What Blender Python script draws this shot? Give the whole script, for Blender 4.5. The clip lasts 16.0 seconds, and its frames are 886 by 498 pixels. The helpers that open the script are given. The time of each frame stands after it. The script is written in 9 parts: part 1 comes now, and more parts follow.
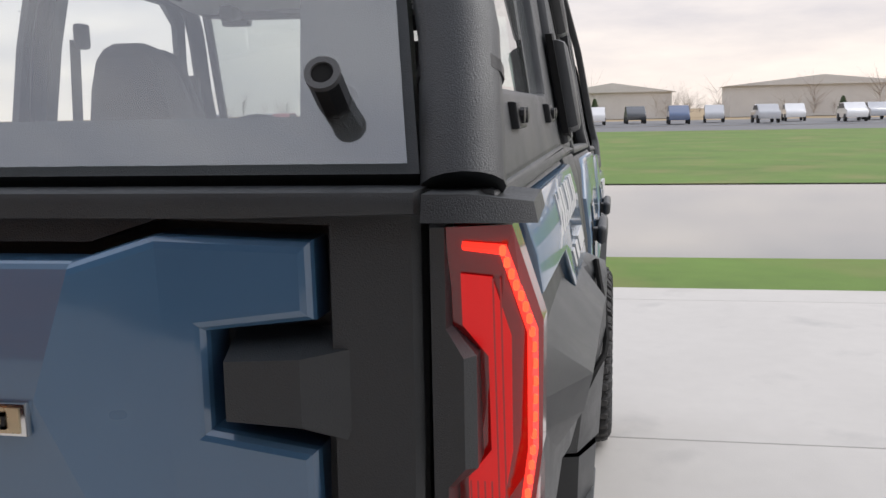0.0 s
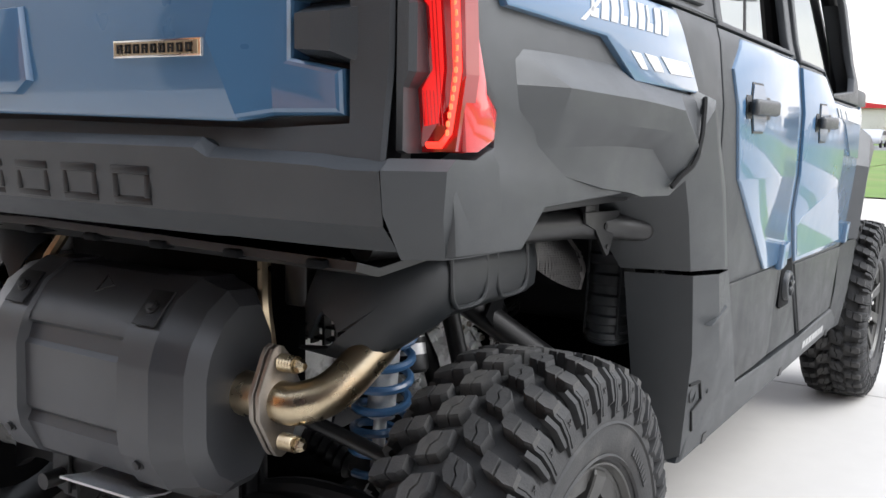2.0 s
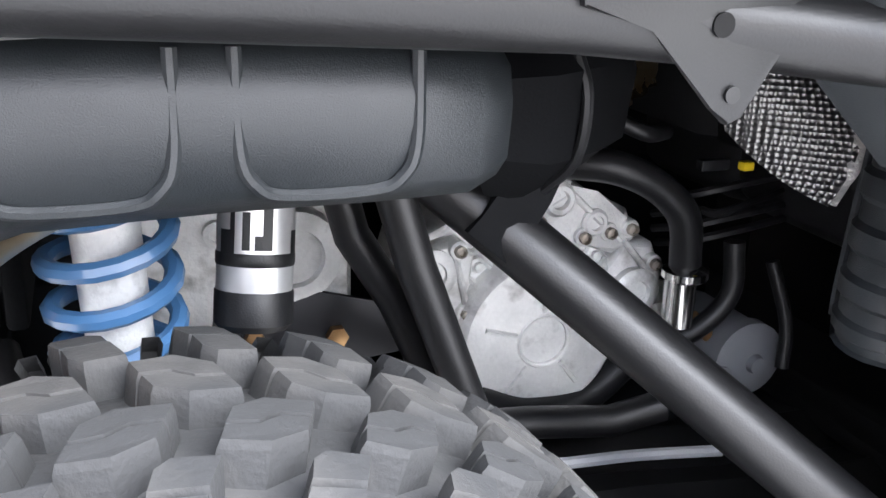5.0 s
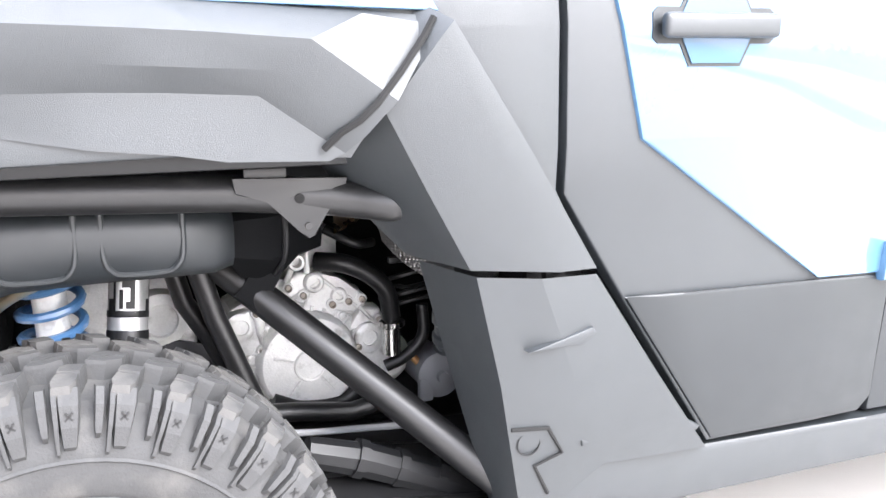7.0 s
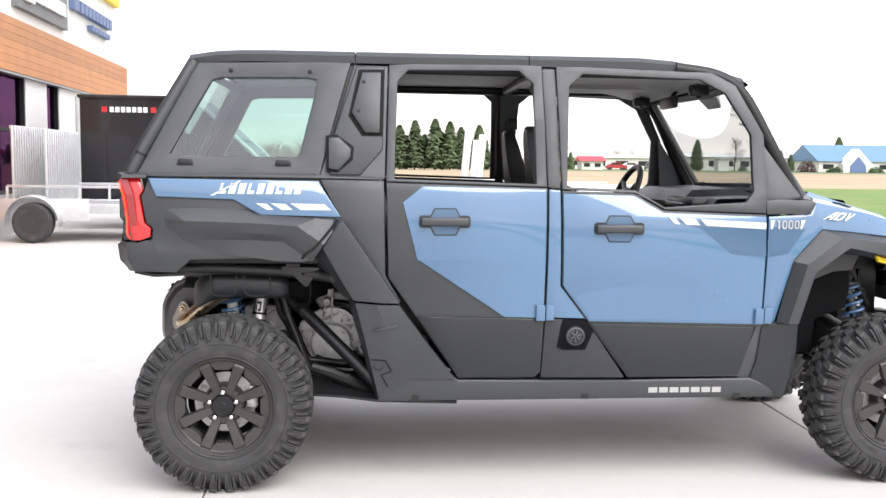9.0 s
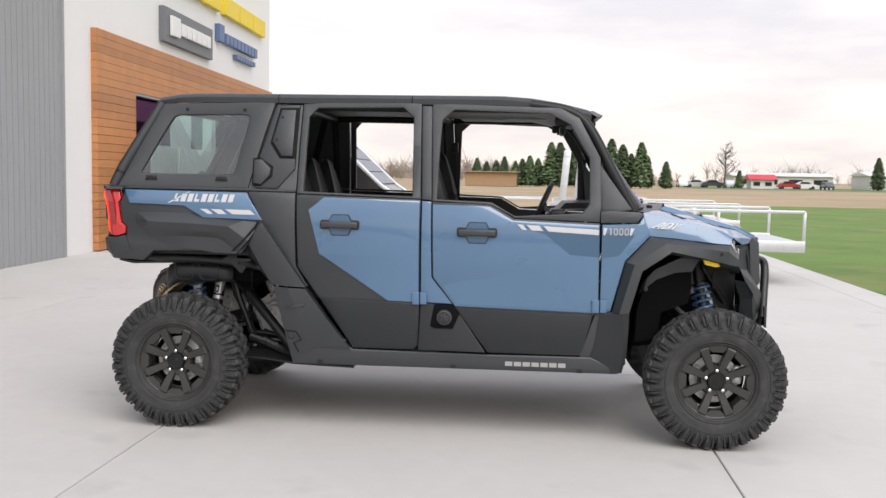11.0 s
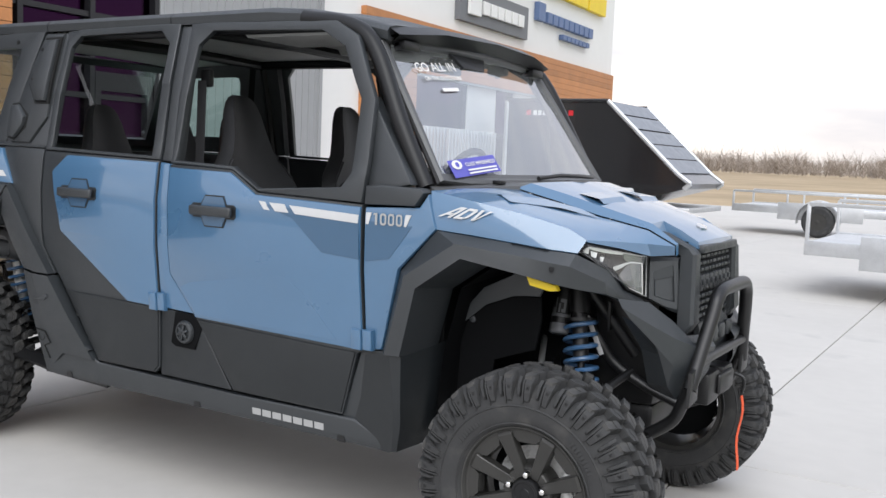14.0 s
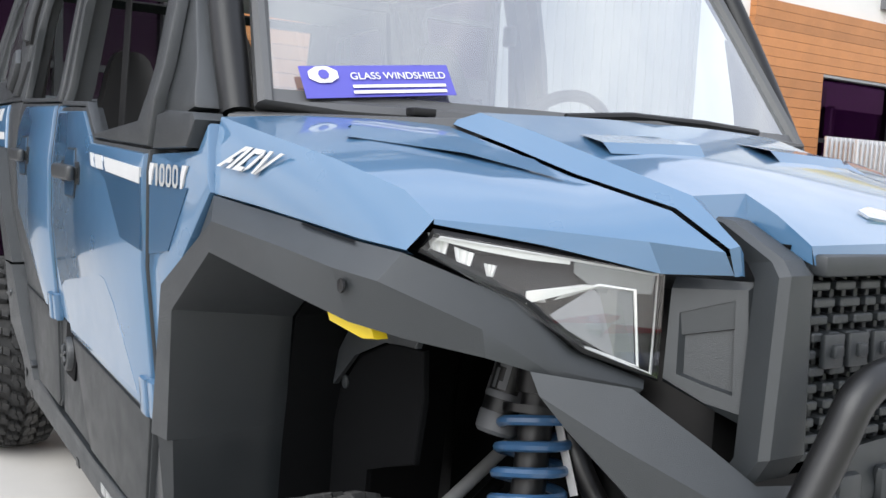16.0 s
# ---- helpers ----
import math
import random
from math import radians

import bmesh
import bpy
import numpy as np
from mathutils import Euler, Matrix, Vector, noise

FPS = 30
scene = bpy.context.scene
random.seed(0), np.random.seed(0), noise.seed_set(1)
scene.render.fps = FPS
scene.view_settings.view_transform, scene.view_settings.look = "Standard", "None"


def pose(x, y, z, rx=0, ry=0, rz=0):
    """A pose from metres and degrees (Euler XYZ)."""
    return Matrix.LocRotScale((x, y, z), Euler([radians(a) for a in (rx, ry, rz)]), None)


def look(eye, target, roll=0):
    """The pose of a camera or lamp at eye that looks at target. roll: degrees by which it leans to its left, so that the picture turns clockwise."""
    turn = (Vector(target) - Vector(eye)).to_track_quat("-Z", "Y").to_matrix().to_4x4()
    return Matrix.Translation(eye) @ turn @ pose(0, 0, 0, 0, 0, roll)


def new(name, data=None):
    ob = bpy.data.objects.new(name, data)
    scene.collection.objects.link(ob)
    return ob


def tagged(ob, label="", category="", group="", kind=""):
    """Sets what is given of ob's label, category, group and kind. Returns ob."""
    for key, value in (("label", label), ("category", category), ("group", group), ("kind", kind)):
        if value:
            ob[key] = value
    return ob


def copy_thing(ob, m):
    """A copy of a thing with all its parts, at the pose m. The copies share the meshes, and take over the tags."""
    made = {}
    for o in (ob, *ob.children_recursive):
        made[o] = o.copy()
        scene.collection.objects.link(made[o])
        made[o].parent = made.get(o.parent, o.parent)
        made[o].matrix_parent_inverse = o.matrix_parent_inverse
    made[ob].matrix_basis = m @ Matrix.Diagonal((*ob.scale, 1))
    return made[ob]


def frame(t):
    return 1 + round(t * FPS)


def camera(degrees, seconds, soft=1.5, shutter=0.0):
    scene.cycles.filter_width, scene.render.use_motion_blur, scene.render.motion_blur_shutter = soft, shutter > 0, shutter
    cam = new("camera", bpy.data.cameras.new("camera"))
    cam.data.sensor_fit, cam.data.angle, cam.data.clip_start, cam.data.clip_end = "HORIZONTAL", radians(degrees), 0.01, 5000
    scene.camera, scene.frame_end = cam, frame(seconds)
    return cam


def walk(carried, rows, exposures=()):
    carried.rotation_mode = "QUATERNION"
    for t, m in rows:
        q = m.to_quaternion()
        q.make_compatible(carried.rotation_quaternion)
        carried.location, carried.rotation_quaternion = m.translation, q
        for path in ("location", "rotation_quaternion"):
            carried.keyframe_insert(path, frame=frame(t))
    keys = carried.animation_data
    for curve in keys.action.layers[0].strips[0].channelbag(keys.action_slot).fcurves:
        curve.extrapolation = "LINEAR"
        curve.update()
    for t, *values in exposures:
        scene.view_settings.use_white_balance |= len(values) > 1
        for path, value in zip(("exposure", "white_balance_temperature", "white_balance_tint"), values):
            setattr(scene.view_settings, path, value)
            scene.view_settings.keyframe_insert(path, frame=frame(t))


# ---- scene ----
cam = camera(50.3, 16.0)
PATH = [
    (0, (-1.016, -0.857, 1.404), (0.930, -0.494, 1.117), -1.1),
    (0.5, (-1.159, -0.956, 1.311), (0.764, -0.414, 1.228), 0.4),
    (1, (-1.291, -1.087, 1.227), (0.589, -0.404, 1.234), 0.9),
    (1.5, (-1.350, -1.282, 1.152), (0.432, -0.377, 1.078), 0.9),
    (2, (-1.323, -1.384, 1.104), (0.351, -0.320, 0.847), 1.1),
    (2.5, (-1.243, -1.393, 1.057), (0.358, -0.253, 0.685), 1.3),
    (3, (-0.957, -1.309, 1.026), (0.560, -0.093, 0.557), 2.0),
    (3.2, (-0.823, -1.278, 1.032), (0.656, -0.024, 0.542), 2.1),
    (5.3, (0.067, -1.146, 0.973), (0.695, 0.635, 0.314), 1.7),
    (5.5, (0.104, -1.157, 0.973), (0.779, 0.617, 0.342), 1.8),
    (6, (0.126, -1.234, 0.937), (0.941, 0.524, 0.444), 2.2),
    (6.5, (0.045, -1.474, 0.984), (0.901, 0.264, 0.489), 2.4),
    (7, (0.019, -1.972, 1.131), (0.765, -0.164, 0.711), 0.0),
    (7.5, (0.031, -2.618, 1.275), (0.599, -0.728, 0.951), -1.9),
    (8, (0.213, -3.347, 1.340), (0.524, -1.383, 1.118), -1.1),
    (8.5, (0.417, -4.088, 1.386), (0.637, -2.107, 1.224), -0.4),
    (9, (0.603, -4.766, 1.416), (0.764, -2.781, 1.230), 0.7),
    (9.5, (0.789, -5.359, 1.417), (0.965, -3.374, 1.241), 1.5),
    (10.1, (1.124, -5.789, 1.422), (1.234, -3.803, 1.253), 1.5),
    (10.7, (1.671, -5.906, 1.433), (1.597, -3.923, 1.275), 1.2),
    (11.3, (2.312, -5.764, 1.442), (1.998, -3.799, 1.292), 0.9),
    (11.7, (2.732, -5.552, 1.444), (2.261, -3.613, 1.295), 0.8),
    (12, (3.018, -5.343, 1.442), (2.444, -3.433, 1.291), 0.8),
    (12.5, (3.465, -4.963, 1.421), (2.735, -3.109, 1.246), 1.4),
    (13, (3.810, -4.454, 1.409), (2.977, -2.647, 1.211), 1.6),
    (13.5, (4.031, -3.892, 1.388), (3.122, -2.121, 1.194), 2.1),
    (14, (4.156, -3.281, 1.366), (3.122, -1.579, 1.171), 2.4),
    (14.5, (4.204, -2.646, 1.303), (3.035, -1.036, 1.104), 2.7),
    (15, (4.198, -2.086, 1.261), (2.865, -0.610, 1.055), 3.0),
    (15.5, (4.108, -1.603, 1.231), (2.585, -0.324, 1.016), 2.8),
    (16, (4.032, -1.235, 1.202), (2.342, -0.181, 1.021), 3.0),
]
EXPOSURES = [(0.0, 0.0, 6550, 10), (0.5, -0.03, 6800, 10), (1.0, -0.2, 6700, 9), (1.5, -0.25, 6350, 8), (2.0, 0.9, 6300, 8), (2.5, 1.8, 6250, 8), (3.0, 2.2, 6250, 8), (4.2, 2.7, 6150, 9), (5.5, 2.88, 6050, 10),
             (6.0, 3.12, 6050, 10), (6.5, 3.2, 6100, 10), (7.0, 3.0, 6350, 11), (7.5, 2.65, 6500, 11), (8.0, 2.0, 6550, 11), (8.5, 1.5, 6600, 11), (9.0, 1.0, 6550, 11), (9.5, 0.75, 6550, 11), (11.0, 0.2, 6600, 10),
             (12.0, -0.05, 6450, 9), (13.0, 0.0, 6350, 9), (14.0, 0.25, 6300, 8), (15.0, 0.2, 6250, 7), (15.5, 0.35, 6300, 7), (16.0, 0.65, 6350, 7)]
walk(cam, [(t, look(eye, target, roll)) for t, eye, target, roll in PATH], EXPOSURES)

# ---- light ----
world = bpy.data.worlds.new("overcast_sky")
scene.world = world
world.use_nodes = True
wt = world.node_tree
wt.nodes.clear()
SUN_EL, SUN_ROT = radians(48), radians(200)


def wnode(kind, **vals):
    n = wt.nodes.new(kind)
    for k, v in vals.items():
        n.inputs[k].default_value = v
    return n


sky = wt.nodes.new("ShaderNodeTexSky")
sky.sky_type, sky.sun_disc = "NISHITA", False
sky.sun_elevation, sky.sun_rotation = SUN_EL, SUN_ROT
sky.air_density, sky.dust_density = 1.0, 3.0
coord = wt.nodes.new("ShaderNodeTexCoord")
stretch = wnode("ShaderNodeMapping", Scale=(1.3, 1.3, 6.0))
wt.links.new(coord.outputs["Generated"], stretch.inputs["Vector"])
cloud = wnode("ShaderNodeTexNoise", Scale=2.2, Detail=7.0, Roughness=0.55)
wt.links.new(stretch.outputs[0], cloud.inputs["Vector"])
ramp = wt.nodes.new("ShaderNodeValToRGB")
ramp.color_ramp.elements[0].position, ramp.color_ramp.elements[0].color = 0.36, (8.6, 8.4, 8.9, 1)
ramp.color_ramp.elements[1].position, ramp.color_ramp.elements[1].color = 0.66, (12.6, 11.8, 11.3, 1)
wt.links.new(cloud.outputs[0], ramp.inputs[0])
skymix = wt.nodes.new("ShaderNodeMix")
skymix.data_type = "RGBA"
skymix.inputs[0].default_value = 0.9
wt.links.new(sky.outputs[0], skymix.inputs[6])
wt.links.new(ramp.outputs[0], skymix.inputs[7])
height = wt.nodes.new("ShaderNodeSeparateXYZ")
wt.links.new(coord.outputs["Generated"], height.inputs[0])
tone = wt.nodes.new("ShaderNodeValToRGB")
tone.color_ramp.elements[0].position, tone.color_ramp.elements[0].color = 0.02, (1.0, 0.955, 0.905, 1)
tone.color_ramp.elements[1].position, tone.color_ramp.elements[1].color = 0.55, (0.90, 0.98, 1.12, 1)
wt.links.new(height.outputs[2], tone.inputs[0])
tinted = wt.nodes.new("ShaderNodeVectorMath")
tinted.operation = "MULTIPLY"
wt.links.new(skymix.outputs[2], tinted.inputs[0])
wt.links.new(tone.outputs[0], tinted.inputs[1])
backing = wnode("ShaderNodeBackground", Strength=0.1)
wt.links.new(tinted.outputs[0], backing.inputs[0])
wout = wt.nodes.new("ShaderNodeOutputWorld")
wt.links.new(backing.outputs[0], wout.inputs[0])

sun_data = bpy.data.lights.new("sun", "SUN")
sun_data.energy, sun_data.angle, sun_data.color = 2.1, radians(50), (1.0, 0.97, 0.94)
sun = new("sun", sun_data)
sun.matrix_world = look((5, -9, 10), (0, 0, 0))

# ---- materials ----


def material(name, color, rough=0.5, metal=0.0, vary=0.0, scale=20.0, bump=0.0, bump_scale=200.0, coat=0.0, spots=None, random_vary=0.0, rough_vary=0.0, spec=0.5):
    """Procedural surface: colour with variation at two scales, uneven gloss and fine relief."""
    m = bpy.data.materials.new(name)
    m.use_nodes = True
    nt = m.node_tree
    b = nt.nodes["Principled BSDF"]
    b.inputs["Base Color"].default_value = (*color, 1)
    b.inputs["Roughness"].default_value = rough
    b.inputs["Metallic"].default_value = metal
    b.inputs["Specular IOR Level"].default_value = spec
    b.inputs["Coat Weight"].default_value = coat
    b.inputs["Coat Roughness"].default_value = 0.05
    tc = nt.nodes.new("ShaderNodeTexCoord")

    def noise_at(s, detail=4.0):
        n = nt.nodes.new("ShaderNodeTexNoise")
        n.inputs["Scale"].default_value, n.inputs["Detail"].default_value = s, detail
        nt.links.new(tc.outputs["Object"], n.inputs["Vector"])
        return n.outputs[0]

    last = None
    if vary or random_vary:
        big, small = noise_at(scale), noise_at(scale * 9)
        add = nt.nodes.new("ShaderNodeMath")
        add.operation = "MULTIPLY_ADD"
        nt.links.new(small, add.inputs[0])
        add.inputs[1].default_value = 0.5
        nt.links.new(big, add.inputs[2])
        rng = nt.nodes.new("ShaderNodeMapRange")
        rng.inputs[1].default_value, rng.inputs[2].default_value = 0.4, 1.1
        rng.inputs[3].default_value, rng.inputs[4].default_value = 1 - vary, 1 + vary
        nt.links.new(add.outputs[0], rng.inputs[0])
        value = rng.outputs[0]
        if random_vary:
            info = nt.nodes.new("ShaderNodeObjectInfo")
            r2 = nt.nodes.new("ShaderNodeMapRange")
            r2.inputs[3].default_value, r2.inputs[4].default_value = 1 - random_vary, 1 + random_vary
            nt.links.new(info.outputs["Random"], r2.inputs[0])
            mul = nt.nodes.new("ShaderNodeMath")
            mul.operation = "MULTIPLY"
            nt.links.new(value, mul.inputs[0])
            nt.links.new(r2.outputs[0], mul.inputs[1])
            value = mul.outputs[0]
        vm = nt.nodes.new("ShaderNodeVectorMath")
        vm.operation = "SCALE"
        vm.inputs[0].default_value = color
        nt.links.new(value, vm.inputs["Scale"])
        last = vm.outputs[0]
        nt.links.new(last, b.inputs["Base Color"])
    if spots:
        s_color, s_scale, s_low, s_high = spots
        mix = nt.nodes.new("ShaderNodeMix")
        mix.data_type = "RGBA"
        rr = nt.nodes.new("ShaderNodeMapRange")
        rr.inputs[1].default_value, rr.inputs[2].default_value = s_low, s_high
        nt.links.new(noise_at(s_scale, 6.0), rr.inputs[0])
        nt.links.new(rr.outputs[0], mix.inputs[0])
        mix.inputs[6].default_value = (*color, 1)
        if last:
            nt.links.new(last, mix.inputs[6])
        mix.inputs[7].default_value = (*s_color, 1)
        nt.links.new(mix.outputs[2], b.inputs["Base Color"])
    if rough_vary:
        rv = nt.nodes.new("ShaderNodeMapRange")
        rv.inputs[1].default_value, rv.inputs[2].default_value = 0.3, 0.7
        rv.inputs[3].default_value, rv.inputs[4].default_value = max(rough - rough_vary, 0.02), rough + rough_vary
        nt.links.new(noise_at(scale * 2.3), rv.inputs[0])
        nt.links.new(rv.outputs[0], b.inputs["Roughness"])
    if bump:
        bp = nt.nodes.new("ShaderNodeBump")
        bp.inputs["Strength"].default_value, bp.inputs["Distance"].default_value = bump, 0.002
        nt.links.new(noise_at(bump_scale, 6.0), bp.inputs["Height"])
        nt.links.new(bp.outputs[0], b.inputs["Normal"])
    return m


def glass(name, color, rough=0.0, mix=1.0, gloss=(1, 1, 1), haze=0.0, grazing=0.9):
    """Thin pane: see-through tint with a mirror coat that grows towards grazing angles."""
    m = bpy.data.materials.new(name)
    m.use_nodes = True
    nt = m.node_tree
    nt.nodes.clear()
    out = nt.nodes.new("ShaderNodeOutputMaterial")
    tr = nt.nodes.new("ShaderNodeBsdfTransparent")
    tr.inputs[0].default_value = (*color, 1)
    gl = nt.nodes.new("ShaderNodeBsdfGlossy")
    gl.inputs["Color"].default_value = (*gloss, 1)
    gl.inputs["Roughness"].default_value = rough
    lw = nt.nodes.new("ShaderNodeLayerWeight")
    power = nt.nodes.new("ShaderNodeMath")
    power.operation = "POWER"
    power.inputs[1].default_value = 4.2
    nt.links.new(lw.outputs["Facing"], power.inputs[0])
    boost = nt.nodes.new("ShaderNodeMath")
    boost.operation = "MULTIPLY_ADD"
    boost.use_clamp = True
    boost.inputs[1].default_value, boost.inputs[2].default_value = grazing, 0.075 * mix
    nt.links.new(power.outputs[0], boost.inputs[0])
    ms = nt.nodes.new("ShaderNodeMixShader")
    nt.links.new(boost.outputs[0], ms.inputs[0])
    nt.links.new(tr.outputs[0], ms.inputs[1])
    nt.links.new(gl.outputs[0], ms.inputs[2])
    last = ms.outputs[0]
    # haze: pale diffuse veil painted in for sky reflected by the pane
    if haze:
        df = nt.nodes.new("ShaderNodeBsdfDiffuse")
        df.inputs[0].default_value = (0.5, 0.52, 0.53, 1)
        m2 = nt.nodes.new("ShaderNodeMixShader")
        m2.inputs[0].default_value = haze
        nt.links.new(last, m2.inputs[1])
        nt.links.new(df.outputs[0], m2.inputs[2])
        last = m2.outputs[0]
    nt.links.new(last, out.inputs[0])
    return m


def glow(name, color, strength, base):
    m = material(name, base, 0.25)
    b = m.node_tree.nodes["Principled BSDF"]
    b.inputs["Emission Color"].default_value = (*color, 1)
    b.inputs["Emission Strength"].default_value = strength
    return m


def dimpled(name, color, rough, scale):
    """Thin metal sheet pressed all over with small regular dimples."""
    m = material(name, color, rough, 0.95, 0.12, 30)
    nt = m.node_tree
    tc = nt.nodes.new("ShaderNodeTexCoord")
    vo = nt.nodes.new("ShaderNodeTexVoronoi")
    vo.inputs["Scale"].default_value, vo.inputs["Randomness"].default_value = scale, 0.12
    nt.links.new(tc.outputs["Object"], vo.inputs["Vector"])
    bp = nt.nodes.new("ShaderNodeBump")
    bp.inputs["Strength"].default_value, bp.inputs["Distance"].default_value = 1.0, 0.0022
    nt.links.new(vo.outputs["Distance"], bp.inputs["Height"])
    nt.links.new(bp.outputs[0], nt.nodes["Principled BSDF"].inputs["Normal"])
    return m


BLUE = material("blue_paint", (0.058, 0.138, 0.245), 0.32, 0.0, 0.03, 3, coat=0.9, rough_vary=0.05)
BLUE.node_tree.nodes["Principled BSDF"].inputs["Coat IOR"].default_value = 1.72
BLUE_DARK = material("blue_graphic_film", (0.036, 0.092, 0.168), 0.3, 0.0, 0.03, 5, coat=0.8)
BLACK = material("textured_black_plastic", (0.0178, 0.0212, 0.0240), 0.46, 0.0, 0.10, 6, 0.35, 900, rough_vary=0.06, spec=0.8)
BLACK_D = material("fine_grain_black_plastic", (0.0120, 0.0145, 0.0164), 0.44, 0.0, 0.10, 7, 0.25, 900, rough_vary=0.06, spec=0.55)
BLACK_S = material("satin_black_plastic", (0.0085, 0.0087, 0.0095), 0.40, 0.0, 0.10, 8, 0.15, 600, spec=0.35)
STEEL = material("black_powder_coated_steel", (0.0065, 0.0065, 0.007), 0.41, 0.0, 0.12, 12, 0.12, 500, spec=0.55)
# Deeper than the plastic's own black: shade of enclosed places is in the colour.
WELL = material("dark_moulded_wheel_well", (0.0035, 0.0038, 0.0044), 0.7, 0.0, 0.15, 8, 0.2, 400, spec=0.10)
RUBBER = material("tyre_rubber", (0.031, 0.0312, 0.0315), 0.76, 0.0, 0.22, 9, 0.4, 260, spots=((0.070, 0.067, 0.063), 14, 0.52, 0.8))
RIM = material("dark_gunmetal_alloy", (0.050, 0.049, 0.046), 0.36, 0.45, 0.10, 14, rough_vary=0.06)
RIM_LIP = material("satin_grey_rim_lip", (0.075, 0.074, 0.070), 0.34, 0.6, 0.08, 14, rough_vary=0.06)
# The darker spots put shadows between the castings into the colour.
ALLOY = material("cast_aluminium", (0.72, 0.72, 0.705), 0.44, 0.4, 0.14, 24, 0.45, 240, spots=((0.27, 0.262, 0.25), 26, 0.55, 0.74), rough_vary=0.1)
CHROME = material("bright_metal", (0.75, 0.74, 0.72), 0.16, 1.0, 0.04, 20)
SATIN = material("satin_silver_can", (0.60, 0.60, 0.60), 0.34, 0.7, 0.05, 20)
GOLD = material("heat_tinted_exhaust_steel", (0.53, 0.44, 0.30), 0.30, 1.0, 0.18, 12, 0.08, 300, spots=((0.36, 0.22, 0.11), 7, 0.55, 0.78), rough_vary=0.08)
MUFFLER = material("satin_black_heat_paint", (0.038, 0.0395, 0.043), 0.36, 0.0, 0.06, 9, 0.10, 500, rough_vary=0.03, spec=0.7)
PERF = dimpled("dimpled_heat_foil", (0.20, 0.198, 0.192), 0.33, 190)
FLANGE = material("dull_bare_steel", (0.30, 0.27, 0.235), 0.42, 0.85, 0.15, 25, 0.2, 300, spots=((0.22, 0.15, 0.09), 16, 0.5, 0.75))
FOIL = material("embossed_foil_heat_shield", (0.60, 0.59, 0.57), 0.3, 0.5, 0.2, 30, 1.0, 160)
SPRING = material("blue_spring_paint", (0.045, 0.115, 0.235), 0.35, 0.0, 0.08, 20, coat=0.5)
YELLOW = material("yellow_reflector_plastic", (0.85, 0.62, 0.02), 0.35, 0.0, 0.05, 20)
GREY_FILM = material("grey_decal_film", (0.34, 0.34, 0.335), 0.5, 0.0, 0.05, 20)
WHITE_FILM = material("pale_grey_decal_film", (0.52, 0.52, 0.52), 0.45, 0.0, 0.04, 20)
RED_LENS = material("red_lamp_lens", (0.50, 0.012, 0.014), 0.12, 0.0, 0.06, 30, coat=1.0)
RED_DARK = material("dark_red_lamp_lens", (0.24, 0.008, 0.010), 0.12, 0.0, 0.06, 30, coat=1.0)
LAMP_RED = glow("lit_red_light_bar", (1.0, 0.035, 0.02), 1.5, (0.6, 0.02, 0.02))
LAMP_LED = glow("lit_orange_red_diode", (1.0, 0.10, 0.04), 1.8, (0.6, 0.05, 0.02))
LAMP_SOFT = glow("lit_red_lamp_body", (1.0, 0.012, 0.012), 0.40, (0.42, 0.012, 0.012))
SEAT = material("black_vinyl", (0.018, 0.0182, 0.0195), 0.5, 0.0, 0.15, 10, 0.3, 420, spec=0.4)
SEAT_GREY = material("dark_grey_vinyl", (0.028, 0.028, 0.030), 0.6, 0.0, 0.1, 10, 0.3, 420)
LINER = material("grey_moulded_headliner", (0.40, 0.40, 0.39), 0.7, 0.0, 0.08, 8, 0.2, 300)
GLASS = glass("clear_glass", (0.86, 0.92, 0.90), mix=1.6, haze=0.03)
GLASS_SCREEN = glass("windscreen_glass", (0.84, 0.90, 0.89), mix=4.2, haze=0.10, grazing=0.6)
GLASS_TINT = glass("grey_green_tinted_glass", (0.54, 0.73, 0.67), mix=1.3, haze=0.045)
GLASS_REAR = glass("rear_window_glass", (0.86, 0.92, 0.91), mix=2.6, haze=0.07)
GLASS_DARK = glass("dark_mirror_glass", (0.10, 0.04, 0.11), mix=0.5, gloss=(0.32, 0.15, 0.34))
# White base holds the bright reflections of the lamp's chrome parts.
LAMP_WHITE = material("white_lamp_reflector", (0.80, 0.79, 0.77), 0.2, 0.3, 0.05, 40, coat=0.6)
LAMP_GREY = material("grey_lamp_reflector", (0.27, 0.275, 0.285), 0.22, 0.6, 0.12, 14, coat=0.6)
LAMP_PALE = material("pale_lamp_reflector", (0.20, 0.21, 0.225), 0.25, 0.5, 0.08, 14, coat=0.5)
LENS = glass("clear_lamp_lens", (0.93, 0.95, 0.96), mix=0.9)
ORANGE = material("orange_webbing", (0.75, 0.10, 0.03), 0.7, 0.0, 0.1, 60)
CONCRETE = material("broomed_concrete", (0.50, 0.480, 0.450), 0.85, 0.0, 0.07, 0.9, 0.35, 140, spots=((0.36, 0.35, 0.335), 1.7, 0.60, 0.85))
JOINT = material("saw_cut_joint", (0.20, 0.19, 0.18), 0.9, 0.0, 0.2, 5)
GRASS = material("lawn_grass", (0.105, 0.180, 0.028), 0.9, 0.0, 0.25, 0.35, 1.0, 60, spots=((0.20, 0.19, 0.065), 0.5, 0.50, 0.78))
FIELD = material("harvested_field", (0.36, 0.27, 0.165), 0.95, 0.0, 0.25, 0.15, 0.8, 30, spots=((0.26, 0.20, 0.11), 0.09, 0.45, 0.7))
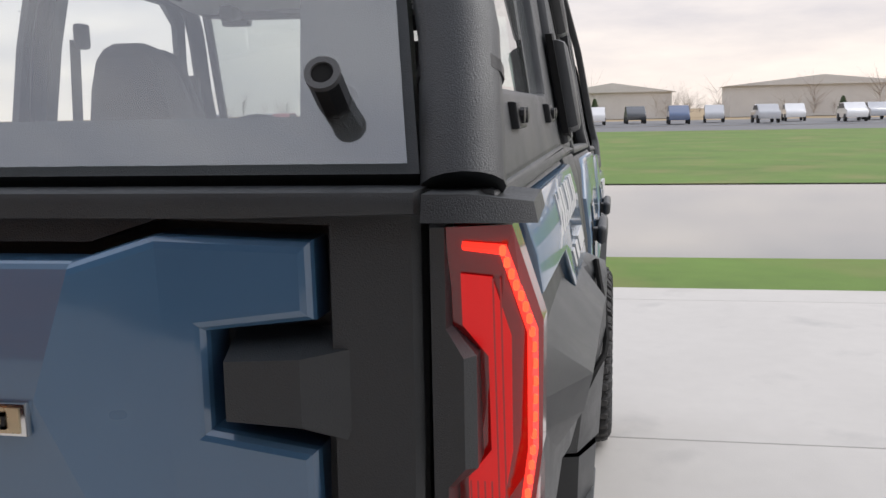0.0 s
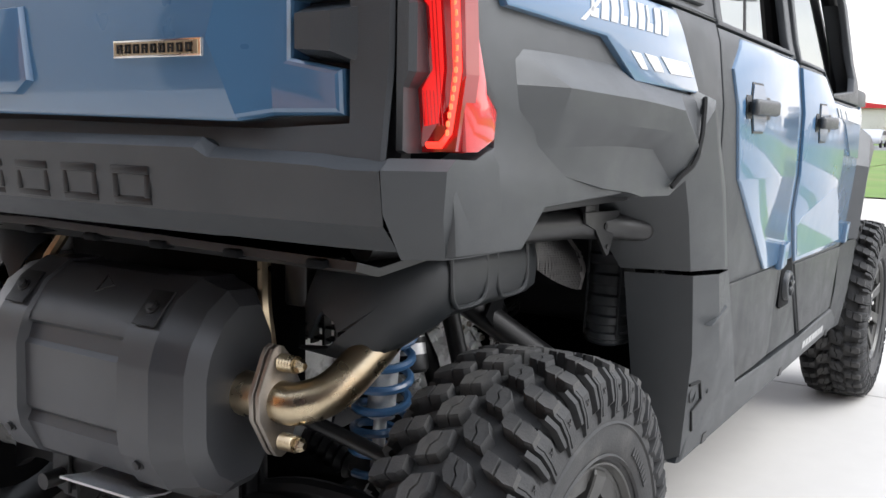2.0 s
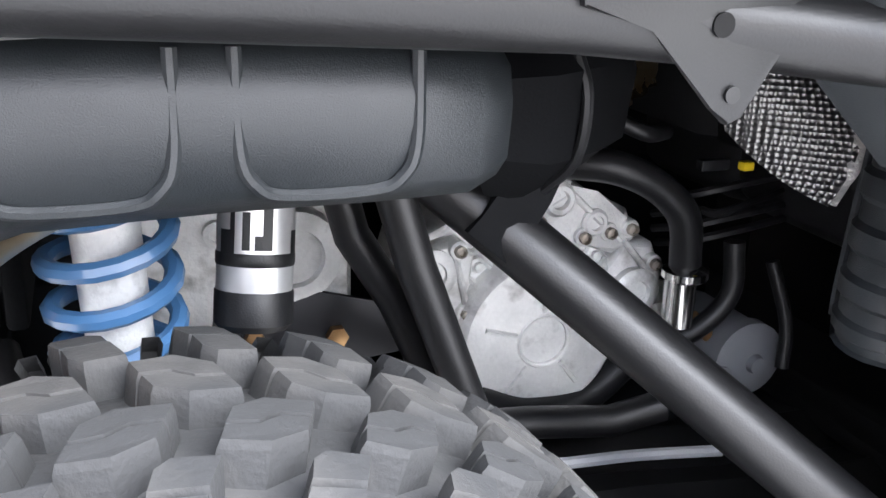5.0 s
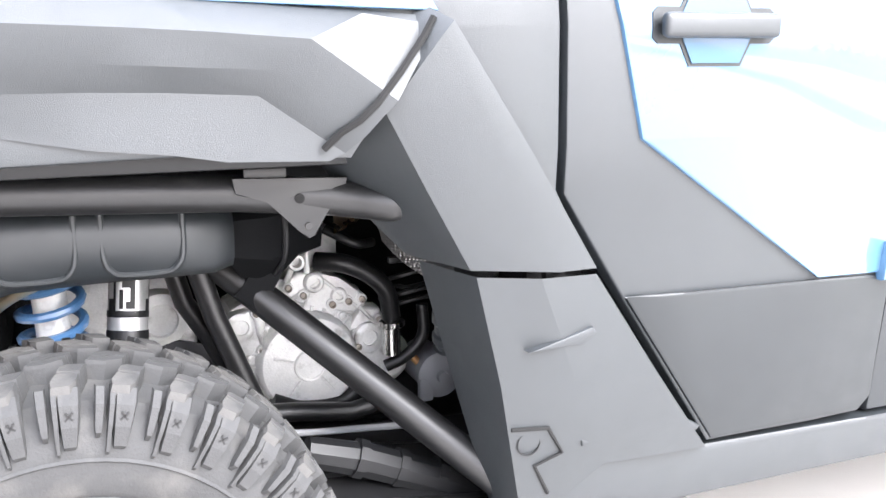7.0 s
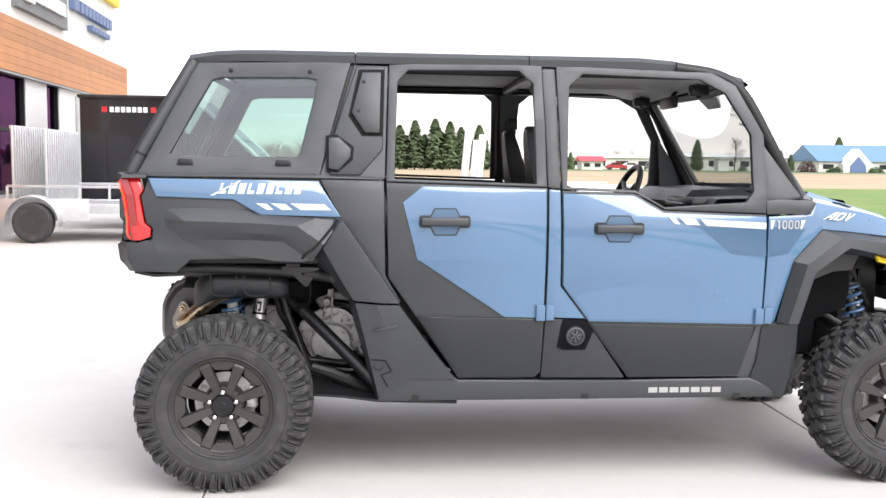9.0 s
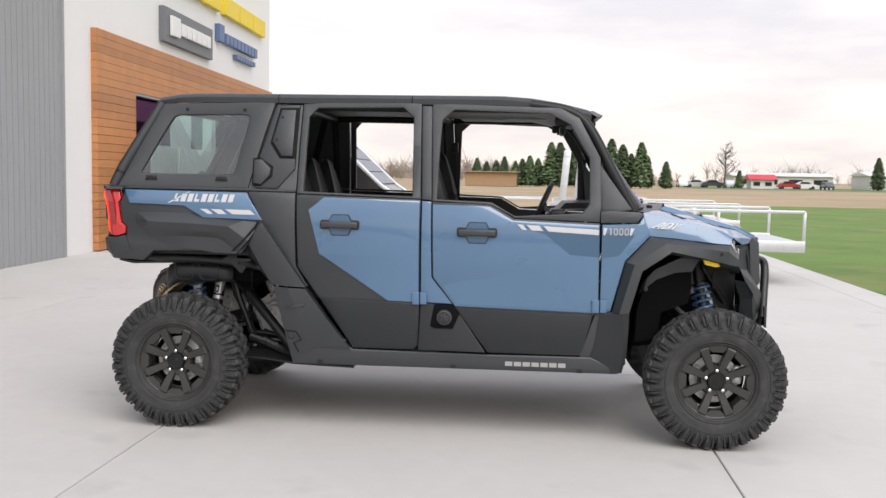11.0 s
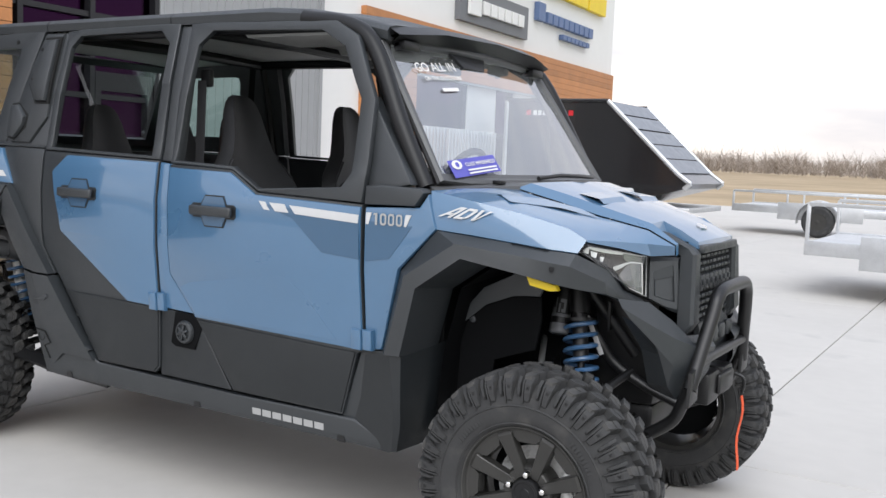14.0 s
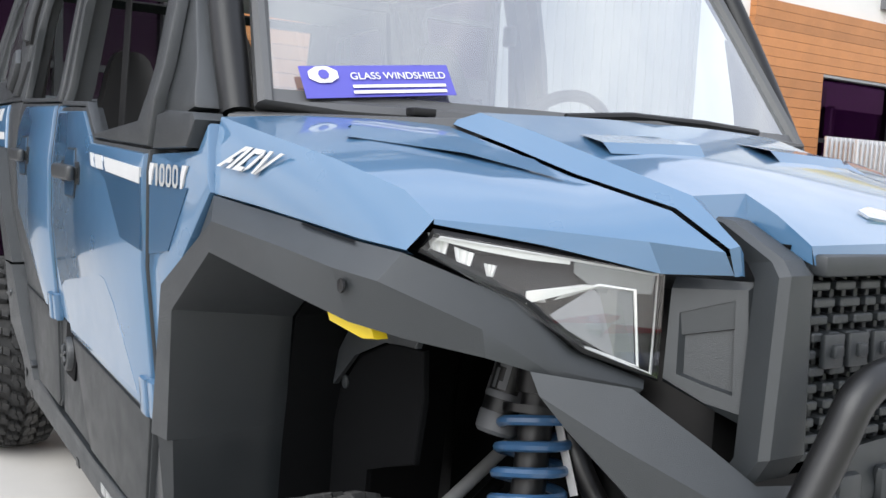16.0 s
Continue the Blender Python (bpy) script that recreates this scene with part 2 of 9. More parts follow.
MULCH = material("bark_mulch", (0.10, 0.075, 0.06), 0.95, 0.0, 0.4, 6, 1.0, 40)
ASPHALT = material("worn_asphalt", (0.16, 0.16, 0.165), 0.9, 0.0, 0.12, 0.5, 0.4, 80)
WATER = material("pond_water", (0.16, 0.16, 0.15), 0.04, 0.0, 0.05, 0.3, 0.12, 1.2)
WALL_WHITE = material("white_wall_panel", (0.74, 0.73, 0.71), 0.6, 0.0, 0.03, 0.6, 0.08, 40)
WALL_GREY = material("grey_ribbed_wall_panel", (0.30, 0.305, 0.31), 0.55, 0.0, 0.05, 0.7, 0.1, 40)
WOOD = material("orange_brown_wood_plank", (0.44, 0.185, 0.065), 0.5, 0.0, 0.16, 2.5, 0.15, 60, random_vary=0.14)
FRAME = material("dark_anodised_frame", (0.025, 0.025, 0.028), 0.4, 0.5, 0.1, 6)
# Near-black on every room surface puts the unlit interior into the colour.
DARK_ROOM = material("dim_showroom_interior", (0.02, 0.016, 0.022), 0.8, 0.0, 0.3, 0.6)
GALV = material("galvanised_aluminium", (0.60, 0.61, 0.62), 0.42, 0.7, 0.10, 8, 0.1, 120, rough_vary=0.1)
NOSE = material("dull_grey_aluminium_sheet", (0.26, 0.275, 0.30), 0.38, 0.7, 0.10, 3, 0.08, 80, rough_vary=0.08)
TRAILER_BLACK = material("glossy_black_sheet", (0.012, 0.012, 0.013), 0.22, 0.0, 0.1, 2, coat=0.4)
BARK = material("bark", (0.09, 0.07, 0.055), 0.9, 0.0, 0.3, 8, 0.6, 40)
NEEDLE = material("conifer_needles", (0.130, 0.185, 0.085), 0.8, 0.0, 0.35, 0.8, random_vary=0.25)
TWIG = material("bare_twigs", (0.30, 0.255, 0.215), 0.9, 0.0, 0.3, 0.5, random_vary=0.2)
bush_red = material("dark_red_leaves", (0.075, 0.035, 0.032), 0.8, 0.0, 0.3, 3, random_vary=0.3)
LEAF = material("shrub_leaves", (0.05, 0.09, 0.03), 0.75, 0.0, 0.3, 3, random_vary=0.3)
ROOF_BLUE = material("blue_metal_roof", (0.10, 0.20, 0.33), 0.5, 0.0, 0.06, 0.4)
HOUSE_WHITE = material("pale_siding", (0.62, 0.60, 0.57), 0.7, 0.0, 0.06, 0.5)
# Black plastic with a raised base: grazing sky sheen is put into the grey.
COWL = material("weathered_grey_black_cowl_plastic", (0.060, 0.061, 0.063), 0.5, 0.0, 0.08, 6, 0.3, 900, spec=0.9)
PURPLE = material("violet_blue_sticker", (0.09, 0.085, 0.42), 0.45, 0.0, 0.03, 20)
SIGN_GREY = material("grey_sign_panel", (0.14, 0.145, 0.155), 0.5, 0.0, 0.05, 3)
SIGN_BLUE = material("navy_sign_letters", (0.10, 0.15, 0.28), 0.5, 0.0, 0.05, 3)
SIGN_YELLOW = material("yellow_sign_letters", (0.75, 0.55, 0.02), 0.5, 0.0, 0.05, 3)
RED_FILM = material("red_decal_film", (0.55, 0.02, 0.03), 0.4, 0.0, 0.05, 10)
# Black for solid pieces that replace the shade in holes, grooves and gaps.
PITCH = material("black_recess", (0.003, 0.003, 0.003), 0.9)
COPPER = material("brass_fitting", (0.50, 0.30, 0.14), 0.35, 0.9, 0.1, 30)
CARDBOARD = material("tan_crate_board", (0.33, 0.22, 0.12), 0.8, 0.0, 0.1, 2)

# ---- mesh helpers ----


def part(name, bm, mat, parent=None, label="", smooth=35):
    bmesh.ops.recalc_face_normals(bm, faces=bm.faces)
    me = bpy.data.meshes.new(name)
    bm.to_mesh(me)
    bm.free()
    if smooth:
        me.polygons.foreach_set("use_smooth", [True] * len(me.polygons))
        me.set_sharp_from_angle(angle=radians(smooth))
    me.materials.append(mat)
    ob = new(name, me)
    if parent:
        ob.parent = parent
    if label:
        ob["label"] = label
    return ob


def thing(name, label, category, at=(0, 0, 0), group=""):
    ob = new(name)
    ob.location = at
    ob.empty_display_size = 0.1
    return tagged(ob, label, category, group)


def box(bm, c, s, bevel=0.0, m=None, seg=2):
    r = bmesh.ops.create_cube(bm, size=1.0, matrix=(m or Matrix()) @ Matrix.Translation(c) @ Matrix.Diagonal((*s, 1)))
    if bevel:
        es = list({e for v in r["verts"] for e in v.link_edges})
        bmesh.ops.bevel(bm, geom=es, offset=bevel, segments=seg, affect="EDGES", profile=0.5)
    return bm


def smooth_path(pts, n=6):
    """Catmull-Rom through pts."""
    p = [Vector(q) for q in pts]
    p = [2 * p[0] - p[1], *p, 2 * p[-1] - p[-2]]
    out = []
    for i in range(1, len(p) - 2):
        for k in range(n):
            t = k / n
            a, b, c, d = p[i - 1:i + 3]
            out.append(0.5 * (2 * b + (c - a) * t + (2 * a - 5 * b + 4 * c - d) * t * t + (3 * b - a - 3 * c + d) * t ** 3))
    return out + [p[-2]]


def tube(bm, pts, r, seg=12, closed=False, caps=True):
    """Sweeps a circle along pts; r a number or one per point."""
    p = [Vector(q) for q in pts]
    n = len(p)
    up, rings = Vector((0.12, 0.31, 0.94)), []
    for i in range(n):
        a, b = p[i - 1] if (i or closed) else p[i], p[(i + 1) % n] if (i < n - 1 or closed) else p[i]
        t = (b - a).normalized()
        side = up.cross(t)
        if side.length < 1e-4:
            side = Vector((1, 0, 0)).cross(t)
        side.normalize()
        up = t.cross(side).normalized()
        rr = r[i] if isinstance(r, (list, tuple)) else r
        rings.append([bm.verts.new(p[i] + rr * (math.cos(k * math.tau / seg) * side + math.sin(k * math.tau / seg) * up)) for k in range(seg)])
    for i in range(n if closed else n - 1):
        u, v = rings[i], rings[(i + 1) % n]
        for k in range(seg):
            bm.faces.new((u[k], u[(k + 1) % seg], v[(k + 1) % seg], v[k]))
    if caps and not closed:
        bm.faces.new(rings[0][::-1])
        bm.faces.new(rings[-1])
    return bm


def lathe(bm, prof, seg=48, m=None, cap=True):
    """Turns (r, h) pairs about z, then places them by m."""
    m = m or Matrix()
    rings = [[bm.verts.new(m @ Vector((r * math.cos(k * math.tau / seg), r * math.sin(k * math.tau / seg), h))) for k in range(seg)] for r, h in prof]
    for u, v in zip(rings, rings[1:]):
        for k in range(seg):
            bm.faces.new((u[k], u[(k + 1) % seg], v[(k + 1) % seg], v[k]))
    if cap:
        for ring in (rings[0], rings[-1]):
            try:
                bm.faces.new(ring)
            except ValueError:
                pass
    return bm


def axis_y(c):
    """A frame at c whose z runs along -y."""
    return Matrix.Translation(c) @ Matrix.Rotation(radians(90), 4, "X")


def along(a, b):
    a, b = Vector(a), Vector(b)
    return Matrix.Translation(a) @ (b - a).to_track_quat("Z", "Y").to_matrix().to_4x4()


def rod(bm, a, b, r, seg=12):
    return tube(bm, [a, b], r, seg)


def loft(bm, rows, closed=False, caps=False):
    """Quads between rows of equally many points."""
    vs = [[bm.verts.new(q) for q in row] for row in rows]
    n = len(vs[0])
    for u, v in zip(vs, vs[1:]):
        for k in range(n if closed else n - 1):
            bm.faces.new((u[k], u[(k + 1) % n], v[(k + 1) % n], v[k]))
    if caps:
        bm.faces.new(vs[0])
        bm.faces.new(vs[-1])
    return bm


def thicken(bm, t):
    """Gives an open sheet thickness t against its normals."""
    bmesh.ops.recalc_face_normals(bm, faces=bm.faces)
    bmesh.ops.solidify(bm, geom=list(bm.faces), thickness=t)
    return bm


def prism(bm, poly, m, depth, bevel=0.0, seg=2):
    """Polygon in the xy of m, pushed along its z by depth, with the far rim bevelled."""
    low = [bm.verts.new(m @ Vector((x, y, 0))) for x, y in poly]
    top = [bm.verts.new(m @ Vector((x, y, depth))) for x, y in poly]
    n = len(poly)
    bm.faces.new(low[::-1])
    bm.faces.new(top)
    for k in range(n):
        bm.faces.new((low[k], low[(k + 1) % n], top[(k + 1) % n], top[k]))
    if bevel:
        es = [e for e in bm.edges if e.verts[0] in top and e.verts[1] in top]
        bmesh.ops.bevel(bm, geom=es, offset=bevel, segments=seg, affect="EDGES", profile=0.5)
    return bm


SIDE_Z = (0.36, 0.48, 0.75, 0.99, 1.16, 1.29, 1.35, 1.60, 1.82)
SIDE_Y = (0.752, 0.762, 0.775, 0.800, 0.802, 0.788, 0.772, 0.728, 0.672)


def side_y(z):
    return float(np.interp(z, SIDE_Z, SIDE_Y))


def panel_bm(poly, s, out=0.0, thick=0.03, bevel=0.006, hole=None, base=side_y):
    """Body panel: polygon in x and z laid on the bowed side of the car (s -1 right, 1 left), out metres proud."""
    bm = bmesh.new()
    if hole:
        a = [bm.verts.new((x, 0, z)) for x, z in poly]
        b = [bm.verts.new((x, 0, z)) for x, z in hole]
        n = len(a)
        for k in range(n):
            bm.faces.new((a[k], a[(k + 1) % n], b[(k + 1) % n], b[k]))
    else:
        bm.faces.new([bm.verts.new((x, 0, z)) for x, z in poly])
    for z in SIDE_Z[1:-1]:
        bmesh.ops.bisect_plane(bm, geom=[*bm.verts, *bm.edges, *bm.faces], plane_co=(0, 0, z), plane_no=(0, 0, 1))
    outer = list(bm.faces)
    r = bmesh.ops.extrude_face_region(bm, geom=outer)
    inner_v = {v for v in r["geom"] if isinstance(v, bmesh.types.BMVert)}
    outer_v = {v for f in bm.faces for v in f.verts} - inner_v
    for v in bm.verts:
        y = base(v.co.z) + out - (thick if v in inner_v else 0.0)
        v.co.y = s * y
    if not outer[0].is_valid:
        outer = []
    if bevel:
        rim = [e for e in bm.edges if e.verts[0] in outer_v and e.verts[1] in outer_v and any(all(v in outer_v for v in f.verts) for f in e.link_faces) and any(any(v in inner_v for v in f.verts) for f in e.link_faces)]
        bmesh.ops.bevel(bm, geom=rim, offset=bevel, segments=2, affect="EDGES", profile=0.5)
    return bm


def text_bm(words, size, m, depth=0.0015):
    """Letters of the built-in font as a thin mesh, centred on m."""
    cu = bpy.data.curves.new("letters", "FONT")
    cu.body, cu.size, cu.align_x, cu.align_y, cu.extrude = words, size, "CENTER", "CENTER", depth
    ob = bpy.data.objects.new("letters", cu)
    scene.collection.objects.link(ob)
    bpy.context.view_layer.update()
    me = bpy.data.meshes.new_from_object(ob.evaluated_get(bpy.context.evaluated_depsgraph_get()))
    bm = bmesh.new()
    bm.from_mesh(me)
    bm.transform(m)
    bpy.data.objects.remove(ob)
    bpy.data.curves.remove(cu)
    bpy.data.meshes.remove(me)
    return bm


# ---- ground ----
def sheet(name, x0, x1, y0, y1, z, mat, label, category, cuts=1):
    bm = bmesh.new()
    xs, ys = np.linspace(x0, x1, cuts + 1), np.linspace(y0, y1, cuts + 1)
    loft(bm, [[(x, y, z) for x in xs] for y in ys])
    ob = part(name, bm, mat, smooth=0)
    return tagged(ob, label, category, kind="structure")


sheet("ground", -1500, 1500, -1500, 1500, -0.06, FIELD, "harvested tan and brown field reaching the horizon", "field")
sheet("lawn", 6.51, 260, 4.0, 52, -0.03, GRASS, "green lawn with dry patches beside the concrete", "lawn", 2)
sheet("far_lawn", -60, 6.05, 26.5, 31.5, -0.035, GRASS, "narrow green grass strip behind the trailers", "lawn", 2)
sheet("far_lawn", 30, 330, 158, 171.9, -0.035, GRASS, "green verge in front of the far road", "lawn", 2)
sheet("far_lawn", 30, 330, 182.1, 232, -0.035, GRASS, "green grounds round the distant buildings", "lawn", 2)
sheet("near_verge", 6.51, 8.2, -60, 3.9, -0.02, GRASS, "mown green verge along the concrete edge", "lawn", 2)
sheet("pond_water", 8.21, 17.5, -80, 3.5, -0.045, WATER, "still pond reflecting the pale overcast sky", "water", 2)
sheet("far_bank", 17.51, 60, -120, 3.9, -0.03, GRASS, "wide grass bank with dry brown patches", "lawn", 2)
sheet("road", 60.1, 75, -200, 4.0, -0.03, ASPHALT, "grey asphalt road beyond the grass bank", "road", 2)
sheet("cross_road", 30, 330, 172, 182, -0.04, ASPHALT, "distant grey asphalt road past the field", "road", 2)

pavement = tagged(new("pavement"), "light grey broomed concrete apron in cast slabs", "pavement", kind="structure")
bm = bmesh.new()
box(bm, (-19.77, -3, -0.058), (52.46, 66, 0.06))
part("joint_bed", bm, JOINT, pavement, "dark saw-cut joint between slabs", smooth=0)
SLAB, SLAB_Y = 3.05, 6.10
slab_meshes = {}
for i in range(-4, 2):
    for j in range(-3, 5):
        bm = bmesh.new()
        box(bm, (0, 0, -0.03), (SLAB - 0.008, SLAB_Y - 0.008, 0.06), 0.004, seg=1)
        if not slab_meshes:
            ob = part("slab", bm, CONCRETE, pavement, smooth=0)
            slab_meshes[0] = ob.data
        else:
            bm.free()
            ob = new("slab", slab_meshes[0])
            ob.parent = pavement
        ob.location = (-0.08 + SLAB * (i + 0.5), 1.1 + SLAB_Y * (j + 0.5), 0)

for j in range(-3, 5):
    bm = bmesh.new()
    box(bm, (6.257, 1.1 + SLAB_Y * (j + 0.5), -0.03), (.472, SLAB_Y - 0.008, 0.06), 0.004, seg=1)
    part("edge_slab", bm, CONCRETE, pavement, "narrow edge strip of concrete", smooth=0)

# ---- building ----
FD = Vector((-0.04, 0.9992, 0.0))
FN = Vector((0.9992, 0.04, 0.0))
FA = Vector((-5.6, 7.19, 0.0)) - FD * 1.61
BAY, STOREY = .79, .905  # metres in one unit along and up the front
FACE = Matrix(((FD.x * BAY, 0, FN.x, FA.x), (FD.y * BAY, 0, FN.y, FA.y), (0, STOREY, 0, 0), (0, 0, 0, 1)))  # x along the front, y up, z out

building = tagged(new("building"), "dealership building with white and grey panels, wood band and dark glazing", "building", kind="structure")


def slab_on_face(s0, s1, z0, z1, d0, d1, bevel=0.0):
    bm = bmesh.new()
    box(bm, ((s0 + s1) / 2, (z0 + z1) / 2, (d0 + d1) / 2), (s1 - s0, z1 - z0, d1 - d0), bevel)
    bm.transform(FACE)
    return bm


def wall_piece(name, s0, s1, z0, z1, mat, d0=-0.3, d1=0.0, label="", bevel=0.0):
    return part(name, slab_on_face(s0, s1, z0, z1, d0, d1, bevel), mat, building, label, smooth=0)


ROOF = 7.6
W1, W2 = (7.75, 10.6), (12.3, 13.45)
S_GLASS, S_WHITE, S_WOOD, S_END = -0.30, 4.05, 5.53, 21.7  # joints along the front
wall_piece("wall_white", S_WHITE, W1[0], 0, ROOF, WALL_WHITE, label="white flat wall panel")
wall_piece("wall_white", W1[0], W1[1], 3.25, ROOF, WALL_WHITE)
wall_piece("wall_white", W1[0], W1[1], 0, 0.8, WALL_WHITE)
wall_piece("wall_white", W1[1], W2[0], 0, ROOF, WALL_WHITE)
wall_piece("wall_white", W2[0], W2[1], 3.25, ROOF, WALL_WHITE)
wall_piece("wall_white", W2[0], W2[1], 0, 0.8, WALL_WHITE)
wall_piece("wall_white", W2[1], S_END, 0, ROOF, WALL_WHITE)
wall_piece("wall_return", S_END - .3, S_END, 0, ROOF, WALL_WHITE, -14, -0.3)
wall_piece("parapet_cap", S_WHITE - .1, S_END + .1, ROOF, ROOF + 0.1, WALL_GREY, -0.4, 0.06)
wall_piece("wall_grey", S_GLASS, S_WHITE, 0, ROOF + 0.4, WALL_GREY, -0.3, 0.04, "grey vertically ribbed metal wall panel")
for k in range(21):
    wall_piece("rib", S_GLASS + .08 + k * 0.205, S_GLASS + .10 + k * 0.205, 0, ROOF + 0.4, WALL_GREY, 0.04, 0.052)
wall_piece("wall_grey", -14.0, S_GLASS, 5.3, ROOF + 0.4, WALL_GREY)
wall_piece("corner_trim", S_WHITE - .04, S_WHITE + .04, 0, ROOF + 0.4, WALL_GREY, 0.04, 0.07)
# window openings with frames, panes and a room behind, its dimness painted on
for s0, s1 in (W1, W2):
    win = part("window", slab_on_face(s0, s1, 0.8, 0.88, -0.2, -0.02), FRAME, building, "dark framed window with dark glass", smooth=0)
    for a, b, c, d in ((s0, s1, 3.17, 3.25), (s0, s0 + 0.08, 0.88, 3.17), (s1 - 0.08, s1, 0.88, 3.17), (s0 + 0.08, s1 - 0.08, 2.05, 2.12)):
        part("frame", slab_on_face(a, b, c, d, -0.2, -0.02), FRAME, win, smooth=0)
    part("pane", slab_on_face(s0 + 0.08, s1 - 0.08, 0.88, 3.17, -0.12, -0.10), GLASS_DARK, win, smooth=0)
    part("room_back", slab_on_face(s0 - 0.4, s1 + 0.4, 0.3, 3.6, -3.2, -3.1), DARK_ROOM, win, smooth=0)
# glazed entrance front
curtain = part("curtain_wall", slab_on_face(-14.0, S_GLASS, 0, 0.12, -0.16, 0.0), FRAME, building, "tall storefront glazing in dark frames with violet reflections", smooth=0)
for z in (1.04, 2.12, 3.18, 4.2, 5.25):
    part("transom", slab_on_face(-14.0, S_GLASS - .04, z - 0.035, z + 0.035, -0.14, 0.01), FRAME, curtain, smooth=0)
for k in range(12):
    s = S_GLASS - .06 if k == 0 else -1.65 - (k - 1) * 1.25
    part("mullion", slab_on_face(s - 0.045, s + 0.045, 0.12, 5.25, -0.15, 0.03), FRAME, curtain, smooth=0)
part("pane", slab_on_face(-14.0, S_GLASS - .09, 0.12, 5.25, -0.09, -0.075), GLASS_DARK, curtain, smooth=0)
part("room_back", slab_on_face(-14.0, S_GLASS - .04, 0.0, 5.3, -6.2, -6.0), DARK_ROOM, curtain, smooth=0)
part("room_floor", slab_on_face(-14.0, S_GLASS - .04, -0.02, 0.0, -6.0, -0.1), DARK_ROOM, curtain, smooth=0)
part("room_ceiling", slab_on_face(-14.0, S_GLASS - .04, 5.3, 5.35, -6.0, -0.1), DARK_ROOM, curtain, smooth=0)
# entrance door leaf in the glazing
bm = slab_on_face(-1.60, -1.49, 0.05, 2.1, -0.07, 0.035)
leaf = part("door", bm, FRAME, curtain, "dark framed glass entrance door", smooth=0)
for a, b, c, d in ((-0.56, -0.45, 0.05, 2.45), (-1.49, -0.56, 0.05, 0.3), (-1.49, -0.56, 2.2, 2.45), (-1.60, -1.49, 2.1, 2.45)):
    part("transom", slab_on_face(a, b, c, d, -0.07, 0.035), FRAME, curtain, smooth=0)
bm = bmesh.new()
tube(bm, [FACE @ Vector(q) for q in ((-1.40, 0.95, 0.03), (-1.40, 0.95, 0.09), (-1.40, 1.3, 0.09), (-1.40, 1.3, 0.03))], 0.014, 8)
part("door_handle", bm, CHROME, curtain, "bent metal pull handle")
# wood portal: planks
for k in range(7):
    z0 = 3.22 + k * 0.152
    wall_piece("plank", S_WOOD, S_END - .1, z0 + 0.003, z0 + 0.149, WOOD, 0.0, 0.11)
for k in range(20):
    z0 = 0.02 + k * 0.16
    wall_piece("plank", S_WOOD, W1[0], z0 + 0.004, z0 + 0.156, WOOD, 0.0, 0.11)
for k in range(33):
    z0 = 0.02 + k * 0.16
    wall_piece("plank", -5.1, -3.1, z0 + 0.004, z0 + 0.156, WOOD, 0.0, 0.11)
wall_piece("canopy_soffit", W1[0], S_END - .1, 3.17, 3.215, WALL_GREY, 0.0, 0.10)


def sign(label, s0, s1, z0, z1, backing_mat, marks):
    """Sign on the wall: plain coloured shapes in place of lettering."""
    ob = thing("wall_sign", label, "sign")
    if backing_mat:
        part("backing", slab_on_face(s0, s1, z0, z1, 0.0, 0.12, 0.01), backing_mat, ob, smooth=0)
    for a, b, c, d, mat in marks:
        part("mark", slab_on_face(a, b, c, d, 0.125 if backing_mat else 0.004, 0.19 if backing_mat else 0.14, 0.012), mat, ob, smooth=0)
    return ob


def letter_marks(s0, s1, z0, z1, n, mat, gap=.22):
    """A row of n plain upright blocks that stands in for a word."""
    w = (s1 - s0) / n
    return [(s0 + w * k, s0 + w * (k + 1 - gap), z0, z1, mat) for k in range(n)]


sign("grey sign panel with white block marks on the white wall", 9.7, 13.9, 4.55, 5.35, SIGN_GREY,
     [(10.1, 10.75, 4.72, 5.18, WALL_WHITE)] + letter_marks(10.9, 13.55, 4.80, 5.10, 6, WALL_WHITE))
sign("navy raised sign marks on the white wall", 14.5, 19.3, 4.8, 5.6, None,
     [(14.6, 15.1, 5.15, 5.62, SIGN_BLUE)] + letter_marks(15.3, 19.3, 5.16, 5.44, 9, SIGN_BLUE) + letter_marks(16.6, 19.0, 4.86, 5.0, 7, SIGN_BLUE))
sign("bright yellow raised sign marks high on the white wall", 15.2, 20.5, 5.95, 6.5, None, letter_marks(15.2, 20.5, 5.95, 6.45, 3, SIGN_YELLOW, .08))
sign("bright yellow raised sign marks above the grey sign", 9.8, 14.9, 5.95, 6.5, None, letter_marks(9.8, 14.9, 5.95, 6.45, 3, SIGN_YELLOW, .08))

# ---- the vehicle ----
car = thing("utility_vehicle", "blue and black four-door off-road utility vehicle with roof and glass", "vehicle")


def both(fn):
    for s in (-1, 1):
        fn(s)


# -- wheels
R_T, W_T = 0.375, 0.232


